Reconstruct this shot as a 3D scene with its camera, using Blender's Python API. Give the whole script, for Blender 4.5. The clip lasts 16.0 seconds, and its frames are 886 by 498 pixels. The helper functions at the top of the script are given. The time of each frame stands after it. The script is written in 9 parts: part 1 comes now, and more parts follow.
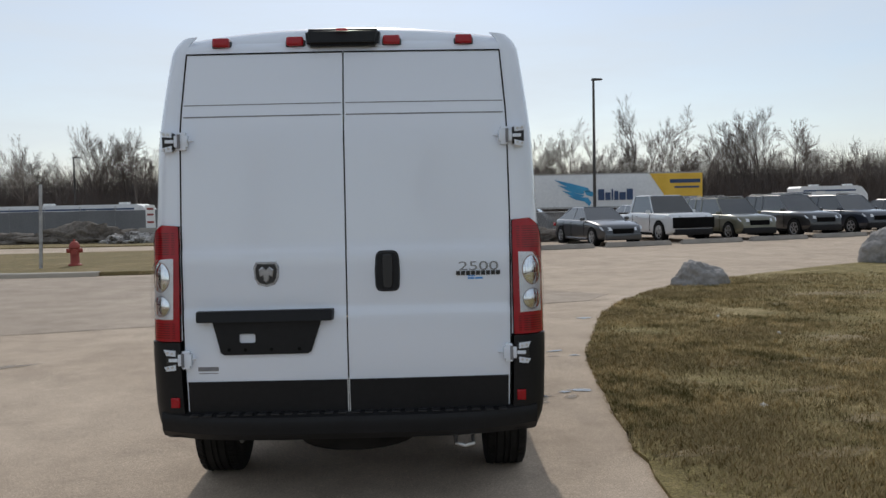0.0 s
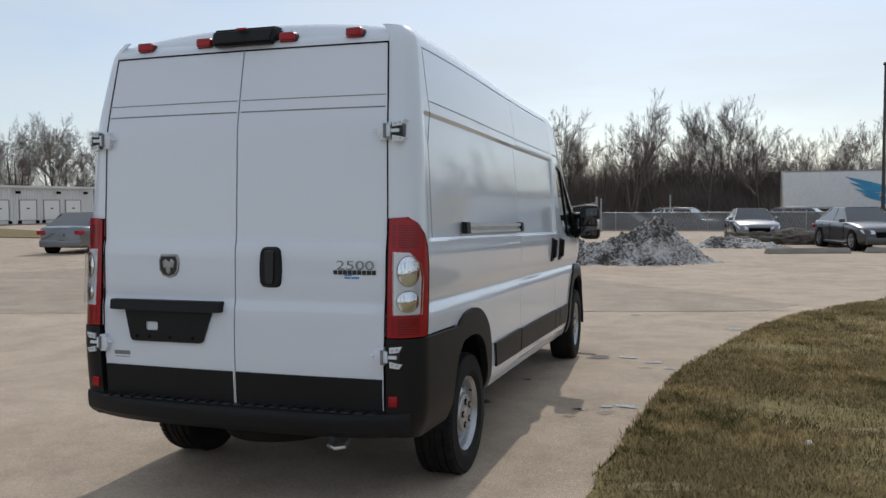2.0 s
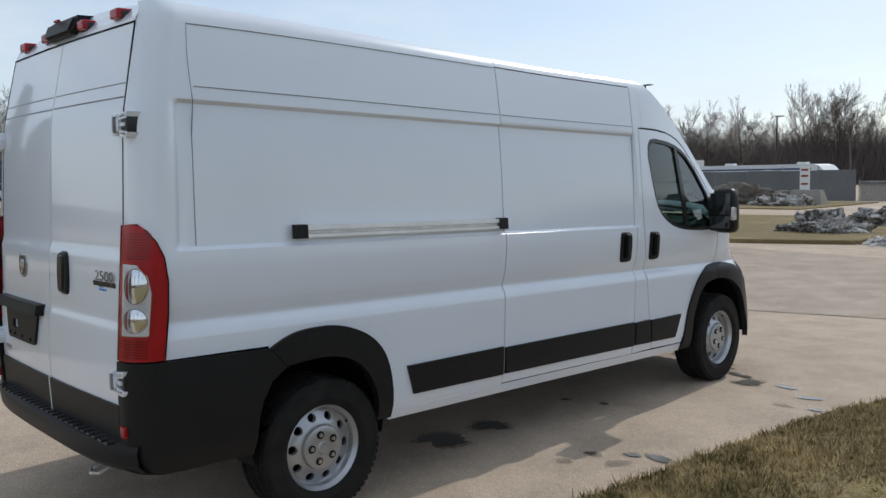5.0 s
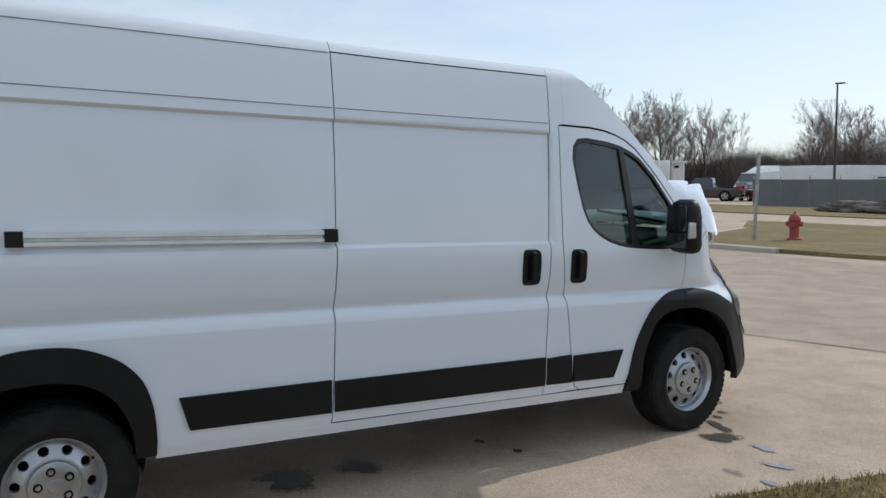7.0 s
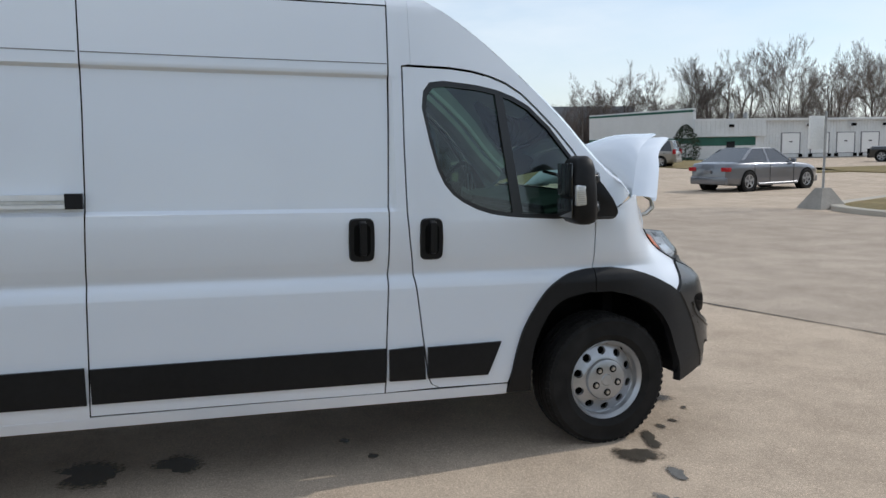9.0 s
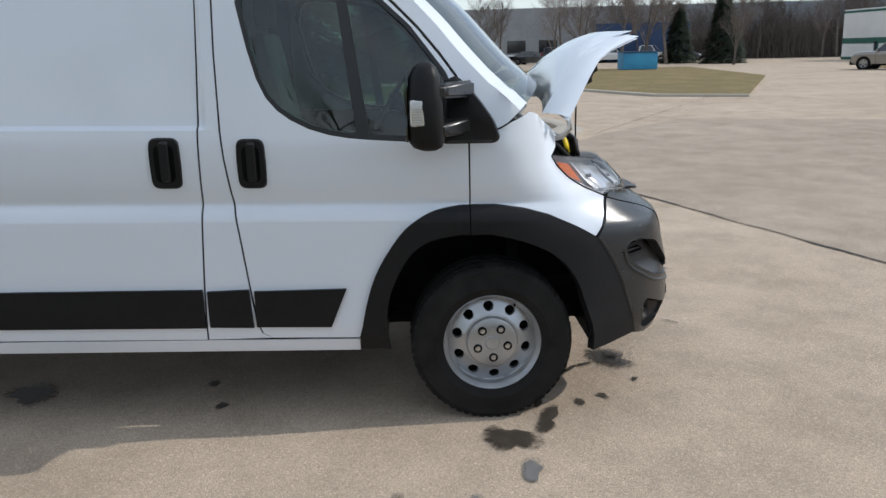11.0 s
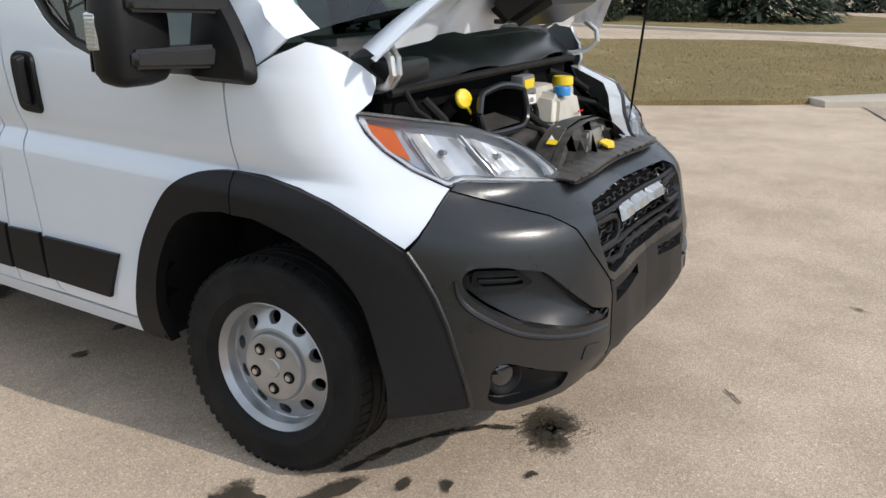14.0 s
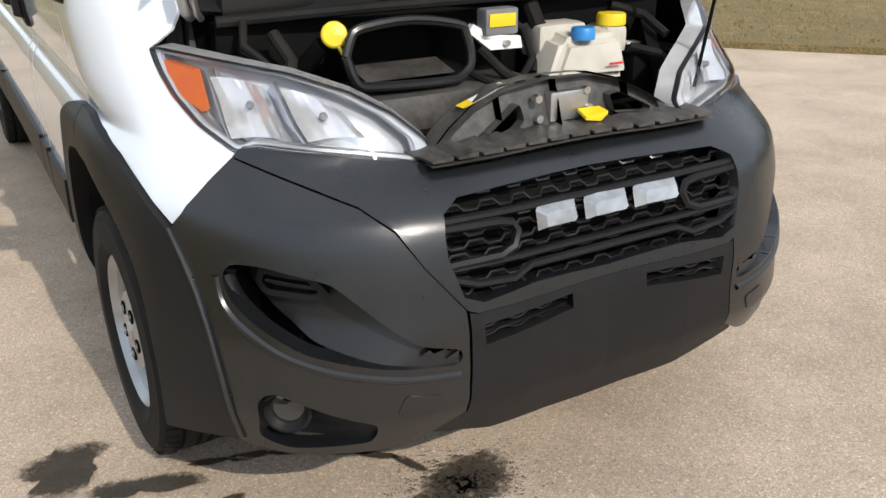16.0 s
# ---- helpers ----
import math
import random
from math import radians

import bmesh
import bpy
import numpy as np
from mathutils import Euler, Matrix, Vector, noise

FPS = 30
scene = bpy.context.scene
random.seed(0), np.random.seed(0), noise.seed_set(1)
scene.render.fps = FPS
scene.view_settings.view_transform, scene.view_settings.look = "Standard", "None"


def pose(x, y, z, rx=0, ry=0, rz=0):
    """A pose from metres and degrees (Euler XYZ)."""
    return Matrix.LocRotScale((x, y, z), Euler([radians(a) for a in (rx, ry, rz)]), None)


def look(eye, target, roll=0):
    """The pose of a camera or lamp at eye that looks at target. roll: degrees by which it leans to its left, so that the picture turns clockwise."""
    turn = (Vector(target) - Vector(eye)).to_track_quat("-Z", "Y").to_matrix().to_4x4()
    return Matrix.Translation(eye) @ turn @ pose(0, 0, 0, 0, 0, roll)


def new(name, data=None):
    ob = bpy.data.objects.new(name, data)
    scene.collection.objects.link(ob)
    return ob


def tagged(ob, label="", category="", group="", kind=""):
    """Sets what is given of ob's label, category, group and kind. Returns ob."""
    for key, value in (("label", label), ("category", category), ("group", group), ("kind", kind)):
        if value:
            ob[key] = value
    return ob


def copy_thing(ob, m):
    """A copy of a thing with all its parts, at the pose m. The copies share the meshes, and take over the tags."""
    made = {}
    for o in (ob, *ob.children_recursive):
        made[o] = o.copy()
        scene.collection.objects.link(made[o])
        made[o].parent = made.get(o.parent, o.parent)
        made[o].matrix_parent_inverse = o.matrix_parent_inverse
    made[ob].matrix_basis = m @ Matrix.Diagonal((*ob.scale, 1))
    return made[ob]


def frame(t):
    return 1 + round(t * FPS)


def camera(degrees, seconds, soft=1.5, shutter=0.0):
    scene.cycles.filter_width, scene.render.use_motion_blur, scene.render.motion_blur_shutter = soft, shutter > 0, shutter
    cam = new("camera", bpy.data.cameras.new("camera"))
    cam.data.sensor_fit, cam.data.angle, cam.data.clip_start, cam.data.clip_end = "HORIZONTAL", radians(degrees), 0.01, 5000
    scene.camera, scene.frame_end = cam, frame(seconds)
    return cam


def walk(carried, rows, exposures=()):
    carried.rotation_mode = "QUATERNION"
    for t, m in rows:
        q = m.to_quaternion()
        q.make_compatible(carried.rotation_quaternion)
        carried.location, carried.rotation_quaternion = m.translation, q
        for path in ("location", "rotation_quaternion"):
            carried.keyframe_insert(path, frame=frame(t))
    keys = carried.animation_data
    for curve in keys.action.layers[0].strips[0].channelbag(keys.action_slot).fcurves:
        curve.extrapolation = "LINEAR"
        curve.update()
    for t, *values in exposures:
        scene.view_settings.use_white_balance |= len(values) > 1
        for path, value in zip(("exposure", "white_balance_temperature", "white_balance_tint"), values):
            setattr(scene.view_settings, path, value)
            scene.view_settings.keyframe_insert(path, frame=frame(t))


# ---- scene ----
cam = camera(54.9, 16.0)
PATH = [
    (0, (0.433, -5.429, 1.653), (0.466, -3.432, 1.549), -1.2),
    (0.5, (0.954, -5.404, 1.667), (0.827, -3.411, 1.563), -1.3),
    (1, (1.481, -5.261, 1.67), (1.187, -3.285, 1.565), -1.2),
    (1.5, (2.018, -5.171, 1.668), (1.561, -3.226, 1.56), -0.8),
    (2, (2.47, -4.946, 1.638), (1.845, -3.049, 1.533), -0.4),
    (2.5, (2.926, -4.652, 1.649), (2.131, -2.819, 1.544), 0.0),
    (3, (3.357, -4.325, 1.686), (2.396, -2.575, 1.569), 0.0),
    (3.2, (3.497, -4.139, 1.685), (2.474, -2.425, 1.558), 0.1),
    (5.3, (4.709, -2.207, 1.763), (3.202, -0.902, 1.598), -1.3),
    (5.5, (4.77, -2.007, 1.754), (3.233, -0.738, 1.594), -1.4),
    (6, (4.881, -1.466, 1.788), (3.278, -0.28, 1.635), -1.0),
    (6.5, (5.04, -0.94, 1.782), (3.376, 0.159, 1.629), -0.6),
    (7, (5.139, -0.407, 1.755), (3.424, 0.609, 1.592), -0.1),
    (7.5, (5.188, 0.152, 1.75), (3.426, 1.078, 1.565), 0.1),
    (8, (5.238, 0.687, 1.76), (3.429, 1.514, 1.555), -0.1),
    (8.5, (5.2, 1.238, 1.734), (3.345, 1.951, 1.515), -0.5),
    (9, (5.156, 1.77, 1.688), (3.264, 2.371, 1.446), -0.9),
    (9.5, (5.058, 2.28, 1.665), (3.138, 2.763, 1.386), -1.5),
    (10, (4.992, 2.774, 1.672), (3.052, 3.129, 1.336), -1.9),
    (10.2, (4.945, 2.975, 1.668), (3.002, 3.279, 1.306), -1.7),
    (12.3, (4.024, 4.791, 1.659), (2.139, 4.399, 1.118), -0.4),
    (12.5, (3.918, 4.941, 1.66), (2.049, 4.488, 1.109), 0.1),
    (13, (3.606, 5.328, 1.634), (1.789, 4.711, 1.068), 0.4),
    (13.5, (3.221, 5.587, 1.59), (1.477, 4.8, 1.006), 0.6),
    (14, (2.872, 5.796, 1.584), (1.227, 4.838, 0.97), 0.5),
    (14.5, (2.488, 6.019, 1.579), (0.983, 4.872, 0.931), 0.1),
    (15, (2.067, 6.126, 1.553), (0.727, 4.808, 0.868), -0.2),
    (15.5, (1.689, 6.3, 1.523), (0.544, 4.828, 0.799), -0.4),
    (16, (1.301, 6.391, 1.504), (0.367, 4.794, 0.743), -0.6),
]
EXPOSURES = [(0, -0.08, 6500, 11), (3.2, 0.03, 6450, 11), (5.5, 0.16, 6300, 10), (10, 0.30, 6300, 10), (12.3, 0.46, 6450, 10), (14.5, 0.66, 6650, 11), (16, 0.80, 6800, 11)]
walk(cam, [(t, look(eye, target, roll)) for t, eye, target, roll in PATH], EXPOSURES)

# ---- world, sun ----
SUN_TO = Vector((-0.05, 0.80, 0.60)).normalized()
world = bpy.data.worlds.new("sky")
scene.world = world
world.use_nodes = True
wn, wl = world.node_tree.nodes, world.node_tree.links
sky = wn.new("ShaderNodeTexSky")
sky.sky_type = "NISHITA"
sky.sun_disc = False
sky.sun_elevation = math.asin(SUN_TO.z)
sky.sun_rotation = math.atan2(SUN_TO.x, SUN_TO.y)
sky.air_density, sky.dust_density, sky.ozone_density = 1.0, 0.6, 2.5
# thin high haze whitens the blue
haze = wn.new("ShaderNodeMix")
haze.data_type = "RGBA"
haze.inputs["Factor"].default_value = 0.62
# streaks of thin cloud
where = wn.new("ShaderNodeTexCoord")
squash = wn.new("ShaderNodeMapping")
squash.inputs["Scale"].default_value = (1.2, 2.2, 7.0)
streak = wn.new("ShaderNodeTexNoise")
streak.inputs["Scale"].default_value, streak.inputs["Detail"].default_value, streak.inputs["Roughness"].default_value = 1.3, 6.0, 0.6
level = wn.new("ShaderNodeMapRange")
level.inputs["From Min"].default_value, level.inputs["From Max"].default_value = 0.35, 0.65
level.inputs["To Min"].default_value, level.inputs["To Max"].default_value = 0.36, 0.78
wl.new(where.outputs["Generated"], squash.inputs["Vector"])
wl.new(squash.outputs[0], streak.inputs["Vector"])
wl.new(streak.outputs["Fac"], level.inputs["Value"])
wl.new(level.outputs[0], haze.inputs["Factor"])
haze.inputs[7].default_value = (6.5, 7.05, 7.5, 1)
wl.new(sky.outputs[0], haze.inputs[6])
wl.new(haze.outputs[2], wn["Background"].inputs[0])
wn["Background"].inputs[1].default_value = 0.11
sun_data = bpy.data.lights.new("sun", "SUN")
sun_data.energy, sun_data.angle, sun_data.color = 1.80, radians(0.6), (1.0, 0.95, 0.87)
sun = new("sun", sun_data)
sun.matrix_world = look((0, 0, 60), Vector((0, 0, 60)) - SUN_TO)
scene.view_settings.exposure = 0.0

# ---- materials ----
def shader(name, base, rough=0.5, metal=0.0, coat=0.0, spec=0.5):
    m = bpy.data.materials.new(name)
    m.use_nodes = True
    b = m.node_tree.nodes["Principled BSDF"]
    b.inputs["Base Color"].default_value = (*base, 1)
    b.inputs["Roughness"].default_value = rough
    b.inputs["Metallic"].default_value = metal
    b.inputs["Coat Weight"].default_value = coat
    b.inputs["Coat Roughness"].default_value = 0.05
    b.inputs["Specular IOR Level"].default_value = spec
    return m, m.node_tree.nodes, m.node_tree.links, b


def mottled(name, lo, hi, scale, rough=0.7, detail=6.0, bump=0.0, bump_scale=None, fine=None, metal=0.0, coat=0.0, rough_var=0.0, spec=0.5, per_object=0.0):
    """A surface whose colour wanders between two tones at one or two scales, with fine relief."""
    m, n, l, b = shader(name, lo, rough, metal, coat, spec)
    tc = n.new("ShaderNodeTexCoord")
    noise_a = n.new("ShaderNodeTexNoise")
    noise_a.inputs["Scale"].default_value, noise_a.inputs["Detail"].default_value = scale, detail
    l.new(tc.outputs["Object"], noise_a.inputs["Vector"])
    fac = noise_a.outputs["Fac"]
    if fine:
        noise_b = n.new("ShaderNodeTexNoise")
        noise_b.inputs["Scale"].default_value, noise_b.inputs["Detail"].default_value = fine, 4.0
        l.new(tc.outputs["Object"], noise_b.inputs["Vector"])
        mix = n.new("ShaderNodeMath")
        mix.operation = "MULTIPLY_ADD"
        l.new(noise_b.outputs["Fac"], mix.inputs[0])
        mix.inputs[1].default_value = 0.5
        half = n.new("ShaderNodeMath")
        half.operation = "MULTIPLY"
        half.inputs[1].default_value = 0.5
        l.new(fac, half.inputs[0])
        l.new(half.outputs[0], mix.inputs[2])
        fac = mix.outputs[0]
    ramp = n.new("ShaderNodeValToRGB")
    ramp.color_ramp.elements[0].position, ramp.color_ramp.elements[0].color = 0.32, (*lo, 1)
    ramp.color_ramp.elements[1].position, ramp.color_ramp.elements[1].color = 0.68, (*hi, 1)
    l.new(fac, ramp.inputs[0])
    out = ramp.outputs[0]
    if per_object:
        info, vary = n.new("ShaderNodeObjectInfo"), n.new("ShaderNodeHueSaturation")
        r = n.new("ShaderNodeMapRange")
        r.inputs["To Min"].default_value, r.inputs["To Max"].default_value = 1 - per_object, 1 + per_object
        l.new(info.outputs["Random"], r.inputs["Value"])
        l.new(r.outputs[0], vary.inputs["Value"])
        l.new(out, vary.inputs["Color"])
        out = vary.outputs[0]
    l.new(out, b.inputs["Base Color"])
    if rough_var:
        rr = n.new("ShaderNodeMapRange")
        rr.inputs["To Min"].default_value, rr.inputs["To Max"].default_value = rough - rough_var, rough + rough_var
        l.new(fac, rr.inputs["Value"])
        l.new(rr.outputs[0], b.inputs["Roughness"])
    if bump:
        nb, bp = n.new("ShaderNodeTexNoise"), n.new("ShaderNodeBump")
        nb.inputs["Scale"].default_value, nb.inputs["Detail"].default_value = bump_scale or scale * 8, 5.0
        l.new(tc.outputs["Object"], nb.inputs["Vector"])
        l.new(nb.outputs["Fac"], bp.inputs["Height"])
        bp.inputs["Strength"].default_value, bp.inputs["Distance"].default_value = 1.0, bump
        l.new(bp.outputs[0], b.inputs["Normal"])
    return m


def glass(name, tint, rough=0.0, clear=0.75, gain=1.6):
    """A thin pane: part see-through, part shiny."""
    m = bpy.data.materials.new(name)
    m.use_nodes = True
    n, l = m.node_tree.nodes, m.node_tree.links
    n.remove(n["Principled BSDF"])
    tr, gl, mix, fr = n.new("ShaderNodeBsdfTransparent"), n.new("ShaderNodeBsdfGlossy"), n.new("ShaderNodeMixShader"), n.new("ShaderNodeFresnel")
    tr.inputs[0].default_value = (*[c * clear for c in tint], 1)
    gl.inputs["Roughness"].default_value = rough
    fr.inputs[0].default_value = 1.5
    boost = n.new("ShaderNodeMath")
    boost.operation, boost.use_clamp = "MULTIPLY_ADD", True
    boost.inputs[1].default_value, boost.inputs[2].default_value = gain, 0.012 * gain
    l.new(fr.outputs[0], boost.inputs[0])
    l.new(boost.outputs[0], mix.inputs[0])
    l.new(tr.outputs[0], mix.inputs[1])
    l.new(gl.outputs[0], mix.inputs[2])
    l.new(mix.outputs[0], n["Material Output"].inputs[0])
    return m


PAINT_WHITE = mottled("white_paint", (0.765, 0.812, 0.885), (0.78, 0.825, 0.895), 0.6, rough=0.26, coat=1.0, fine=3.0)
PLASTIC_BLACK = mottled("black_textured_plastic", (0.009, 0.009, 0.010), (0.014, 0.014, 0.015), 3.0, rough=0.46, bump=0.0003, bump_scale=420, rough_var=0.06, spec=0.24, fine=40.0)
PLASTIC_SATIN = mottled("satin_black_plastic", (0.0065, 0.0072, 0.0085), (0.0098, 0.0108, 0.0124), 3.0, rough=0.28, spec=0.78, rough_var=0.04, bump=0.0002, bump_scale=500, fine=30.0)
BULB_AMBER = mottled("amber_ribbed_cell", (0.20, 0.11, 0.07), (0.36, 0.24, 0.17), 30.0, rough=0.3)
PLASTIC_GRILLE = mottled("black_grille_plastic", (0.010, 0.010, 0.011), (0.018, 0.018, 0.019), 4.0, rough=0.30, spec=0.5)
# near-black for black parts, also painted shade in gaps and hollows
BLACK_DEEP = mottled("black_parts_and_shade", (0.003, 0.003, 0.003), (0.007, 0.007, 0.007), 5.0, rough=0.8, spec=0.1)
RUBBER = mottled("tyre_rubber", (0.009, 0.0085, 0.008), (0.019, 0.018, 0.017), 9.0, rough=0.75, spec=0.2, bump=0.0008, bump_scale=160)
RIM_SILVER = mottled("silver_wheel_paint", (0.36, 0.37, 0.385), (0.50, 0.51, 0.525), 7.0, rough=0.32, metal=0.7)
BADGE_SILVER = mottled("silver_badge", (0.34, 0.35, 0.37), (0.48, 0.49, 0.51), 30.0, rough=0.16, metal=0.6)
BADGE_GREY = mottled("dull_chrome_badge", (0.24, 0.245, 0.255), (0.34, 0.345, 0.355), 30.0, rough=0.25, metal=0.4)
CHROME = mottled("chrome", (0.80, 0.81, 0.82), (0.88, 0.88, 0.88), 6.0, rough=0.08, metal=1.0)
RAIL_ALU = mottled("bright_rail_aluminium", (0.70, 0.70, 0.70), (0.82, 0.82, 0.82), 9.0, rough=0.32, metal=0.55)
TAIL_REFLECTOR = mottled("tail_lamp_reflector", (0.80, 0.80, 0.81), (0.92, 0.92, 0.93), 26.0, rough=0.15, metal=0.1, coat=0.6)
STEEL = mottled("brushed_steel", (0.50, 0.49, 0.47), (0.66, 0.65, 0.63), 14.0, rough=0.33, metal=0.9)
LENS_RED = mottled("red_lens", (0.30, 0.003, 0.008), (0.40, 0.005, 0.012), 8.0, rough=0.22, coat=0.25, spec=0.35)
LENS_DEEP = mottled("deep_red_lens", (0.11, 0.001, 0.003), (0.17, 0.002, 0.005), 8.0, rough=0.2, coat=0.3, spec=0.35)
LENS_AMBER = mottled("amber_lens", (0.62, 0.115, 0.001), (0.75, 0.16, 0.002), 9.0, rough=0.3, spec=0.15)
LENS_CLEAR = glass("clear_lens", (0.97, 0.98, 1.0), 0.02, 0.98, 1.2)
REFLECTOR = mottled("lamp_reflector", (0.68, 0.69, 0.705), (0.82, 0.83, 0.84), 18.0, rough=0.14, metal=0.5, coat=0.6)
GLASS_CAB = glass("cab_glass", (0.48, 0.72, 0.64), 0.0, 0.66)
GLASS_DARK = mottled("dark_window", (0.010, 0.012, 0.014), (0.022, 0.025, 0.028), 2.0, rough=0.06, coat=1.0)
YELLOW_PLASTIC = mottled("yellow_plastic", (0.80, 0.55, 0.01), (0.90, 0.66, 0.03), 9.0, rough=0.4)
BLUE_PLASTIC = mottled("blue_plastic", (0.02, 0.20, 0.55), (0.03, 0.28, 0.66), 9.0, rough=0.4)
TANK_PLASTIC = mottled("milky_tank_plastic", (0.50, 0.47, 0.40), (0.60, 0.57, 0.50), 12.0, rough=0.45)
GREY_PLASTIC = mottled("grey_plastic", (0.16, 0.16, 0.17), (0.24, 0.24, 0.25), 8.0, rough=0.5)
DUST_METAL = mottled("dusty_black_metal", (0.022, 0.021, 0.020), (0.105, 0.098, 0.090), 11.0, rough=0.40, fine=48.0)
CABIN_TRIM = mottled("cabin_trim", (0.05, 0.052, 0.055), (0.09, 0.09, 0.095), 6.0, rough=0.75)
CABIN_PALE = mottled("pale_cabin_lining", (0.50, 0.50, 0.48), (0.60, 0.60, 0.57), 6.0, rough=0.8)
PAPER_WHITE = mottled("white_label", (0.74, 0.74, 0.72), (0.82, 0.82, 0.80), 20.0, rough=0.6)
RED_PLASTIC = mottled("red_plastic", (0.60, 0.02, 0.02), (0.75, 0.03, 0.03), 9.0, rough=0.35)


# ---- building helpers ----
def thing(name, label, category, m=None, group="", kind=""):
    ob = new(name)
    ob.empty_display_size = 0.2
    if m is not None:
        ob.matrix_world = m
    return tagged(ob, label, category, group, kind)


def part(name, bm, material, parent=None, label="", smooth=True, sharp=35):
    me = bpy.data.meshes.new(name)
    bm.normal_update()
    if smooth:
        for f in bm.faces:
            f.smooth = True
        for e in bm.edges:
            if len(e.link_faces) == 2 and e.calc_face_angle(0) > radians(sharp):
                e.smooth = False
    bm.to_mesh(me)
    bm.free()
    for mat in material if isinstance(material, (list, tuple)) else [material]:
        me.materials.append(mat)
    ob = new(name, me)
    if parent is not None:
        ob.parent = parent
    return tagged(ob, label)


def box(x0, x1, y0, y1, z0, z1, bevel=0.0, seg=2, bm=None):
    b = bm or bmesh.new()
    made = bmesh.ops.create_cube(b, size=1.0, matrix=Matrix.LocRotScale(((x0 + x1) / 2, (y0 + y1) / 2, (z0 + z1) / 2), None, (abs(x1 - x0), abs(y1 - y0), abs(z1 - z0))))
    if bevel:
        edges = {e for v in made["verts"] for e in v.link_edges}
        bmesh.ops.bevel(b, geom=list(edges), offset=bevel, segments=seg, affect="EDGES", profile=0.6)
    return b


def rod(a, b, r0, r1=None, n=10, bm=None, caps=True):
    bm = bm or bmesh.new()
    a, b = Vector(a), Vector(b)
    d = b - a
    m = Matrix.Translation((a + b) / 2) @ d.to_track_quat("Z", "Y").to_matrix().to_4x4()
    bmesh.ops.create_cone(bm, cap_ends=caps, segments=n, radius1=r0, radius2=r0 if r1 is None else r1, depth=d.length, matrix=m)
    return bm


def tube(points, r, n=8, bm=None):
    """A round bar along points."""
    bm = bm or bmesh.new()
    pts = [Vector(p) for p in points]
    rings, up = [], None
    for i, p in enumerate(pts):
        d = (pts[min(i + 1, len(pts) - 1)] - pts[max(i - 1, 0)]).normalized()
        if up is None:
            up = d.orthogonal().normalized()
        up = (up - d * up.dot(d)).normalized()
        side = d.cross(up)
        rr = r[i] if isinstance(r, (list, tuple)) else r
        rings.append([bm.verts.new(p + rr * (math.cos(k * 2 * math.pi / n) * up + math.sin(k * 2 * math.pi / n) * side)) for k in range(n)])
    for p, q in zip(rings, rings[1:]):
        for k in range(n):
            bm.faces.new((p[k], p[(k + 1) % n], q[(k + 1) % n], q[k]))
    bm.faces.new(rings[0][::-1])
    bm.faces.new(rings[-1])
    return bm


def lathe(profile, n=48, bm=None, m=None):
    """Turns (radius, along x) round the x axis."""
    bm = bm or bmesh.new()
    m = m or Matrix()
    rings = [[bm.verts.new(m @ Vector((a, r * math.cos(2 * math.pi * k / n), r * math.sin(2 * math.pi * k / n)))) for k in range(n)] for r, a in profile]
    for p, q in zip(rings, rings[1:]):
        for k in range(n):
            bm.faces.new((p[k], q[k], q[(k + 1) % n], p[(k + 1) % n]))
    return bm


def grid(fn, us, vs, flip=False, bm=None):
    bm = bm or bmesh.new()
    vv = [[bm.verts.new(fn(u, v)) for v in vs] for u in us]
    for i in range(len(us) - 1):
        for j in range(len(vs) - 1):
            q = [vv[i][j], vv[i + 1][j], vv[i + 1][j + 1], vv[i][j + 1]]
            bm.faces.new(q[::-1] if flip else q)
    return bm


def steps(a, b, d):
    n = max(1, math.ceil(abs(b - a) / d))
    return [a + (b - a) * k / n for k in range(n + 1)]


def cut(poly, axis, at, above):
    """The polygon's piece on one side of a line across an axis."""
    out = []
    for i, p in enumerate(poly):
        q = poly[i - 1]
        ip, iq = (p[axis] >= at) == above or p[axis] == at, (q[axis] >= at) == above or q[axis] == at
        if ip != iq:
            k = (at - q[axis]) / (p[axis] - q[axis])
            c = [q[0] + k * (p[0] - q[0]), q[1] + k * (p[1] - q[1])]
            c[axis] = at
            out.append(tuple(c))
        if ip:
            out.append(p)
    return out


def area(poly):
    return 0.5 * sum(poly[i - 1][0] * p[1] - p[0] * poly[i - 1][1] for i, p in enumerate(poly))


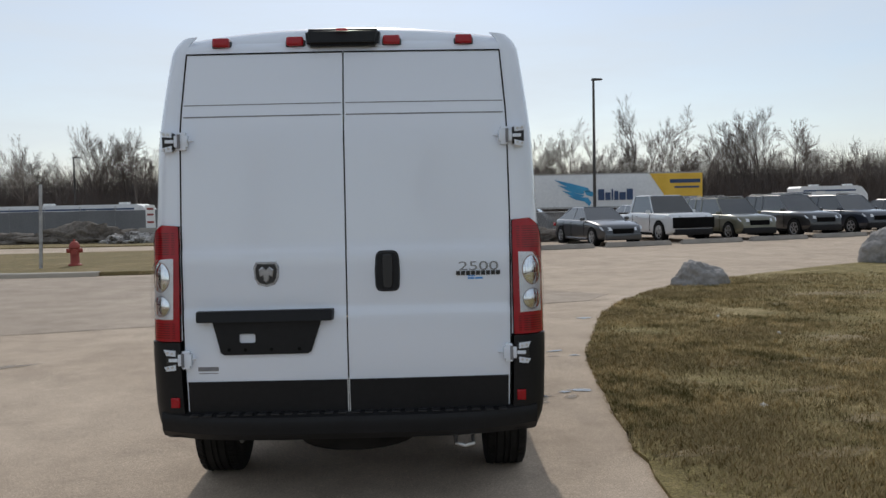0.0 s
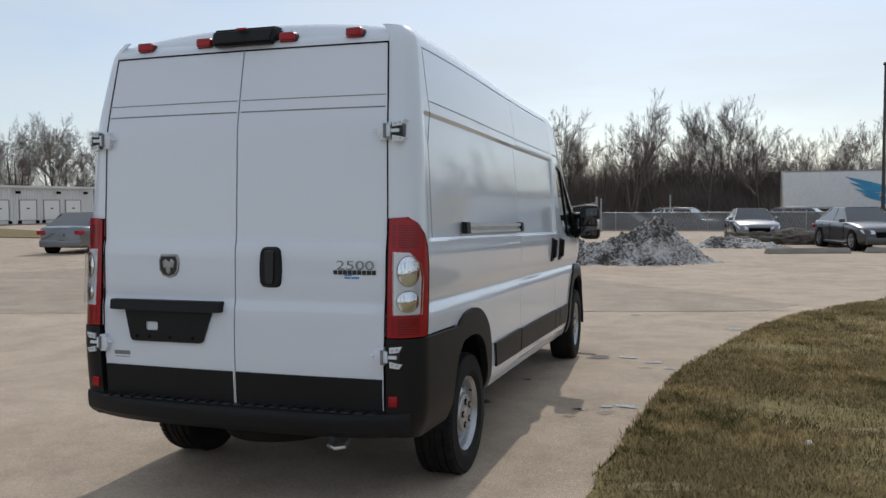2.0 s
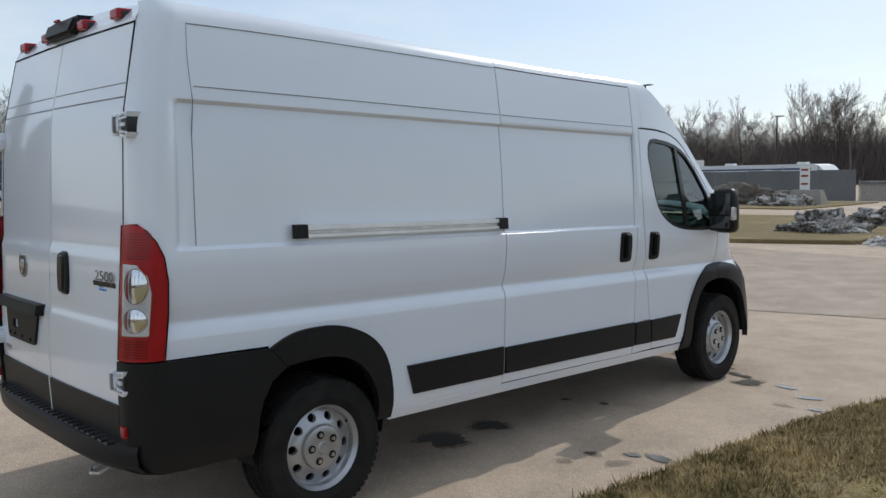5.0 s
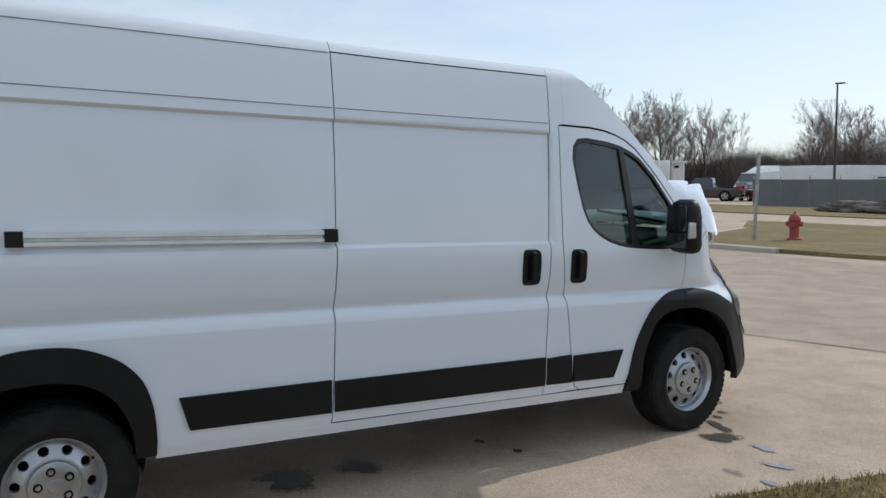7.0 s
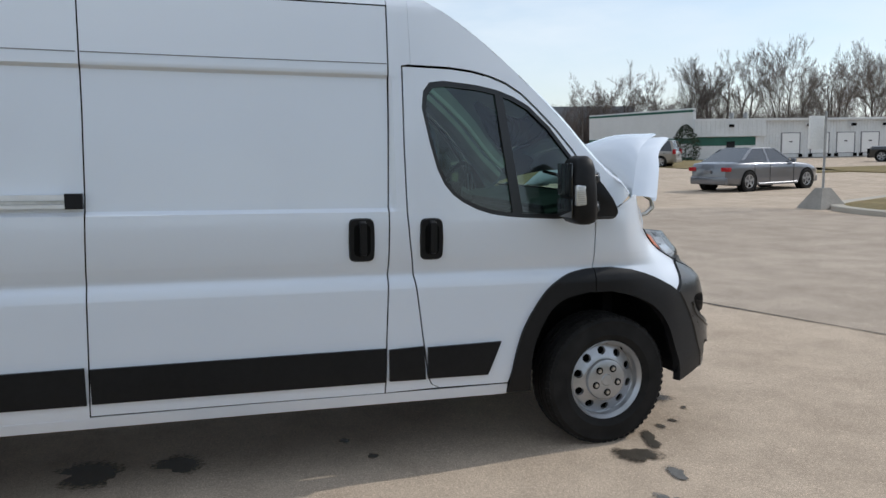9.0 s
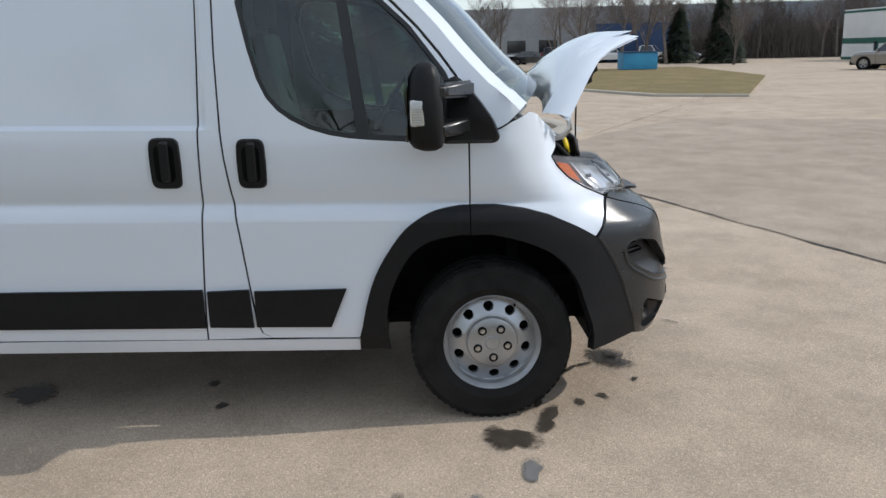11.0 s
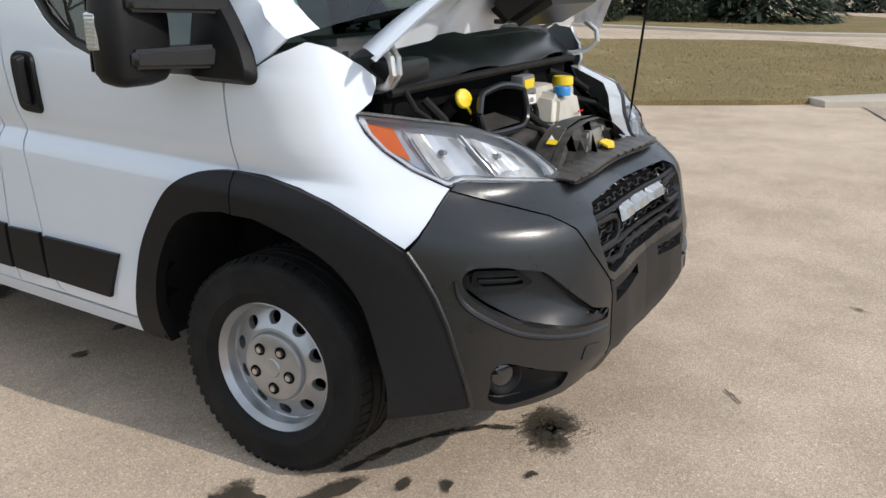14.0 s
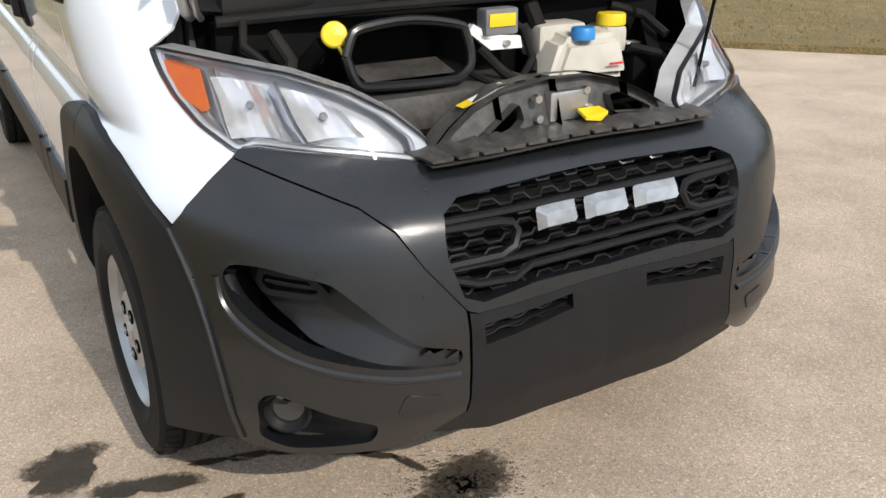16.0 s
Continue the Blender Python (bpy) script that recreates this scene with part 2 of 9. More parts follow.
def sheet(poly, fn, du=0.06, dv=0.05, thick=0.012, out=0.0, lines_u=(), lines_v=(), mirror=False, bm=None):
    """A panel: the outline (or several that meet) filled with small faces, laid on a surface, with its edges turned in."""
    bm = bm or bmesh.new()
    polys = [[tuple(p) for p in q] for q in (poly if isinstance(poly[0], list) else [poly])]
    polys = [q[::-1] if area(q) < 0 else q for q in polys]
    us0, us1 = min(p[0] for q in polys for p in q), max(p[0] for q in polys for p in q)
    vs0, vs1 = min(p[1] for q in polys for p in q), max(p[1] for q in polys for p in q)
    us = sorted({*steps(us0, us1, du), *[a for a in lines_u if us0 < a < us1]})
    vs = sorted({*steps(vs0, vs1, dv), *[a for a in lines_v if vs0 < a < vs1]})
    made = {}

    def vert(p):
        key = (round(p[0], 5), round(p[1], 5))
        if key not in made:
            x, y, z = fn(p[0], p[1], out)
            made[key] = (bm.verts.new((-x if mirror else x, y, z)), p)
        return made[key][0]

    for q, (v0, v1) in ((q, vv) for q in polys for vv in zip(vs, vs[1:])):
        strip = cut(cut(q, 1, v0, True), 1, v1, False)
        if len(strip) < 3:
            continue
        for u0, u1 in zip(us, us[1:]):
            cell = cut(cut(strip, 0, u0, True), 0, u1, False)
            if len(cell) < 3 or abs(area(cell)) < 1e-8:
                continue
            ring = []
            for p in cell:
                v = vert(p)
                if v not in ring:
                    ring.append(v)
            if len(ring) < 3:
                continue
            try:
                bm.faces.new(ring[::-1] if mirror else ring)
            except ValueError:
                pass
    if thick:
        at = {v: p for v, p in made.values()}
        rim = [e for e in bm.edges if len(e.link_faces) == 1 and e.verts[0] in at and e.verts[1] in at]
        inner = {}

        def deep(v):
            if v not in inner:
                x, y, z = fn(*at[v], out - thick)
                inner[v] = bm.verts.new((-x if mirror else x, y, z))
            return inner[v]

        for e in rim:
            loop = e.link_loops[0]
            a, b = loop.vert, loop.link_loop_next.vert
            try:
                bm.faces.new((b, a, deep(a), deep(b)))
            except ValueError:
                pass
    return bm


def text_mesh(body, size, depth=0.002, align="CENTER"):
    """Lettering as a mesh, lying in x-y."""
    cu = bpy.data.curves.new("lettering", "FONT")
    cu.body, cu.size, cu.extrude, cu.align_x, cu.align_y = body, size, depth, align, "CENTER"
    ob = bpy.data.objects.new("lettering", cu)
    scene.collection.objects.link(ob)
    me = bpy.data.meshes.new_from_object(ob.evaluated_get(bpy.context.evaluated_depsgraph_get()))
    bpy.data.objects.remove(ob)
    bpy.data.curves.remove(cu)
    bm = bmesh.new()
    bm.from_mesh(me)
    bpy.data.meshes.remove(me)
    return bm


def round_poly(poly, r, n=4):
    """The outline with its corners rounded."""
    out = []
    for i, p in enumerate(poly):
        a, b, c = Vector(poly[i - 1]), Vector(p), Vector(poly[(i + 1) % len(poly)])
        ra, rc = min(r, (a - b).length * 0.45), min(r, (c - b).length * 0.45)
        s, e = b + (a - b).normalized() * ra, b + (c - b).normalized() * rc
        for k in range(n + 1):
            t = k / n
            out.append(tuple((1 - t) ** 2 * s + 2 * t * (1 - t) * b + t * t * e))
    return out
# ---- the van's skin: one surface, by the way round the body (u) and the height (z before the rake) ----
RAKE = 0.024


def ease(a, b, v):
    k = min(1.0, max(0.0, (v - a) / (b - a)))
    return k * k * (3 - 2 * k)


def smooth_table(points, spread):
    lo, hi = points[0][0], points[-1][0]
    at = np.linspace(lo, hi, 700)
    val = np.interp(at, [p[0] for p in points], [p[1] for p in points])
    step = at[1] - at[0]
    n = max(1, int(spread * 2.5 / step))
    ker = np.exp(-0.5 * (np.arange(-n, n + 1) * step / spread) ** 2)
    padded = np.concatenate([np.full(n, val[0]), val, np.full(n, val[-1])])
    return at, np.convolve(padded, ker / ker.sum(), "valid")


SIDE = smooth_table([(0.28, 0.90), (0.38, 0.952), (0.42, 0.970), (0.47, 0.987), (0.55, 0.996), (0.70, 1.0), (0.985, 1.004), (1.02, 0.994), (1.055, 0.969),
                     (1.095, 0.984), (1.15, 1.0), (1.30, 1.012), (1.36, 1.006), (1.5, 0.998), (1.7, 0.985), (1.9, 0.968), (2.05, 0.953), (2.1, 0.948),
                     (2.25, 0.928), (2.40, 0.905), (2.44, 0.886), (2.48, 0.845), (2.52, 0.77)], 0.006)
REAR = smooth_table([(0.3, -0.97), (0.6, -0.985), (0.8, -0.992), (1.02, -0.985), (1.06, -0.972), (1.12, -0.972), (1.34, -0.965), (1.38, -0.952), (1.6, -0.94), (1.9, -0.925), (2.0, -0.917),
                     (2.2, -0.877), (2.4, -0.835), (2.5, -0.80)], 0.012)
LEAN = smooth_table([(0.25, -0.13), (0.40, -0.06), (0.50, 0.0), (0.68, 0.015), (0.78, 0.0), (0.90, -0.022), (0.935, -0.034), (0.955, -0.058), (1.03, -0.155), (1.12, -0.255), (1.25, -0.365), (1.50, -0.51)], 0.012)
NOSE = [(1.0, 4.10), (1.0, 4.2), (0.992, 4.3), (0.97, 4.4), (0.935, 4.48), (0.87, 4.585), (0.78, 4.69), (0.66, 4.775), (0.52, 4.845), (0.40, 4.89), (0.25, 4.93), (0.10, 4.948), (0.0, 4.952)]


def dense_curve(points, steps=24):
    """A smooth curve through plan points, with its length along."""
    p = np.array([points[0], *points, points[-1]], float)
    out = []
    for i in range(1, len(p) - 2):
        a, b, c, d = p[i - 1], p[i], p[i + 1], p[i + 2]
        for k in range(steps):
            t = k / steps
            out.append(0.5 * (2 * b + (c - a) * t + (2 * a - 5 * b + 4 * c - d) * t * t + (3 * b - a - 3 * c + d) * t**3))
    out.append(p[-1])
    out = np.array(out)
    along = np.concatenate([[0], np.cumsum(np.hypot(*np.diff(out, axis=0).T))])
    return along, out


NOSE_S, NOSE_XY = dense_curve(NOSE)
U_END = 4.10 + NOSE_S[-1]
CORNER, U_REAR = 0.13, -0.80


def side_x(z):
    return float(np.interp(z, *SIDE))


def rear_y(z):
    return float(np.interp(z, *REAR))


def rake(x, y, z):
    return (x, y, z - RAKE * (y - 2.0))


FULL_X = smooth_table([(0, -0.062), (0.12, -0.060), (0.22, -0.045), (0.33, -0.026), (0.42, -0.004), (0.52, 0.024), (0.65, 0.036), (0.77, 0.033), (0.85, 0.020), (0.93, 0.008), (1.0, 0.0)], 0.03)
FULL_Z = smooth_table([(0.30, 0.045), (0.36, 0.05), (0.42, 0.048), (0.5, 0.032), (0.6, 0.018), (0.75, 0.004), (0.85, 0.0), (0.92, -0.006), (1.0, -0.018), (1.1, -0.024), (1.3, -0.024)], 0.03)


def fullness(x, z):
    """How far the nose swells out of its plan curve, by the way across and the height; fullest at the lamps."""
    return float(np.interp(x, *FULL_X)) + float(np.interp(z, *FULL_Z)) + 0.065 * math.exp(-(((x - 0.60) / 0.19) ** 2)) * ease(1.02, 1.11, z)


def skin(u, z, out=0.0, dent=True):
    """The place on the body at u along the side (y there), z up, moved out by some metres."""
    xs = side_x(z)
    if u > 4.10:
        s = u - 4.10
        bx, by = float(np.interp(s, NOSE_S, NOSE_XY[:, 0])), float(np.interp(s, NOSE_S, NOSE_XY[:, 1]))
        w = ease(0.0, 0.75, s) * 0.6 + 0.4 * min(1.0, s / 0.9)
        flat = 1.0 + (xs - 1.0) * (1 - ease(0.0, 0.4, s))
        x = bx * flat * (1 - 0.047 * ease(0.9, 1.3, z) * ease(0, 0.4, s))
        y = by + float(np.interp(z, *LEAN)) * w
        out += fullness(bx, z) * ease(0.0, 0.3, s)
        if out:
            a, b = np.interp(s + 0.02, NOSE_S, NOSE_XY[:, 0]) - np.interp(s - 0.02, NOSE_S, NOSE_XY[:, 0]), np.interp(s + 0.02, NOSE_S, NOSE_XY[:, 1]) - np.interp(s - 0.02, NOSE_S, NOSE_XY[:, 1])
            n = math.hypot(a, b)
            x, y = x + out * b / n, y - out * a / n
        # moves the nose forward and blunts it at the lamps to fit camera views
        k = ease(0.0, 0.28, s)
        x, y = x - 0.01 * k * min(1.0, bx / 0.3), y + 0.04 * k
        d = float(np.interp(u, [4.5, 4.8, 5.0, 5.19, 5.4, U_END], [0, 0.012, 0.026, 0.038, 0.02, 0]))
        px, py = 1.75 - x, 6.2 - y
        n = math.hypot(px, py)
        x, y, z = x + d * px / n, y + d * py / n, z + d * (1.5 - z) / n
        return rake(x, y, z)
    if dent:
        # the pressed panel between the belt and the gutter
        xs -= 0.022 * ease(-0.77, -0.73, u) * (1 - ease(2.82, 2.85, u)) * ease(1.378, 1.397, z) * (1 - ease(2.042, 2.060, z))
        if u > 3.0:
            # the cab narrows towards the windscreen
            xs -= 0.15 * ease(1.25, 2.3, z) * max(0.0, (u - 3.0) / 1.2) ** 1.6
    back = 1 - ease(-0.5, 2.2, u)
    xs += 0.022 * back + 0.012 * back * ease(1.5, 2.0, z)
    z += 0.035 * back * ease(2.0, 2.45, z)
    yr = rear_y(z)
    ys = yr + CORNER
    if u >= -0.55:
        return rake(xs + out, u, z)
    if u >= U_REAR:
        k = (u - U_REAR) / (-0.55 - U_REAR)
        return rake(xs + out, ys + k * (-0.55 - ys), z)
    d, r = U_REAR - u, CORNER
    if d < r * math.pi / 2:
        th = d / r
        return rake(xs - r + (r + out) * math.cos(th), ys - (r + out) * math.sin(th), z)
    x = xs - r - (d - r * math.pi / 2)
    return rake(x, yr - out - 0.02 * (1 - (x / 0.87) ** 2), z)


def tail(x, z, out=0.0):
    """The place on the rear face at x across."""
    return rake(x, rear_y(z) - out - 0.02 * (1 - (x / 0.87) ** 2), z)

# ---- the van ----
van = thing("cargo_van", "white high-roof cargo van with black bumpers and its hood propped open", "van")
ZL = (0.985, 1.0, 1.01, 1.02, 1.03, 1.04, 1.05, 1.06, 1.075, 1.09, 1.105, 1.13, 1.36, 1.378, 1.384, 1.391, 1.397, 2.042, 2.048, 2.054, 2.06, 2.08, 2.12, 2.40, 2.42, 2.44, 2.46)
UL = (-1.0, -0.98, -0.96, -0.94, -0.92, -0.90, -0.88, -0.86, -0.84, -0.82, -0.80, -0.77, -0.757, -0.743, -0.73, 2.82, 2.835, 2.85)

REAR_ARCH = [(-0.326, 0.885), (-0.25, 0.925), (-0.16, 0.952), (-0.04, 0.962), (0.08, 0.955), (0.19, 0.925), (0.30, 0.868), (0.387, 0.775), (0.432, 0.65), (0.447, 0.52), (0.450, 0.395)]
REAR_ARCH_IN = [(-0.40, 0.55), (-0.375, 0.645), (-0.32, 0.735), (-0.25, 0.777), (-0.15, 0.797), (-0.03, 0.803), (0.08, 0.792), (0.18, 0.757), (0.27, 0.68), (0.335, 0.55), (0.356, 0.395)]
FRONT_ARCH = [(3.452, 0.385), (3.468, 0.50), (3.50, 0.64), (3.55, 0.77), (3.645, 0.915), (3.72, 0.985), (3.81, 1.03), (3.92, 1.05), (4.07, 1.05), (4.20, 1.033), (4.30, 1.003), (4.41, 0.95), (4.508, 0.888)]
FRONT_ARCH_IN = [(3.59, 0.385), (3.578, 0.50), (3.59, 0.62), (3.63, 0.73), (3.70, 0.84), (3.79, 0.898), (3.925, 0.925), (4.05, 0.924), (4.18, 0.892), (4.30, 0.825), (4.38, 0.72), (4.43, 0.57), (4.47, 0.44), (4.483, 0.376)]
DOOR_EDGE = [(-1.043, 0.90), (-1.043, 1.2), (-1.042, 1.5), (-1.028, 1.9), (-1.012, 2.1), (-0.985, 2.40), (-0.98, 2.47)]
SEAM_REAR = [(1.357, 0.385), (1.366, 0.6), (1.380, 1.08), (1.397, 1.465), (1.406, 1.84), (1.408, 2.12), (1.408, 2.40)]
SEAM_FRONT = [(2.772, 0.44), (2.780, 0.68), (2.803, 1.116), (2.809, 1.375), (2.826, 1.80), (2.834, 2.11), (2.840, 2.40)]
DOOR_BACK = [(3.06, 0.447), (3.02, 0.47), (3.0, 0.52), (2.979, 0.69), (2.955, 0.90), (2.932, 1.082), (2.912, 1.25), (2.903, 1.374), (2.899, 1.7), (2.905, 2.108)]
DOOR_TOP = [(2.905, 2.108), (3.16, 2.104), (3.28, 2.092), (3.38, 2.070), (3.47, 2.038), (3.56, 1.985), (3.65, 1.905), (3.75, 1.805), (3.84, 1.697), (3.91, 1.60), (3.965, 1.49)]
WINDOW = [(2.999, 1.90), (3.010, 1.985), (3.045, 2.030), (3.12, 2.040), (3.30, 2.025), (3.42, 2.003), (3.51, 1.972), (3.60, 1.925), (3.72, 1.815), (3.865, 1.625), (3.925, 1.50), (3.935, 1.335), (3.72, 1.328), (3.54, 1.337),
          (3.45, 1.344), (3.363, 1.358), (3.28, 1.383), (3.205, 1.420), (3.15, 1.46), (3.104, 1.515), (3.07, 1.59), (3.035, 1.72)]


def smooth_line(points, d=8):
    return [tuple(p) for p in dense_curve(points, d)[1]]


def shift(points, du, dz=0.0):
    return [(u + du, z + dz) for u, z in points]


def both(name, material, poly, label="", parent=None, **kw):
    """The same panel on either side of the van."""
    made = []
    for left in (False, True):
        made.append(part(name, sheet(poly, skin, mirror=left, lines_u=UL, lines_v=ZL, **kw), material, parent or van, label))
    return made


# near-black sheet added behind the gaps to stand in for their shade
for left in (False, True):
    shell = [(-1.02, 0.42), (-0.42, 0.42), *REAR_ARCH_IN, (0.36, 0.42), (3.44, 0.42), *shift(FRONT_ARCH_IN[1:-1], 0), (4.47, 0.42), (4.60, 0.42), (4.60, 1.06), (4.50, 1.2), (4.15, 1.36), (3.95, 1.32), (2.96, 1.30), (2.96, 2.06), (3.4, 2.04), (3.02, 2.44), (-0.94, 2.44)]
    part("gap_shade_shell", sheet(shell, skin, mirror=left, out=-0.03, thick=0, du=0.12, dv=0.1), BLACK_DEEP, van)

# side panels
side_poly = [(-1.043, 0.90), (-0.326, 0.897), *REAR_ARCH, *shift(SEAM_REAR[0:1], -0.003), *shift(SEAM_REAR[1:], -0.003), (1.405, 2.46), *DOOR_EDGE[::-1][:-1]]
both("side_panel", PAINT_WHITE, side_poly)
slide = [*shift(SEAM_REAR[1:], 0.004), *shift(SEAM_FRONT[::-1], -0.004)]
slide = [(1.362, 0.443), *slide]
sliding = both("sliding_door", PAINT_WHITE, slide)
for left in (False, True):
    part("rocker_panel", sheet([(0.45, 0.375), (3.452, 0.375), (3.452, 0.436), (1.364, 0.436), (1.35, 0.43), (0.45, 0.43)], skin, mirror=left, lines_v=ZL, out=0.002), PAINT_WHITE, van)
for left in (False, True):
    part("roof_gutter", sheet([(1.41, 2.408), (2.84, 2.408), (2.84, 2.46), (1.41, 2.46)], skin, mirror=left, lines_v=ZL), PAINT_WHITE, van)
both("pillar_panel", PAINT_WHITE, [*shift(SEAM_FRONT, 0.004), (2.843, 2.46), (2.95, 2.46), (2.95, 2.118), *shift(DOOR_BACK[::-1], -0.004)])
both("cab_side_panel", PAINT_WHITE, [(2.951, 2.46), (3.03, 2.445), (3.10, 2.41), (3.18, 2.366), (3.333, 2.262), (3.49, 2.139), (3.652, 1.998), (3.813, 1.838), (3.90, 1.735), (3.967, 1.66), (4.05, 1.575), (4.155, 1.497), (4.21, 1.46),
                                      (4.14, 1.412), (4.066, 1.376), (4.0, 1.345), (3.972, 1.49), (3.917, 1.605), (3.846, 1.703), (3.756, 1.811), (3.655, 1.912), (3.565, 1.992), (3.473, 2.045), (3.382, 2.077), (3.28, 2.099), (3.16, 2.111), (2.951, 2.115)])
door_poly = [*shift(DOOR_BACK, 0.004)[:-1], (2.909, 2.103), *[(u, z - 0.006) for u, z in DOOR_TOP[1:]], (3.958, 1.40), (3.955, 1.31), (3.958, 1.05), *[p for p in FRONT_ARCH[7::-1]][1:-1], (3.452, 0.444)]


def pierced(poly, holes, at):
    """The outline with holes, as two plain outlines that meet along one line across u."""
    pieces = []
    for keep_right in (False, True):
        p = cut(poly if area(poly) > 0 else poly[::-1], 0, at, keep_right)
        on = [i for i, q in enumerate(p) if abs(q[0] - at) < 1e-9]
        first = next(i for i in on if (i - 1) % len(p) in on)
        p = p[first:] + p[:first]
        for h in sorted(holes, key=lambda h: sum(q[1] for q in h), reverse=keep_right):
            w = cut(h if area(h) > 0 else h[::-1], 0, at, keep_right)
            on = [i for i, q in enumerate(w) if abs(q[0] - at) < 1e-9]
            first = next(i for i in on if (i - 1) % len(w) in on)
            w = w[first:] + w[:first]
            p += w[::-1]
        pieces.append(p)
    return pieces


def ring_between(outer, inner, fn, out, depth, mirror=False):
    """A frame between two outlines of the same count."""
    bm = bmesh.new()
    rows = []
    for ring, o in ((outer, out - depth), (outer, out), (inner, out), (inner, out - depth)):
        row = []
        for p in ring:
            x, y, z = fn(p[0], p[1], o)
            row.append(bm.verts.new((-x if mirror else x, y, z)))
        rows.append(row)
    n = len(outer)
    for a, b in zip(rows, rows[1:]):
        for k in range(n):
            q = (a[k], a[(k + 1) % n], b[(k + 1) % n], b[k])
            bm.faces.new(q)
    bmesh.ops.recalc_face_normals(bm, faces=bm.faces)
    return bm


doors = []
for left in (False, True):
    bm = sheet(pierced(door_poly, [WINDOW], 3.42), skin, mirror=left, lines_u=UL, lines_v=ZL, thick=0.02)
    doors.append(part("front_door", bm, PAINT_WHITE, van))
    inner = [(u + (3.42 - u) * 0.05, z + (1.66 - z) * 0.075) for u, z in WINDOW]
    part("window_seal", ring_between([(u - (3.42 - u) * 0.006, z - (1.66 - z) * 0.008) for u, z in WINDOW], inner, skin, -0.002, 0.03, left), PLASTIC_GRILLE, doors[-1])
    part("window_bar", sheet([(3.405, 2.0), (3.45, 1.99), (3.54, 1.33), (3.482, 1.34)], skin, mirror=left, out=-0.003, du=0.1, dv=0.1), PLASTIC_GRILLE, doors[-1])
    part("window_pane", sheet(inner, skin, mirror=left, out=-0.016, thick=0, du=0.1, dv=0.1), GLASS_CAB, doors[-1]).visible_shadow = False
both("front_fender", PAINT_WHITE, [(3.964, 1.052), (3.963, 1.318), (4.062, 1.366), (4.155, 1.410), (4.28, 1.452), (4.398, 1.437), (4.505, 1.415), (4.61, 1.385), (4.671, 1.352), (4.65, 1.325), (4.600, 1.286), (4.526, 1.261), (4.488, 1.25),
                                   (4.510, 1.198), (4.571, 1.149), (4.657, 1.096), (4.749, 1.049), (4.662, 1.001), (4.580, 0.949), (4.513, 0.893), (4.41, 0.953), (4.30, 1.006), (4.20, 1.036), (4.07, 1.053)], du=0.05, dv=0.04)
# wheel-arch flares
both("wheel_arch_flare", PLASTIC_BLACK, [*smooth_line(FRONT_ARCH[:8], 3), (3.957, 1.051), (3.957, 0.922), *smooth_line(FRONT_ARCH_IN[6::-1], 3)], out=0.018, thick=0.045, du=0.04, dv=0.04)
both("wheel_arch_flare", PLASTIC_BLACK, [(3.962, 1.051), *smooth_line([*FRONT_ARCH[8:], (4.552, 0.836), (4.589, 0.750), (4.622, 0.639), (4.661, 0.517), (4.707, 0.417)], 3), *smooth_line(FRONT_ARCH_IN[:6:-1], 3), (3.962, 0.922)], out=0.018, thick=0.045, du=0.04, dv=0.04)
for left in (False, True):
    part("flare_ridge", tube([(lambda p: (-p[0] if left else p[0], p[1], p[2]))(skin(u, z, 0.016)) for u, z in ((4.518, 0.889), (4.556, 0.826), (4.586, 0.759), (4.613, 0.676), (4.639, 0.594), (4.670, 0.503), (4.712, 0.422))], 0.008, 8), PLASTIC_SATIN, van)
both("wheel_arch_flare", PLASTIC_BLACK, [*smooth_line(REAR_ARCH, 3), *smooth_line(REAR_ARCH_IN[:3:-1], 3), (-0.235, 0.785)], out=0.018, thick=0.045, du=0.04, dv=0.04)
# side strips
for a, b, c, d in ((0.555, 1.350, 0.605, 0), (1.372, 2.772, 1.372, 0), (2.792, 2.975, 2.792, 0), (2.998, 3.405, 2.998, 3.33)):
    poly = [(a, 0.672 if a > 0.6 else 0.672), (b, 0.680), (d or b + 0.01 * (a > 2.7), 0.502), (c, 0.505)]
    both("side_strip", PLASTIC_BLACK, poly, out=0.016, thick=0.018, du=0.15, dv=0.04)

# grey strips shading the pressed gutter lines, plus the rear corner's seam and roof joint
for left in (False, True):
    for ua, ub in ((-0.66, 1.395), (1.415, 2.825)):
        part("gutter_shade_line", sheet([(ua, 2.112), (ub, 2.112), (ub, 2.117), (ua, 2.117)], skin, mirror=left, out=0.0012, thick=0.004, du=0.2), GREY_PLASTIC, van)
    part("roof_joint", sheet([(-0.715, 2.368), (0.3, 2.381), (1.396, 2.396), (1.396, 2.402), (0.3, 2.386), (-0.715, 2.374)], skin, mirror=left, out=0.0012, thick=0.004, du=0.2), GREY_PLASTIC, van)
    part("corner_seam", sheet([(-0.668, 1.40), (-0.664, 1.40), (-0.662, 2.06), (-0.666, 2.06)], skin, mirror=left, out=0.0012, thick=0.003, dv=0.2), GREY_PLASTIC, van)
    part("corner_seam", sheet([(-0.668, 2.06), (-0.664, 2.06), (-0.700, 2.25), (-0.716, 2.455), (-0.720, 2.455), (-0.704, 2.25)], skin, mirror=left, out=0.0012, thick=0.003, dv=0.1), GREY_PLASTIC, van)

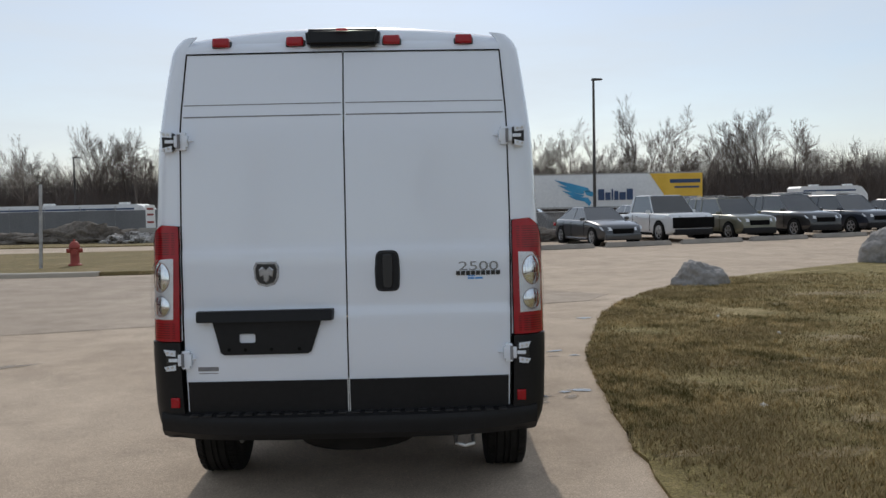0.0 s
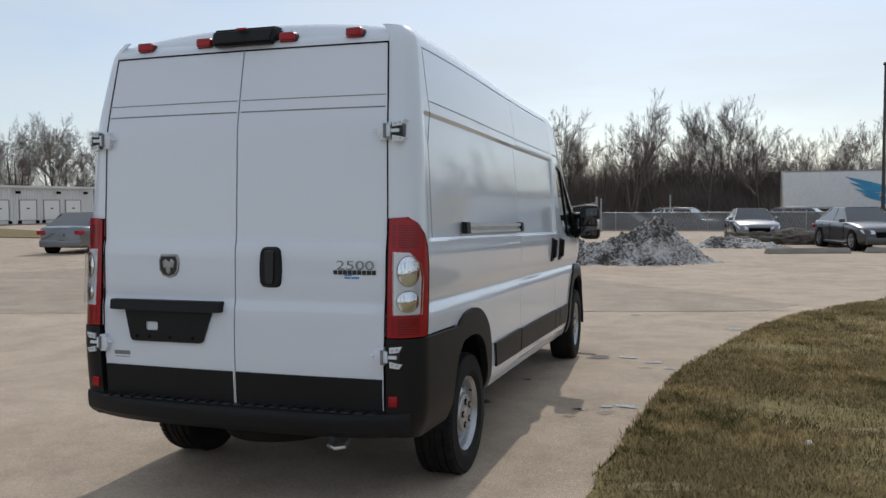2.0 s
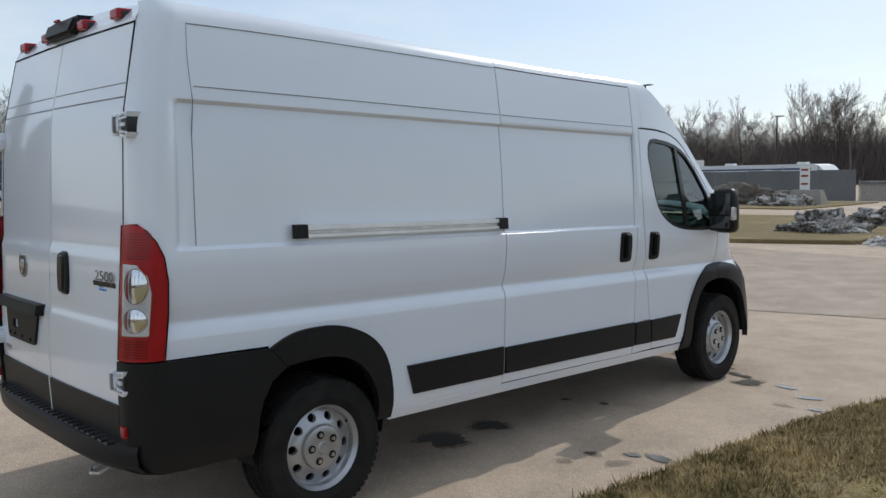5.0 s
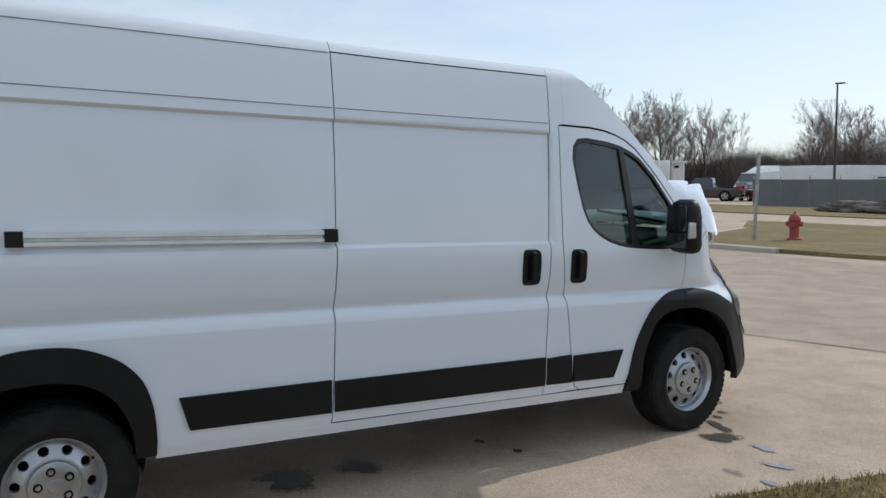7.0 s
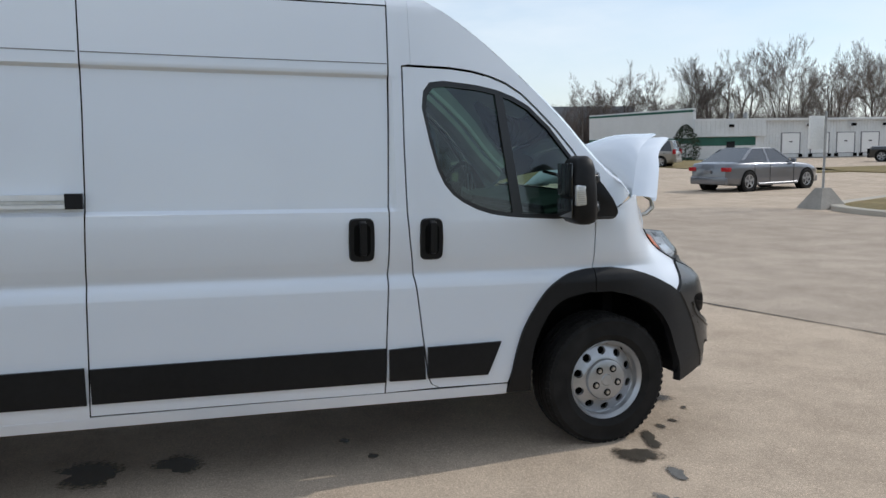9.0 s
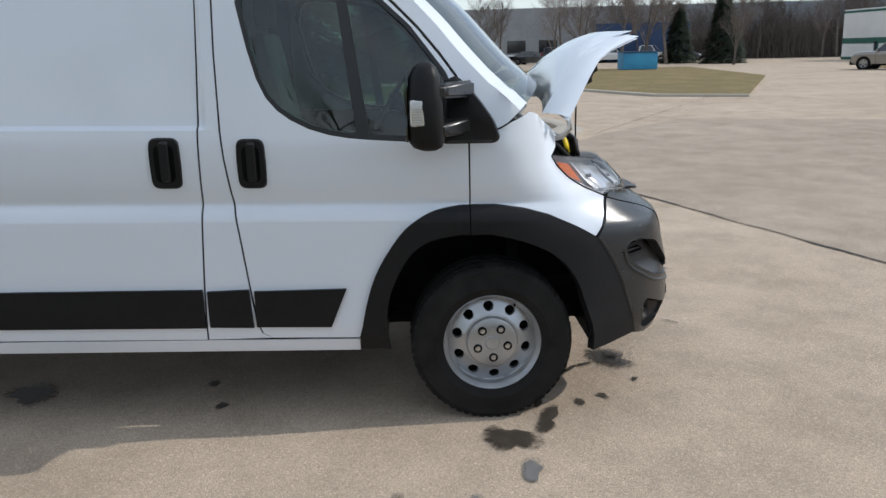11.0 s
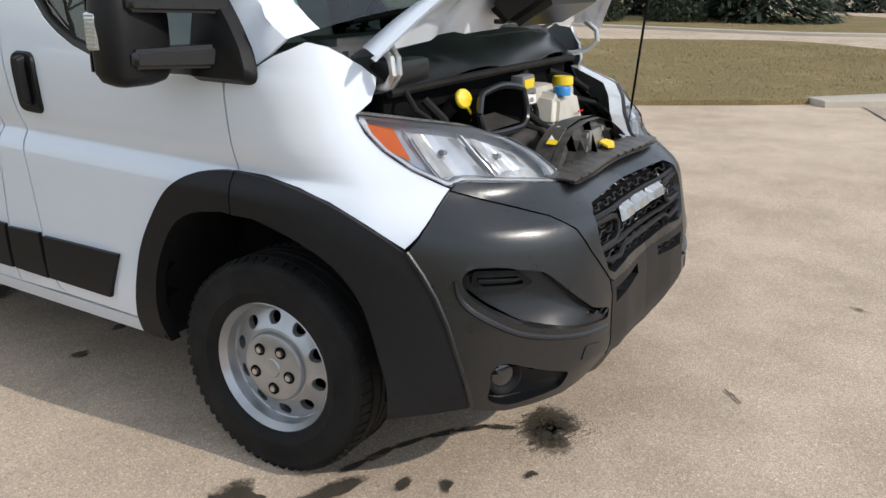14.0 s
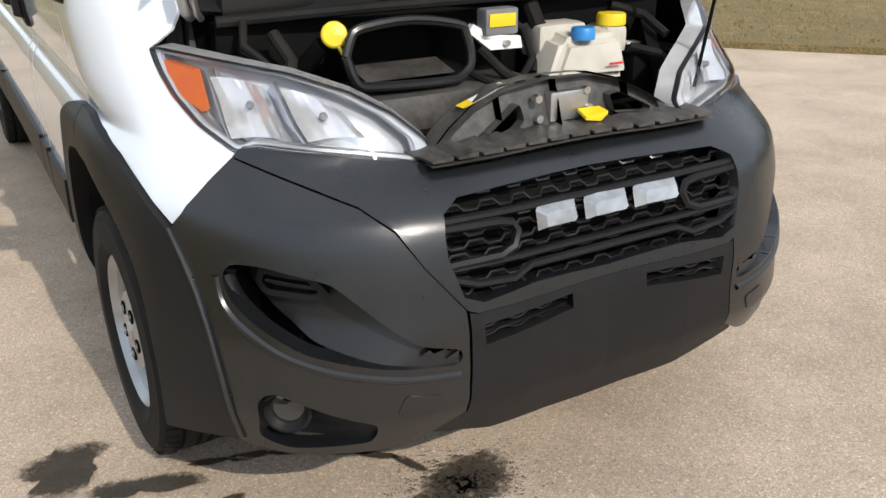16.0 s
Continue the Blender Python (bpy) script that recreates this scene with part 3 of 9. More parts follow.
# roof
def roof_at(v, xi, out=0.0):
    y = v
    top = 2.46
    back = 1 - ease(-0.5, 2.2, y)
    edge = side_x(top) + 0.034 * back
    rise = 0.075
    z = top + rise * (1 - abs(xi) ** 2.2) + 0.035 * back
    if y < -0.66:
        k = min(1.0, (-0.66 - y) / 0.165)
        z = 2.405 + (z - 2.405) * math.sqrt(max(0.0, 1 - k * k))
        edge -= 0.05 * k * k
    if y > 2.6:
        z -= 0.012 * ease(2.6, 3.03, y) * 2
    return rake(edge * xi, y, z)


YS = [*[-0.825 + 0.165 * (1 - math.cos(k * math.pi / 16)) for k in range(8)], *steps(-0.66, 2.95, 0.15)]
XS = [math.sin(k * math.pi / 32) for k in range(-16, 17)]
part("roof", grid(roof_at, YS, XS, flip=True), PAINT_WHITE, van)

# cab front: the roof's brow, the windscreen and the cowl
EDGE_LINE = [(2.951, 2.46), (3.03, 2.445), (3.10, 2.41), (3.18, 2.366), (3.333, 2.262), (3.49, 2.139), (3.652, 1.998), (3.813, 1.838), (3.90, 1.735), (3.967, 1.66), (4.05, 1.575), (4.155, 1.497), (4.21, 1.46)]
EL_S, EL_P = dense_curve(EDGE_LINE, 8)


def brow(s, xi, out=0.0):
    u, z = float(np.interp(s, EL_S, EL_P[:, 0])), float(np.interp(s, EL_S, EL_P[:, 1]))
    x, y, zz = skin(u, z)
    k = s / EL_S[-1]
    ax = abs(xi)
    swell = 1 - ax**2.6
    ny, nz = 0.25 + 0.5 * min(1, k * 2.2), 1 - 0.4 * min(1, k * 2.2)
    b = 0.06 + 0.17 * ease(0.0, 0.8, k) + out
    return (x * xi, y + ny * b * swell, zz + nz * b * swell * (0.75 if k > 0.3 else 1.0))


SL = EL_S[-1]
XB = [math.sin(k * math.pi / 40) for k in range(-20, 21)]
glass_s0, glass_x = 0.30 * SL, 0.90
part("roof_brow", grid(brow, steps(0, glass_s0, 0.05), XB, flip=True), PAINT_WHITE, van)
for sgn in (-1, 1):
    part("windscreen_pillar", grid(brow, steps(glass_s0, SL, 0.05), [sgn * a for a in (0.9, 0.93, 0.96, 0.98, 0.99, 1.0)], flip=sgn > 0), PAINT_WHITE, van)
part("windscreen", grid(lambda s, x: brow(s, x, -0.006), steps(glass_s0, SL, 0.06), [a * glass_x for a in steps(-1, 1, 0.08)], flip=True), GLASS_CAB, van)

# ---- rear end ----
def hull(points_a, points_b, bm=None):
    """A closed solid between two outlines of the same count."""
    bm = bm or bmesh.new()
    a, b = [bm.verts.new(p) for p in points_a], [bm.verts.new(p) for p in points_b]
    n = len(a)
    for k in range(n):
        bm.faces.new((a[k], a[(k + 1) % n], b[(k + 1) % n], b[k]))
    bm.faces.new(a[::-1])
    bm.faces.new(b)
    bmesh.ops.recalc_face_normals(bm, faces=bm.faces)
    return bm


def plaque(poly, fn, out, thick, taper=0.0, mirror=False):
    """A solid piece laid on a surface, slightly smaller at its face."""
    cx, cz = sum(p[0] for p in poly) / len(poly), sum(p[1] for p in poly) / len(poly)
    top = [(p[0] + (cx - p[0]) * taper, p[1] + (cz - p[1]) * taper) for p in poly]
    s = -1 if mirror else 1
    lo = [fn(*p, out) for p in poly]
    hi = [fn(*p, out + thick) for p in top]
    return hull([(s * x, y, z) for x, y, z in lo], [(s * x, y, z) for x, y, z in hi])


# doors
TOPZ = 2.400
rear_doors = []
for sgn, x0 in ((-1, -0.004), (1, 0.004)):
    edge = [(0.842, 0.515), (0.850, 0.90), (0.856, 1.5), (0.850, 2.0), (0.846, 2.1), (0.826, TOPZ)]
    poly = [(x0, 0.515), *[(sgn * x, z) for x, z in edge], (x0, TOPZ)]
    d = part("rear_door", sheet(poly, tail, du=0.08, dv=0.05, lines_v=(1.02, 1.035, 1.05, 1.065, 1.08, 1.10, 1.12, 1.34, 1.35, 1.36, 1.37, 1.38, 1.40), thick=0.02), PAINT_WHITE, van)
    rear_doors.append(d)
    # black strips laid on the surface, drawing the shade of the door gaps
    part("door_gap_shade", sheet([(sgn * (x + 0.0005), z) for x, z in edge] + [(sgn * (x + 0.008), z) for x, z in edge[::-1]], tail, out=0.002, thick=0.004, du=0.1, dv=0.1), BLACK_DEEP, van)
    part("door_gap_shade", sheet([(x0, TOPZ + 0.0005), (sgn * 0.832, TOPZ + 0.0005), (sgn * 0.832, TOPZ + 0.008), (x0, TOPZ + 0.008)], tail, out=0.004, thick=0.006, du=0.1, dv=0.1), BLACK_DEEP, van)
    # grey shade strips as the upper door's pressed lines, seam cap over them
    for za, zb in ((2.126, 2.131), (2.062, 2.069)):
        part("pressed_shade_line", sheet([(x0 * 3, za), (sgn * 0.838, za), (sgn * 0.838, zb), (x0 * 3, zb)], tail, out=0.0012, thick=0.003, du=0.2), GREY_PLASTIC, d)
    part("kick_panel", plaque([(x0 * 1.6, 0.512), (sgn * 0.836, 0.512), (sgn * 0.838, 0.682), (x0 * 1.6, 0.682)], tail, 0.0, 0.012, 0.004), PLASTIC_BLACK, d, "black lower door band")
    part("door_seam_edge", sheet([(x0 * 0.6, 0.505), (x0 * 1.5, 0.505), (x0 * 1.5, 0.69), (x0 * 0.6, 0.69)], tail, out=0.013, thick=0.012, du=0.3, dv=0.1), PAPER_WHITE, d)
    # hinges
    for z in (1.938, 0.803):
        hb = bmesh.new()
        xc = sgn * 0.888
        y0 = tail(0.85, z)[1] - 0.005
        zz = z - RAKE * (y0 - 2)
        box(xc - sgn * 0.078, xc - sgn * 0.008, y0 - 0.030, y0 + 0.02, zz - 0.030, zz + 0.030, 0.005, bm=hb)
        for dz in (-0.036, 0.036):
            box(xc - sgn * 0.068, xc - sgn * 0.030, y0 - 0.028, y0 + 0.02, zz + dz - 0.011, zz + dz + 0.011, 0.004, bm=hb)
            hull([(xc + sgn * 0.004, y0 - 0.028, zz + dz - 0.016), (xc + sgn * 0.052, y0 - 0.022, zz + dz * 1.15 - 0.016), (xc + sgn * (0.066 if dz > 0 else 0.066), y0 - 0.018, zz + dz * 1.25 + 0.010), (xc + sgn * 0.004, y0 - 0.028, zz + dz + 0.014)],
                 [(xc + sgn * 0.004, y0 + 0.05, zz + dz - 0.016), (xc + sgn * 0.052, y0 + 0.06, zz + dz * 1.15 - 0.016), (xc + sgn * 0.066, y0 + 0.07, zz + dz * 1.25 + 0.010), (xc + sgn * 0.004, y0 + 0.05, zz + dz + 0.014)], hb)
        h = part("hinge", hb, PAINT_WHITE, d)
        # dark box between the leaves, put in as the hinge's shadow
        part("hinge_gap_shade", box(xc - sgn * 0.006, xc + sgn * 0.056, y0 - 0.016, y0 + 0.05, zz - 0.044, zz + 0.044, 0.003), PLASTIC_GRILLE, h)
        part("hinge_strap", box(xc - sgn * 0.006, xc + sgn * 0.040, y0 - 0.026, y0 + 0.03, zz - 0.009, zz + 0.009, 0.003), PAINT_WHITE, h)
        part("check_pin", rod((xc - sgn * 0.080, y0 - 0.018, zz + 0.004), (xc - sgn * 0.104, y0 - 0.010, zz + 0.004), 0.008, 0.004, 8), PAINT_WHITE, h)
        for dx, dz in ((0.020, 0.036), (0.020, -0.036), (0.044, 0.040), (0.044, -0.040)):
            part("hinge_bolt", rod((xc + sgn * dx, y0 - 0.034, zz + dz), (xc + sgn * dx, y0 - 0.02, zz + dz), 0.006, n=8), STEEL, h)
        part("hinge_pin", rod((xc + sgn * -0.035, y0 - 0.034, zz - 0.036), (xc + sgn * -0.035, y0 - 0.034, zz + 0.036), 0.008, n=8), GREY_PLASTIC, h)
left_door, right_door = rear_doors

# number-plate carrier, without a plate
pb = plaque(round_poly([(-0.783, 0.995), (-0.069, 0.995), (-0.066, 1.055), (-0.786, 1.052)], 0.008, 2), tail, 0.0, 0.045, 0.02)
part("plate_light_bar", pb, PLASTIC_BLACK, left_door)
pp = [(-0.700, 1.0), (-0.132, 1.0), (-0.188, 0.835), (-0.205, 0.824), (-0.640, 0.822), (-0.660, 0.835)]
bm = bmesh.new()
for piece in pierced(pp, [round_poly([(-0.562, 0.932), (-0.477, 0.932), (-0.477, 0.884), (-0.562, 0.884)], 0.012, 3)], -0.52):
    sheet(piece, tail, du=0.15, dv=0.1, out=0.014, thick=0.012, bm=bm)
carrier = part("plate_carrier", bm, PLASTIC_BLACK, left_door)
for x in (-0.615, -0.53, -0.395, -0.25):
    y = tail(x, 0.86)
    part("carrier_screw", rod((x, y[1] - 0.013, y[2] - 0.01), (x, y[1] - 0.018, y[2] - 0.01), 0.009, n=10), BLACK_DEEP, carrier)
# badge shield, handle, lettering
sh = [(-0.484, 1.275), (-0.470, 1.303), (-0.362, 1.303), (-0.348, 1.275), (-0.352, 1.215), (-0.372, 1.185), (-0.416, 1.172), (-0.460, 1.185), (-0.480, 1.215)]
badge = part("badge", plaque(sh, tail, 0.0, 0.008, 0.06), BADGE_SILVER, left_door, "chrome shield badge")
part("badge_field", plaque([(-0.416 + (x + 0.416) * 0.82, 1.238 + (z - 1.238) * 0.82) for x, z in sh], tail, 0.008, 0.001), PLASTIC_GRILLE, badge)
part("badge_relief", plaque([(-0.455, 1.262), (-0.435, 1.278), (-0.416, 1.262), (-0.397, 1.278), (-0.377, 1.262), (-0.383, 1.225), (-0.400, 1.235), (-0.402, 1.205), (-0.416, 1.193), (-0.430, 1.205), (-0.432, 1.235), (-0.449, 1.225)], tail, 0.009, 0.005, 0.15), BADGE_SILVER, badge)
hd = round_poly([(0.152, 1.135), (0.275, 1.135), (0.281, 1.245), (0.272, 1.35), (0.156, 1.35), (0.147, 1.245)], 0.035, 4)
rear_handle = part("door_handle", plaque(hd, tail, 0.0, 0.016, 0.10), PLASTIC_BLACK, right_door, "black oval door handle")
part("handle_grip", plaque(round_poly([(0.19, 1.15), (0.24, 1.15), (0.245, 1.335), (0.185, 1.335)], 0.02, 3), tail, 0.013, 0.012, 0.1), PLASTIC_GRILLE, rear_handle)


def lettering(name, body, size, x, z, material, parent, stretch=1.0, out=0.003, depth=0.002, fn=tail):
    bm = text_mesh(body, size, depth)
    px, py, pz = fn(x, z, out)
    tilt = math.degrees(math.atan2(fn(x, z + 0.05)[1] - py, 0.05))
    bmesh.ops.transform(bm, matrix=pose(px, py, pz, 90 - tilt * 0.5, 0, 0) @ Matrix.Diagonal((stretch, 1, 1, 1)), verts=bm.verts)
    return part(name, bm, material, parent, smooth=False)


lettering("model_number", "2500", 0.066, 0.69, 1.256, BADGE_GREY, right_door, 1.62)
for k in range(9):
    xa = 0.572 + k * 0.0262
    part("name_block", plaque([(xa, 1.211), (xa + 0.0215, 1.211), (xa + 0.0215, 1.233), (xa, 1.233)], tail, 0.0, 0.004), PLASTIC_GRILLE, right_door)
part("dealer_bar", plaque([(-0.784, 0.738), (-0.676, 0.738), (-0.676, 0.760), (-0.784, 0.760)], tail, 0.0, 0.0012), GREY_PLASTIC, left_door)
part("dealer_underline", plaque([(-0.78, 0.724), (-0.68, 0.724), (-0.68, 0.728), (-0.78, 0.728)], tail, 0.0, 0.0012), GREY_PLASTIC, left_door)
ev = bmesh.new()
for xa, xb, z0, z1 in ((0.632, 0.672, 1.204, 1.209), (0.632, 0.668, 1.190, 1.199), (0.672, 0.712, 1.190, 1.199)):
    hull([tail(*p, 0.0) for p in ((xa, z0), (xb, z0), (xb, z1), (xa, z1))], [tail(*p, 0.002) for p in ((xa, z0), (xb, z0), (xb, z1), (xa, z1))], ev)
part("small_badge", ev, BLUE_PLASTIC, right_door)

# header over the doors with its lamps and camera housing
hdr = grid(lambda x, k: (lambda y0, z0: rake(x, y0 - 0.012 * math.sin(k * math.pi) + 0.05 * k, z0))(tail(x, 2.405)[1], 2.405 + 0.035 * k * 2), steps(-0.83, 0.83, 0.1), steps(0, 1, 0.25))
part("roof_header", hdr, PAINT_WHITE, van)
for x in (-0.645, -0.253, 0.258, 0.641):
    y = -0.852 + 0.03 * abs(x)
    lm = box(x - 0.045, x + 0.045, y - 0.022, y + 0.08, 2.508, 2.556, 0.014, 3)
    cl = part("clearance_lamp", lm, LENS_RED, van, "red roof clearance lamp")
    part("lamp_base", box(x - 0.052, x + 0.052, y + 0.0, y + 0.10, 2.502, 2.545, 0.012, 2), PLASTIC_GRILLE, cl)
cb = bmesh.new()
hull([(-0.185, -0.90, 2.500), (0.185, -0.90, 2.500), (0.20, -0.86, 2.595), (-0.20, -0.86, 2.595)], [(-0.20, -0.72, 2.50), (0.20, -0.72, 2.50), (0.20, -0.70, 2.60), (-0.20, -0.70, 2.60)], cb)
bmesh.ops.bevel(cb, geom=list(cb.edges), offset=0.018, segments=3, affect="EDGES")
housing = part("camera_housing", cb, PLASTIC_BLACK, van, "black rear camera and brake light housing")
part("brake_light", box(-0.03, 0.03, -0.889, -0.872, 2.578, 2.590, 0.003), LENS_RED, housing)

# tail lamps
def lamp_at(u, z, out=0.0):
    """The lamp's own smooth face, across the body's pressed lines."""
    a, b = Vector(skin(u, 0.93, out)), Vector(skin(u, 1.45, out))
    return tuple(a + (b - a) * ((z - 0.93) / 0.52))


LAMP = [(-1.034, 0.897), (-0.800, 0.902), (-0.792, 1.10), (-0.795, 1.25), (-0.815, 1.36), (-0.845, 1.425), (-0.885, 1.475), (-0.935, 1.505), (-1.030, 1.497), (-1.034, 1.2)]
CLEAR = [(-0.995, 1.012), (-0.868, 1.015), (-0.862, 1.20), (-0.878, 1.275), (-0.925, 1.325), (-0.998, 1.328)]
for left in (False, True):
    lamp = part("tail_lamp", sheet(LAMP, lamp_at, mirror=left, out=0.014, thick=0.016, du=0.025, dv=0.05, lines_u=UL), LENS_RED, van, "tall red and clear tail lamp")
    part("lamp_reflector", sheet(CLEAR, lamp_at, mirror=left, out=0.0155, thick=0.003, du=0.025, dv=0.05, lines_u=UL), TAIL_REFLECTOR, lamp)
    part("clear_lens", sheet(CLEAR, lamp_at, mirror=left, out=0.034, thick=0.004, du=0.025, dv=0.05, lines_u=UL), LENS_CLEAR, lamp)
    # narrow black outline round the lamp's edge
    part("lamp_outline", ring_between(LAMP, [(-0.915 + (u + 0.915) * 0.955, 1.2 + (z - 1.2) * 0.985) for u, z in LAMP], lamp_at, 0.016, 0.012, left), BLACK_DEEP, lamp)
    s = -1 if left else 1
    # silvered bowls of the reversing lamp and the indicator, each with a bulb and two rings
    for zc, r, tall in ((1.080, 0.055, 1.0), (1.232, 0.054, 1.45)):
        def bowl(k, a):
            x, y, z = lamp_at(-0.928 + r * k * math.cos(a), zc + r * k * tall * math.sin(a), 0.0168 + 0.006 * (1 - k * k))
            return (s * x, y, z)
        b = part("reflector_bowl", grid(bowl, steps(0.06, 1.0, 0.12), steps(0, 2 * math.pi, 0.22)), CHROME, lamp)
        for k in (0.98,):
            part("reflector_ring", tube([bowl(k, i * math.pi / 12) for i in range(25)], 0.0026, 5), BULB_AMBER if tall > 1 else RIM_SILVER, b)
    for zc in [0.915 + 0.012 * k for k in range(7)] + [1.35 + 0.012 * k for k in range(10)]:
        part("lens_rib", sheet([(-1.005, zc), (-0.87, zc), (-0.87, zc + 0.005), (-1.005, zc + 0.005)], lamp_at, mirror=left, out=0.0165, thick=0.004, du=0.045), LENS_DEEP, lamp)

# rear bumper: corner pieces and the step
CORNER_PIECE = [(-1.03, 0.893), (-0.78, 0.893), (-0.55, 0.890), (-0.332, 0.886), (-0.24, 0.785), (-0.325, 0.725), (-0.375, 0.64), (-0.402, 0.55), (-0.413, 0.367), (-0.80, 0.372), (-1.03, 0.40)]
bumper = thing("rear_bumper", "", "")
bumper.parent = van
for left in (False, True):
    c = part("bumper_corner", sheet(CORNER_PIECE, skin, mirror=left, out=0.022, thick=0.05, du=0.05, dv=0.05, lines_u=UL), PLASTIC_BLACK, bumper)
    s = -1 if left else 1
    x = 0.903
    y = tail(x, 0.58)[1] - 0.02
    zz = 0.578 + 0.072
    part("bumper_reflector", box(s * (x - 0.023), s * (x + 0.023), y - 0.014, y + 0.02, zz - 0.027, zz + 0.027, 0.005), LENS_RED, c, "red bumper reflector")


def step_at(x, k, out=0.0):
    prof = [(-0.985, 0.515), (-1.045, 0.512), (-1.075, 0.50), (-1.082, 0.47), (-1.075, 0.41), (-1.04, 0.375), (-0.95, 0.37)]
    i = min(int(k), len(prof) - 2)
    f = k - i
    y, z = prof[i][0] + f * (prof[i + 1][0] - prof[i][0]), prof[i][1] + f * (prof[i + 1][1] - prof[i][1])
    bow = (abs(x) / 1.0) ** 4
    return rake(x, y + 0.10 * bow, z + 0.02 * bow)


part("bumper_step", grid(step_at, steps(-0.985, 0.985, 0.07), steps(0, 6, 0.5), flip=True), PLASTIC_BLACK, bumper)
treads = bmesh.new()
for i in range(24):
    x = -0.80 + i * 1.6 / 23
    box(x - 0.022, x + 0.022, -1.055, -0.99, 0.582, 0.590, 0.002, 1, bm=treads)
part("step_tread", treads, PLASTIC_GRILLE, bumper)
hook = tube([(0.555, -0.98, 0.43), (0.555, -1.03, 0.405), (0.60, -1.05, 0.40), (0.645, -1.03, 0.405), (0.645, -0.98, 0.43)], 0.011, 8)
part("tow_hook", hook, STEEL, bumper)

# ---- wheels ----
def wheel(m, steer=0.0):
    """Steel wheel with round holes, five nuts and a ribbed tyre; x is outwards."""
    root = thing("wheel", "", "", m)
    tyre_prof = [(0.205, -0.10), (0.225, -0.112), (0.27, -0.122), (0.315, -0.124), (0.345, -0.117), (0.360, -0.103), (0.364, -0.09), (0.3655, -0.07), (0.357, -0.068), (0.357, -0.060), (0.367, -0.058), (0.368, -0.022), (0.358, -0.020), (0.358, -0.012),
                 (0.3685, -0.010), (0.3685, 0.010), (0.358, 0.012), (0.358, 0.020), (0.368, 0.022), (0.367, 0.058), (0.357, 0.060), (0.357, 0.068), (0.3655, 0.07), (0.364, 0.09), (0.360, 0.103), (0.345, 0.117), (0.338, 0.1215), (0.333, 0.120), (0.315, 0.124), (0.27, 0.123), (0.262, 0.125), (0.256, 0.122), (0.236, 0.114), (0.225, 0.106), (0.212, 0.09)]
    tyre = part("tyre", lathe(tyre_prof, 72), RUBBER, root, "black ribbed tyre")
    lugs = bmesh.new()
    for k in range(60):
        a = 2 * math.pi * k / 60
        for sx in (-1, 1):
            m2 = Matrix.Rotation(a, 4, "X") @ pose(sx * 0.092, 0, 0.3615, 0, sx * 14, 12 * sx)
            bmesh.ops.create_cube(lugs, size=1, matrix=m2 @ Matrix.Diagonal((0.036, 0.024, 0.011, 1)))
    tagged(part("tread_block", lugs, RUBBER, tyre), kind="stuff")
    rim = bmesh.new()
    lathe([(0.170, -0.09), (0.215, -0.10), (0.215, 0.06), (0.205, 0.085), (0.222, 0.108), (0.2265, 0.104), (0.224, 0.098), (0.217, 0.093), (0.209, 0.090), (0.204, 0.082), (0.203, 0.060), (0.200, 0.049), (0.196, 0.046)], 60, rim)
    n, r0, r1, rh = 10, 0.128, 0.196, 0.0215

    def face_x(r):
        return float(np.interp(r, [0.06, 0.11, 0.128, 0.140, 0.152, 0.178, 0.196], [0.078, 0.080, 0.078, 0.072, 0.064, 0.054, 0.046]))

    hr, rc = (r1 - r0) / 2, (r0 + r1) / 2
    for s in range(n):
        a0, ht = 2 * math.pi * (s + 0.5) / n, math.pi / n * rc
        corner = math.atan2(ht, hr)
        angles = []
        for q0, q1 in ((-corner, corner), (corner, math.pi - corner), (math.pi - corner, math.pi + corner), (math.pi + corner, 2 * math.pi - corner)):
            angles += [q0 + (q1 - q0) * k / 5 for k in range(5)]
        inner, outer, deep = [], [], []
        for an in angles:
            c, sn = math.cos(an), math.sin(an)
            d = min(hr / abs(c) if abs(c) > 1e-6 else 9, ht / abs(sn) if abs(sn) > 1e-6 else 9)
            for lst, dist, off in ((inner, rh * (1.0 + 0.12 * abs(sn)), 0.0), (outer, d, 0.0), (deep, rh, -0.02)):
                r, th = rc + dist * c, a0 + dist * sn / rc
                lst.append(rim.verts.new((face_x(r) + off, r * math.cos(th), r * math.sin(th))))
        for k in range(len(angles)):
            k2 = (k + 1) % len(angles)
            rim.faces.new((inner[k], outer[k], outer[k2], inner[k2]))
            rim.faces.new((deep[k], inner[k], inner[k2], deep[k2]))
    lathe([(0.128, 0.077), (0.120, 0.079), (0.1, 0.080), (0.0, 0.080)], 40, rim)
    bmesh.ops.remove_doubles(rim, verts=rim.verts, dist=0.0006)
    rim_ob = part("rim", rim, RIM_SILVER, root, "silver steel rim with round holes")
    # black disc added behind the holes for the shade inside the wheel
    part("hole_shade_disc", lathe([(0.19, 0.0), (0.19, 0.012), (0.0, 0.012)], 32), BLACK_DEEP, root)
    cap = part("hub_cap", lathe([(0.119, 0.077), (0.118, 0.088), (0.113, 0.096), (0.104, 0.099), (0.056, 0.103), (0.034, 0.102), (0.030, 0.107), (0.0, 0.109)], 40), RIM_SILVER, rim_ob)
    for k in range(5):
        a = 2 * math.pi * k / 5 + 0.3
        c = Vector((0.1015, 0.072 * math.cos(a), 0.072 * math.sin(a)))
        nb = rod(c - Vector((0.01, 0, 0)), c + Vector((0.010, 0, 0)), 0.0125, 0.011, 6)
        part("wheel_nut", nb, STEEL, rim_ob)
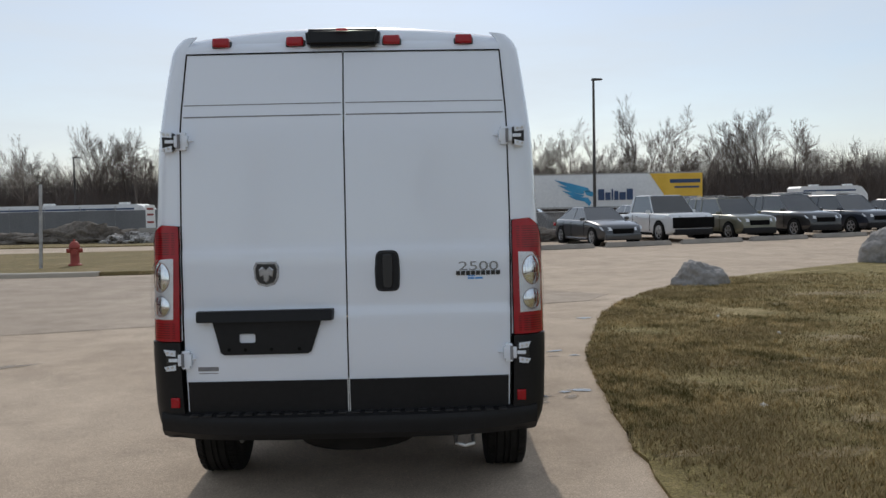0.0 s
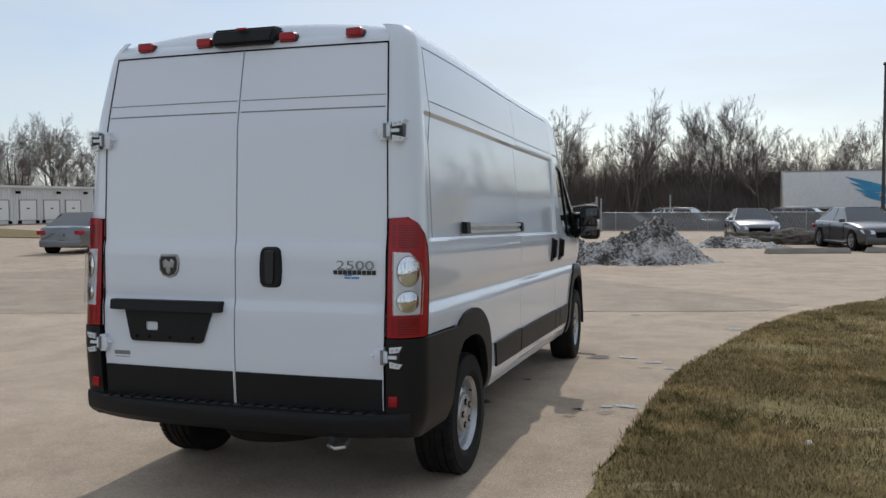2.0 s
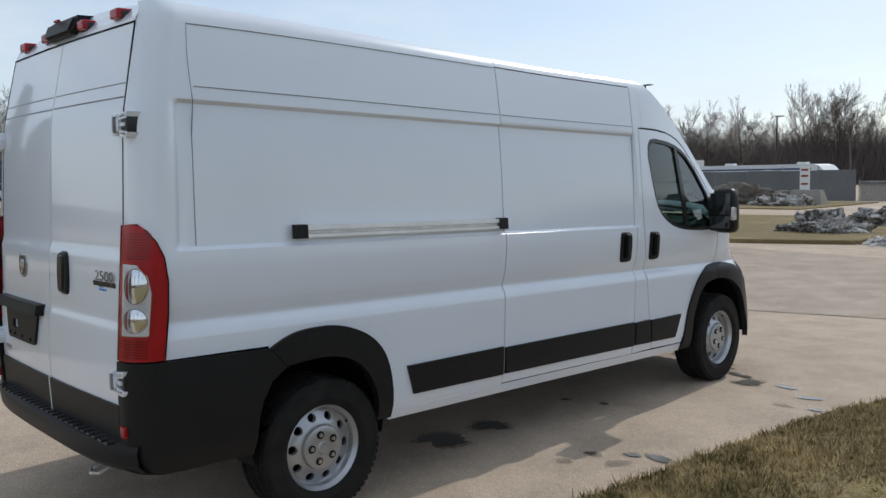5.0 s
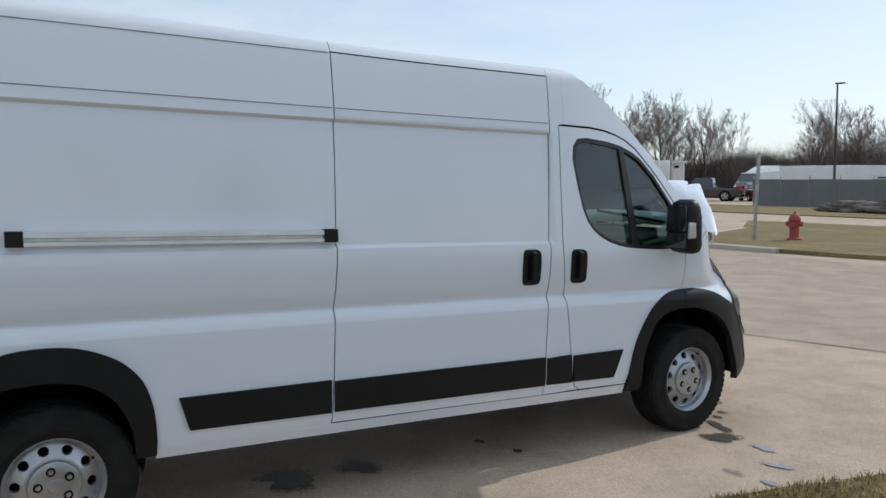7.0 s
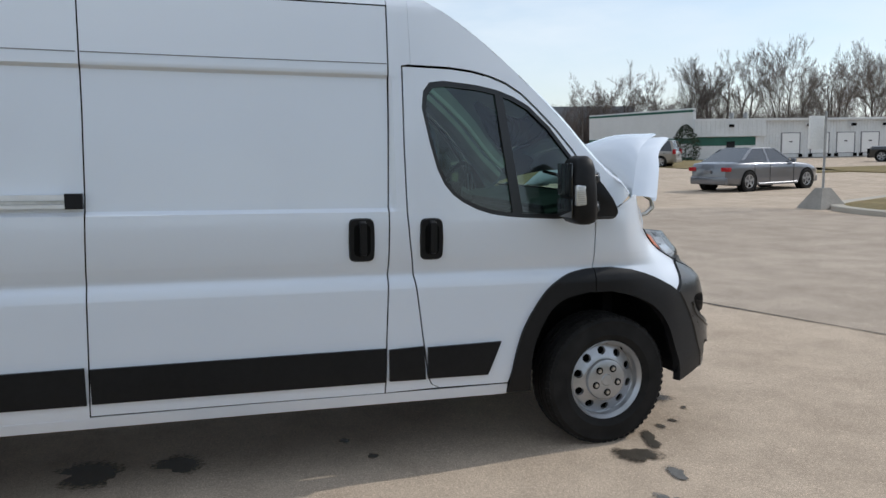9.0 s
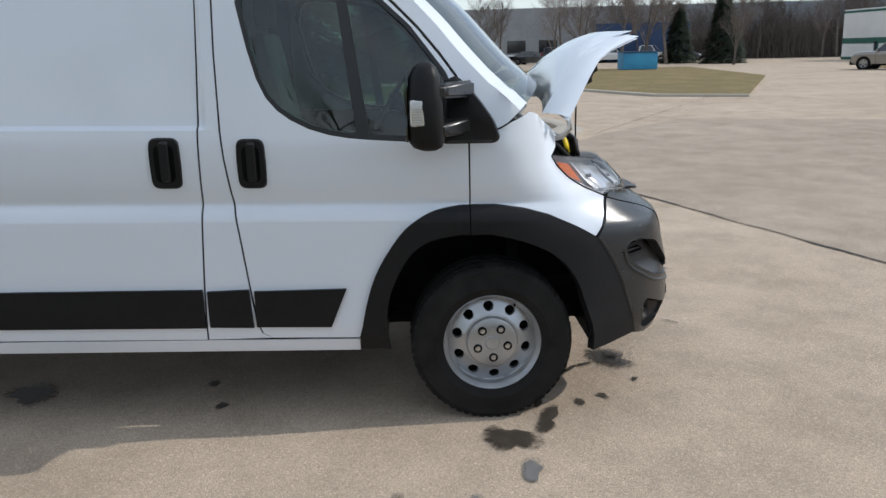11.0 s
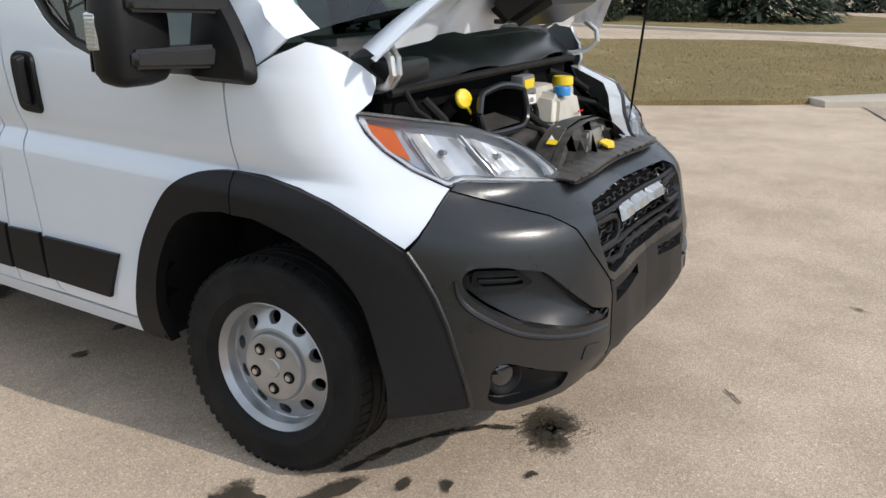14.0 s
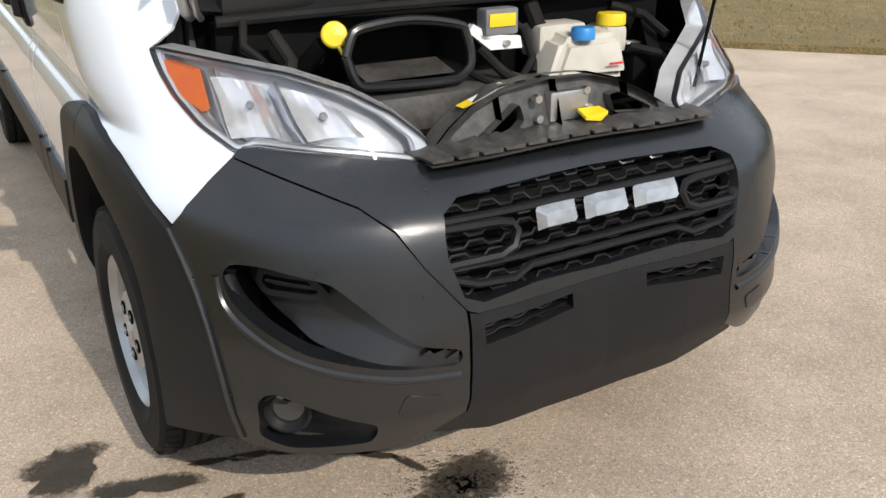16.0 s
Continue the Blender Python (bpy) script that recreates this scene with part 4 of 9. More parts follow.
        # raised black ring painting the shade of the recess round the nut
        rb = lathe([(0.0205, 0.0), (0.0205, 0.0045), (0.013, 0.0045), (0.013, -0.004)], 16, m=Matrix.Translation(c - Vector((0.0005, 0, 0))))
        part("nut_recess_shade", rb, BLACK_DEEP, rim_ob)
    part("valve", rod((0.07, 0.19, 0.06), (0.088, 0.185, 0.058), 0.005, n=6), BLACK_DEEP, rim_ob)
    return root


w0 = wheel(pose(0.882, 0.0, 0.362, 14, 0, 0))
w0.parent = van
for m in (pose(0.874, 4.050, 0.362, 40, 0, 1.5), pose(-0.882, 0.0, 0.362, 25, 0, 180), pose(-0.874, 4.050, 0.362, 60, 0, 181.5)):
    copy_thing(w0, m)

# ---- underside ----
ub = box(-0.86, 0.86, -0.55, 3.45, 0.44, 0.50)
part("floor_pan", ub, BLACK_DEEP, van)
for left in (False, True):
    s = -1 if left else 1
    for yc, r0, lift in ((-0.01, 0.41, 0.07), (4.035, 0.475, 0.09)):
        wb = bmesh.new()
        prev = None
        for k in range(13):
            a = math.pi * (k / 12) * 1.16 - 0.25
            y, z = yc - math.cos(a) * r0, 0.40 + math.sin(a) * (r0 + lift)
            z = max(z, 0.36)
            now = (wb.verts.new((s * 0.62, y, z)), wb.verts.new((s * 0.985, y, z)))
            if prev:
                wb.faces.new((prev[0], prev[1], now[1], now[0]))
            prev = now
        part("wheel_housing", wb, PLASTIC_BLACK, van)
        part("housing_wall", box(s * 0.60, s * 0.62, yc - 0.5, yc + 0.5, 0.36, 0.92), BLACK_DEEP, van)
part("rear_axle", rod((-0.85, 0, 0.33), (0.85, 0, 0.33), 0.045, n=10), BLACK_DEEP, van)
part("exhaust_box", box(-0.45, 0.05, 0.5, 1.3, 0.27, 0.44, 0.05), DUST_METAL, van)
part("spare_wheel", lathe([(0.0, -0.1), (0.33, -0.1), (0.36, -0.05), (0.36, 0.05), (0.33, 0.1), (0.0, 0.1)], 24, m=Matrix.Translation((0, -0.48, 0.42)) @ Matrix.Rotation(math.pi / 2, 4, "Y")), RUBBER, van)

# ---- side fittings ----
def pull_handle(u0, u1, z0, z1, parent, left):
    poly = round_poly([(u0, z0), (u1, z0), (u1 + 0.004, (z0 + z1) / 2), (u1, z1), (u0, z1), (u0 - 0.004, (z0 + z1) / 2)], 0.035, 4)
    h = part("door_handle", plaque(poly, skin, -0.002, 0.014, 0.06, mirror=left), PLASTIC_BLACK, parent, "black pull handle")
    uc = (u0 + u1) / 2
    # flat black plate in place of a hollow, giving the cup's shade by colour
    part("handle_cup_shade", plaque(round_poly([(u0 + 0.022, z0 + 0.03), (u1 - 0.022, z0 + 0.03), (u1 - 0.022, z1 - 0.03), (u0 + 0.022, z1 - 0.03)], 0.03, 3), skin, 0.0125, 0.0015, mirror=left), BLACK_DEEP, h)
    part("handle_grip", plaque(round_poly([(uc - 0.016, z0 + 0.03), (uc + 0.022, z0 + 0.03), (uc + 0.022, z1 - 0.012), (uc - 0.016, z1 - 0.012)], 0.012, 3), skin, 0.012, 0.026, 0.12, mirror=left), PLASTIC_BLACK, h)


for left in (False, True):
    pull_handle(2.968, 3.087, 1.128, 1.345, doors[left], left)
pull_handle(2.600, 2.728, 1.128, 1.350, sliding[0], False)
rail = thing("door_rail", "", "")
rail.parent = van
for z0, z1, o, mat in ((1.416, 1.434, 0.016, RAIL_ALU), (1.436, 1.450, 0.009, STEEL), (1.453, 1.476, 0.018, RAIL_ALU)):
    part("rail_bar", sheet([(-0.10, z0), (1.355, z0), (1.355, z1), (-0.10, z1)], lambda u, z, o2: skin(u, z, o2, False), out=o, thick=0.02, du=0.3), mat, rail, "bright steel slide rail" if mat is RAIL_ALU else "")
for u0, u1 in ((-0.165, -0.092), (1.315, 1.392)):
    part("rail_end", plaque([(u0, 1.412), (u1, 1.412), (u1, 1.482), (u0, 1.482)], lambda u, z, o2: skin(u, z, o2, False), -0.01, 0.034, 0.03), PLASTIC_BLACK, rail)

# mirrors
def mirror_unit(left):
    s = -1 if left else 1
    root = thing("door_mirror", "", "")
    root.parent = van
    b = bmesh.new()
    rows = []
    for k, (z, x0, x1, y0, y1) in enumerate(((1.272, 1.13, 1.24, 3.755, 3.815), (1.285, 1.09, 1.265, 3.72, 3.84), (1.31, 1.07, 1.275, 3.702, 3.85), (1.45, 1.065, 1.28, 3.698, 3.846), (1.56, 1.075, 1.275, 3.708, 3.836), (1.60, 1.09, 1.262, 3.726, 3.822), (1.622, 1.125, 1.235, 3.755, 3.80))):
        ring = []
        for i in range(20):
            a = 2 * math.pi * i / 20
            c, sn = math.cos(a), math.sin(a)
            sx, sy = math.copysign(abs(c) ** 0.55, c), math.copysign(abs(sn) ** 0.6, sn)
            ring.append(b.verts.new((s * ((x0 + x1) / 2 + sx * (x1 - x0) / 2), (y0 + y1) / 2 + sy * (y1 - y0) / 2, z)))
        rows.append(ring)
    for p, q in zip(rows, rows[1:]):
        for i in range(20):
            b.faces.new((p[i], p[(i + 1) % 20], q[(i + 1) % 20], q[i]))
    b.faces.new(rows[0][::-1])
    b.faces.new(rows[-1])
    bmesh.ops.recalc_face_normals(b, faces=b.faces)
    shell = part("mirror_shell", b, PLASTIC_BLACK, root, sharp=50)
    # glass is near-black, the mirror's dark reflection put into its colour
    part("mirror_glass", box(s * 1.09, s * 1.255, 3.694, 3.701, 1.42, 1.585, 0.002), GLASS_DARK, shell)
    part("lower_glass", box(s * 1.09, s * 1.255, 3.694, 3.701, 1.31, 1.405, 0.002), GLASS_DARK, shell)
    # turn lamp at the outer edge
    lamp = part("turn_lamp", box(s * 1.235, s * 1.279, 3.712, 3.772, 1.372, 1.478, 0.012, 3), REFLECTOR, root)
    ribs = bmesh.new()
    for k in range(9):
        z = 1.381 + k * 0.0105
        box(s * 1.276, s * 1.2810, 3.720, 3.758, z, z + 0.005, bm=ribs)
    part("lamp_ribs", ribs, RIM_SILVER, lamp)
    # two arms and the mount on the door
    for z in (1.505, 1.352):
        arm = hull([(s * 0.99, 3.86, z - 0.030), (s * 0.99, 3.99, z - 0.036), (s * 0.99, 3.99, z + 0.036), (s * 0.99, 3.86, z + 0.030)], [(s * 1.24, 3.76, z - 0.026), (s * 1.24, 3.862, z - 0.026), (s * 1.24, 3.862, z + 0.026), (s * 1.24, 3.76, z + 0.026)])
        bmesh.ops.bevel(arm, geom=list(arm.edges), offset=0.012, segments=3, affect="EDGES")
        part("mirror_arm", arm, PLASTIC_SATIN, root)
    mount = round_poly([(3.84, 1.318), (4.075, 1.322), (4.098, 1.345), (4.070, 1.42), (4.015, 1.50), (3.965, 1.56), (3.91, 1.61), (3.855, 1.58)], 0.025, 3)
    part("mirror_mount", plaque(mount, skin, -0.002, 0.045, 0.14, mirror=left), PLASTIC_BLACK, root, smooth=True, sharp=70)


mirror_unit(False)
mirror_unit(True)

# ---- cabin ----
cabin = thing("cabin", "", "")
cabin.parent = van
dash = bmesh.new()
hull([(-0.86, 3.72, 1.05), (0.86, 3.72, 1.05), (0.86, 3.70, 1.34), (-0.86, 3.70, 1.34)], [(-0.80, 4.22, 1.05), (0.80, 4.22, 1.05), (0.78, 4.22, 1.40), (-0.78, 4.22, 1.40)], dash)
bmesh.ops.bevel(dash, geom=list(dash.edges), offset=0.04, segments=3, affect="EDGES")
part("dashboard", dash, CABIN_TRIM, cabin)
part("cabin_floor", box(-0.88, 0.88, 2.86, 3.52, 0.62, 0.68), CABIN_TRIM, cabin)
part("bulkhead", box(-0.90, 0.90, 2.80, 2.83, 0.6, 2.38), CABIN_TRIM, cabin)
for left in (False, True):
    s = -1 if left else 1
    part("door_lining", box(s * 0.90, s * 0.93, 2.98, 3.52, 0.6, 1.31, 0.02), CABIN_TRIM, cabin)
    seat = part("seat_cushion", box(s * 0.25, s * 0.78, 2.98, 3.48, 1.02, 1.16, 0.05, 3), CABIN_TRIM, cabin)
    part("seat_base", box(s * 0.3, s * 0.72, 3.0, 3.4, 0.68, 1.02), CABIN_TRIM, seat)
    bk = box(-0.26, 0.26, -0.06, 0.06, 0.0, 0.68, 0.05, 3)
    bmesh.ops.transform(bk, matrix=pose(s * 0.515, 3.0, 1.12, 12, 0, 0), verts=bk.verts)
    part("seat_back", bk, CABIN_TRIM, seat)
    part("headrest", box(s * 0.515 - 0.13, s * 0.515 + 0.13, 2.80 + 0.03, 2.93, 1.82, 2.02, 0.04, 3), CABIN_TRIM, seat)
ring = [(-0.42 + 0.19 * math.cos(a), 3.60 + 0.10 * math.sin(a), 1.40 + 0.165 * math.sin(a)) for a in [i * math.pi / 14 for i in range(29)]]
wh = part("steering_wheel", tube(ring, 0.015, 8), BLACK_DEEP, cabin)
part("wheel_hub", box(-0.50, -0.34, 3.58, 3.66, 1.34, 1.44, 0.03), BLACK_DEEP, wh)
part("steering_column", rod((-0.42, 3.62, 1.39), (-0.42, 3.9, 1.22), 0.05, n=10), CABIN_TRIM, cabin)
# pale pillar linings along the windscreen
for left in (False, True):
    s = -1 if left else 1
    pts = []
    for k in steps(glass_s0 * 0.9, SL * 0.96, 0.1):
        x, y, z = brow(k, 0.93, -0.05)
        pts.append((s * (x - 0.02), y - 0.05, z - 0.02))
    part("pillar_lining", tube(pts, 0.055, 8), CABIN_PALE, cabin)
part("roof_lining", grid(lambda y, x: (x, y, 2.28 - 0.3 * max(0, y - 3.1)), steps(2.83, 3.45, 0.2), steps(-0.82, 0.82, 0.2)), CABIN_PALE, cabin)

# ---- front end ----
UC = U_END
front = thing("front_bumper", "", "")
front.parent = van
# outlines shifted along camera rays, placed to fit the camera's view
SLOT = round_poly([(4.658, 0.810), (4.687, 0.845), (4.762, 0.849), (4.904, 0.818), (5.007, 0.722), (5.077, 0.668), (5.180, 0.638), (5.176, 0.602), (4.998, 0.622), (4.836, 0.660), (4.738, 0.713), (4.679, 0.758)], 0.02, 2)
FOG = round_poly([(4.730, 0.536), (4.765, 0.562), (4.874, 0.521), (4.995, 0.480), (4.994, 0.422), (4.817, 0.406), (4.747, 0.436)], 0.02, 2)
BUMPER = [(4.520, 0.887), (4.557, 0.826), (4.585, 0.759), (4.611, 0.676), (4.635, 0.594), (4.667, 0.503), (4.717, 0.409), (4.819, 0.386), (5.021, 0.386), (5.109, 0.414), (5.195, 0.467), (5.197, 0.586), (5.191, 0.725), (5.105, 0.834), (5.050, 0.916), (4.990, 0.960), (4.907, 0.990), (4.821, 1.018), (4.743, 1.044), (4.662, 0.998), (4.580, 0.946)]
for left in (False, True):
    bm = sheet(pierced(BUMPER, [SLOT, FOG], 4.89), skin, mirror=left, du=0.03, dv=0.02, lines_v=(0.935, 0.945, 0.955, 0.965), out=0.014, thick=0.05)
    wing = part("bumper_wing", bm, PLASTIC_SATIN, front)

    def slot_floor(u, z, o):
        # deepest near the wheel, running out towards the middle
        k = 0.075 * (1 - ease(4.72, 5.16, u)) + 0.022
        k *= 0.35 + 0.65 * ease(0.60, 0.70, z)
        return skin(u, z, o - k)

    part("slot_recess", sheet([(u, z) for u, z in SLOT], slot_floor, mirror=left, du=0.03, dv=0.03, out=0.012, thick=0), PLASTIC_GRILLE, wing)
    edge = smooth_line([(4.670, 0.811), (4.679, 0.758), (4.738, 0.710), (4.836, 0.659), (4.998, 0.621), (5.176, 0.600)], 4)
    lip = bmesh.new()
    rows = []
    for i, (u, z) in enumerate(edge):
        a, b = Vector(edge[max(i - 1, 0)]), Vector(edge[min(i + 1, len(edge) - 1)])
        d = (b - a).normalized()
        nx, nz = d.y, -d.x
        if nz > 0 and i > 3:
            nx, nz = -nx, -nz
        row = []
        for w, o in ((-0.004, -0.022), (0.0, -0.006), (0.020, 0.021), (0.027, 0.022), (0.034, 0.012)):
            p = skin(u + nx * w, z + nz * w, o)
            row.append(lip.verts.new((-p[0] if left else p[0], p[1], p[2])))
        rows.append(row)
    for p, q in zip(rows, rows[1:]):
        for k in range(4):
            lip.faces.new((p[k], p[k + 1], q[k + 1], q[k]))
    bmesh.ops.recalc_face_normals(lip, faces=lip.faces)
    part("slot_lip", lip, PLASTIC_SATIN, wing)
    part("slot_insert", ring_between(round_poly([(4.698, 0.773), (4.712, 0.812), (4.846, 0.811), (4.893, 0.773), (4.855, 0.753), (4.726, 0.750)], 0.012, 2), round_poly([(4.716, 0.779), (4.726, 0.799), (4.837, 0.798), (4.865, 0.774), (4.846, 0.767), (4.735, 0.765)], 0.008, 2), slot_floor, 0.035, 0.03, left), PLASTIC_BLACK, wing)
    part("slot_bar", sheet([(4.726, 0.778), (4.855, 0.778), (4.855, 0.785), (4.726, 0.785)], slot_floor, mirror=left, out=0.03, thick=0.02), PLASTIC_GRILLE, wing)
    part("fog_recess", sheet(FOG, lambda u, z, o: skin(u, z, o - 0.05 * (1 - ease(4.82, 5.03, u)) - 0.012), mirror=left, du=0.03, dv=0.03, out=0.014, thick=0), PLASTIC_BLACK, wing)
    s = -1 if left else 1
    c = Vector(skin(4.786, 0.500, -0.022))
    c.x *= s
    m = look(c, c + Vector((s * 0.55, 0.85, 0.02))) @ Matrix.Rotation(math.pi / 2, 4, "Y")
    fl = part("fog_lamp", lathe([(0.058, -0.03), (0.058, 0.006), (0.050, 0.010), (0.042, -0.002), (0.03, -0.014), (0.0, -0.018)], 28, m=m), PLASTIC_BLACK, wing)
    part("fog_lens", lathe([(0.040, -0.006), (0.028, 0.0), (0.0, 0.002)], 24, m=m), GLASS_DARK, fl)
    part("tow_cover", sheet(round_poly([(5.048, 0.552), (5.131, 0.538), (5.117, 0.492), (5.029, 0.507)], 0.012, 3), skin, mirror=left, du=0.03, dv=0.02, out=0.017, thick=0.006), PLASTIC_SATIN, wing)
# the middle: lip, frame round the grille, plate field and lower spoiler
LIP_LOW = [(4.749, 1.049), (4.821, 1.024), (4.907, 0.996), (4.991, 0.965), (5.053, 0.921)]
for left in (False, True):
    upper = [*LIP_LOW, (5.107, 0.836), (5.194, 0.727), (5.218, 0.717), (UC, 0.728), (UC, 0.752), (5.370, 0.756), (5.234, 0.738), (5.189, 0.757), (5.160, 0.849), (5.159, 0.897), (5.166, 0.938), (5.212, 0.961), (5.332, 0.967), (UC, 0.972), (UC, 1.018), (5.400, 1.024), (5.204, 1.016), (4.946, 1.056), (4.813, 1.069), (4.774, 1.064)]
    part("bumper_lip", sheet(upper, skin, mirror=left, du=0.035, dv=0.025, out=0.018, thick=0.05), PLASTIC_SATIN, front)
    hole = [(5.230, 0.687), (5.478, 0.704), (5.478, 0.668), (5.236, 0.636)]
    bm = bmesh.new()
    for piece in pierced([(5.200, 0.465), (5.203, 0.585), (5.198, 0.719), (5.217, 0.715), (UC, 0.726), (UC, 0.424), (5.400, 0.424)], [hole], 5.35):
        sheet(piece, skin, mirror=left, du=0.05, dv=0.04, out=0.016, thick=0.045, bm=bm)
    part("plate_field", bm, PLASTIC_BLACK, front)
    part("spoiler", sheet([(5.114, 0.411), (5.154, 0.461), (UC, 0.415), (UC, 0.352), (5.296, 0.351)], skin, mirror=left, du=0.06, dv=0.02, out=0.0, thick=0.06), PLASTIC_BLACK, front)
    # black sheet added behind the lower openings, in place of the shade inside
    part("lower_shade_backing", sheet([(4.955, 0.438), (4.988, 0.756), (UC, 0.74), (UC, 0.36)], skin, mirror=left, du=0.1, dv=0.1, out=-0.06, thick=0), BLACK_DEEP, front)
    for k in range(2):
        za = 0.655 + 0.022 * k
        part("lower_grille_wire", tube([(lambda p: (-p[0] if left else p[0], p[1], p[2]))(skin(5.232 + i * 0.02, 0.650 + 0.022 * k + i * 0.0012 + 0.009 * (i % 4 > 1), -0.004)) for i in range(13)], 0.003, 4), PLASTIC_GRILLE, front)
        part("lower_grille_bar", sheet([(5.225, za - 0.006), (5.48, za + 0.012), (5.48, za + 0.018), (5.225, za)], skin, mirror=left, out=-0.01, thick=0.02), PLASTIC_GRILLE, front)
part("sensor_cover", plaque([(UC - 0.108, 0.665), (UC + 0.0, 0.668), (UC + 0.0, 0.722), (UC - 0.108, 0.716)], skin, 0.0, 0.012), PLASTIC_GRILLE, front)
part("sensor_cover", plaque([(UC - 0.108, 0.665), (UC + 0.0, 0.668), (UC + 0.0, 0.722), (UC - 0.108, 0.716)], skin, 0.0, 0.012, mirror=True), PLASTIC_GRILLE, front)

# grille: mesh of stretched hexagons, cross bars and chrome blocks
grille = thing("grille", "", "")
grille.parent = van


def across(x, z, out=0.0):
    """The front face by x across instead of by the way round."""
    s = float(np.interp(-abs(x), -NOSE_XY[:, 0], NOSE_S))
    p = skin(4.10 + s, z, out)
    return (math.copysign(p[0], x) if x else 0.0, p[1], p[2])


# black sheet added behind the mesh as the grille's inner shade
part("grille_shade_backing", grid(lambda x, z: across(x, z, -0.075), steps(-0.48, 0.48, 0.06), steps(0.72, 1.0, 0.05), flip=True), BLACK_DEEP, grille)
half = 0.088
for r in range(9):
    zr = 0.752 + r * 0.0255
    pts = []
    x = -0.50 + (half / 2 if r % 2 else 0)
    while x < 0.46:
        for dx, dz in ((0, 0), (half * 0.36, 0), (half * 0.5, 0.0125), (half * 0.86, 0.0125)):
            if abs(x + dx) < 0.45:
                pts.append(across(x + dx, zr + dz, -0.008))
        x += half
    part("grille_wire", tube(pts, 0.0034, 5), PLASTIC_GRILLE, grille)
for r in range(8):
    zr = 0.766 + r * 0.0265
    part("grille_fin", tube([across(x, zr, -0.04) for x in steps(-0.44, 0.44, 0.05)], 0.0032, 4), PLASTIC_BLACK, grille)
for s in (-1, 1):
    ring = [(s * 0.44, 0.905), (s * 0.30, 0.902), (s * 0.262, 0.895), (s * 0.248, 0.875), (s * 0.262, 0.842), (s * 0.30, 0.826), (s * 0.43, 0.824)]
    part("grille_loop", tube([across(x, z, 0.004) for x, z in ring], 0.011, 6), PLASTIC_BLACK, grille)
part("grille_bar", tube([across(x, 0.918, 0.0) for x in steps(-0.44, 0.44, 0.05)], 0.009, 6), PLASTIC_BLACK, grille)
part("grille_bar", tube([across(x, 0.815, 0.0) for x in steps(-0.44, 0.44, 0.05)], 0.009, 6), PLASTIC_BLACK, grille)
low = [(-0.43, 0.80), (-0.36, 0.775), (-0.27, 0.770), (-0.22, 0.792), (0.22, 0.792), (0.27, 0.770), (0.36, 0.775), (0.43, 0.80)]
part("grille_brace", tube([across(x, z, 0.004) for x, z in low], 0.010, 6), PLASTIC_BLACK, grille)
# chrome blocks of the name plate
for x0, w in ((-0.190, 0.122), (-0.045, 0.132), (0.106, 0.130)):
    pts = [(-(x0 + px * w), 0.862 + pz * 0.055) for px, pz in ((0.0, 0.0), (0.92, 0.0), (1.0, 0.2), (0.97, 1.0), (0.06, 1.0), (0.0, 0.8))]
    mx, mz = sum(p[0] for p in pts) / len(pts), sum(p[1] for p in pts) / len(pts)
    bm = hull([across(*p, 0.004) for p in pts], [across(mx + (p[0] - mx) * 0.72, mz + (p[1] - mz) * 0.55, 0.026) for p in pts])
    part("chrome_block", bm, BADGE_SILVER, grille, "chrome block", smooth=False)

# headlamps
# lamp outline likewise placed to fit the camera's view
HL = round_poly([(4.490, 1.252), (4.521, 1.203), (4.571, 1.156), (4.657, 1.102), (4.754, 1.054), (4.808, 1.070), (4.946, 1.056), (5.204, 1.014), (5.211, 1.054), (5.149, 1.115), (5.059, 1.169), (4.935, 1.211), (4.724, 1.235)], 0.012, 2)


def shrunk(poly, k, cu=4.82, cz=1.13):
    return [(u + (cu - u) * k, z + (cz - z) * k) for u, z in poly]


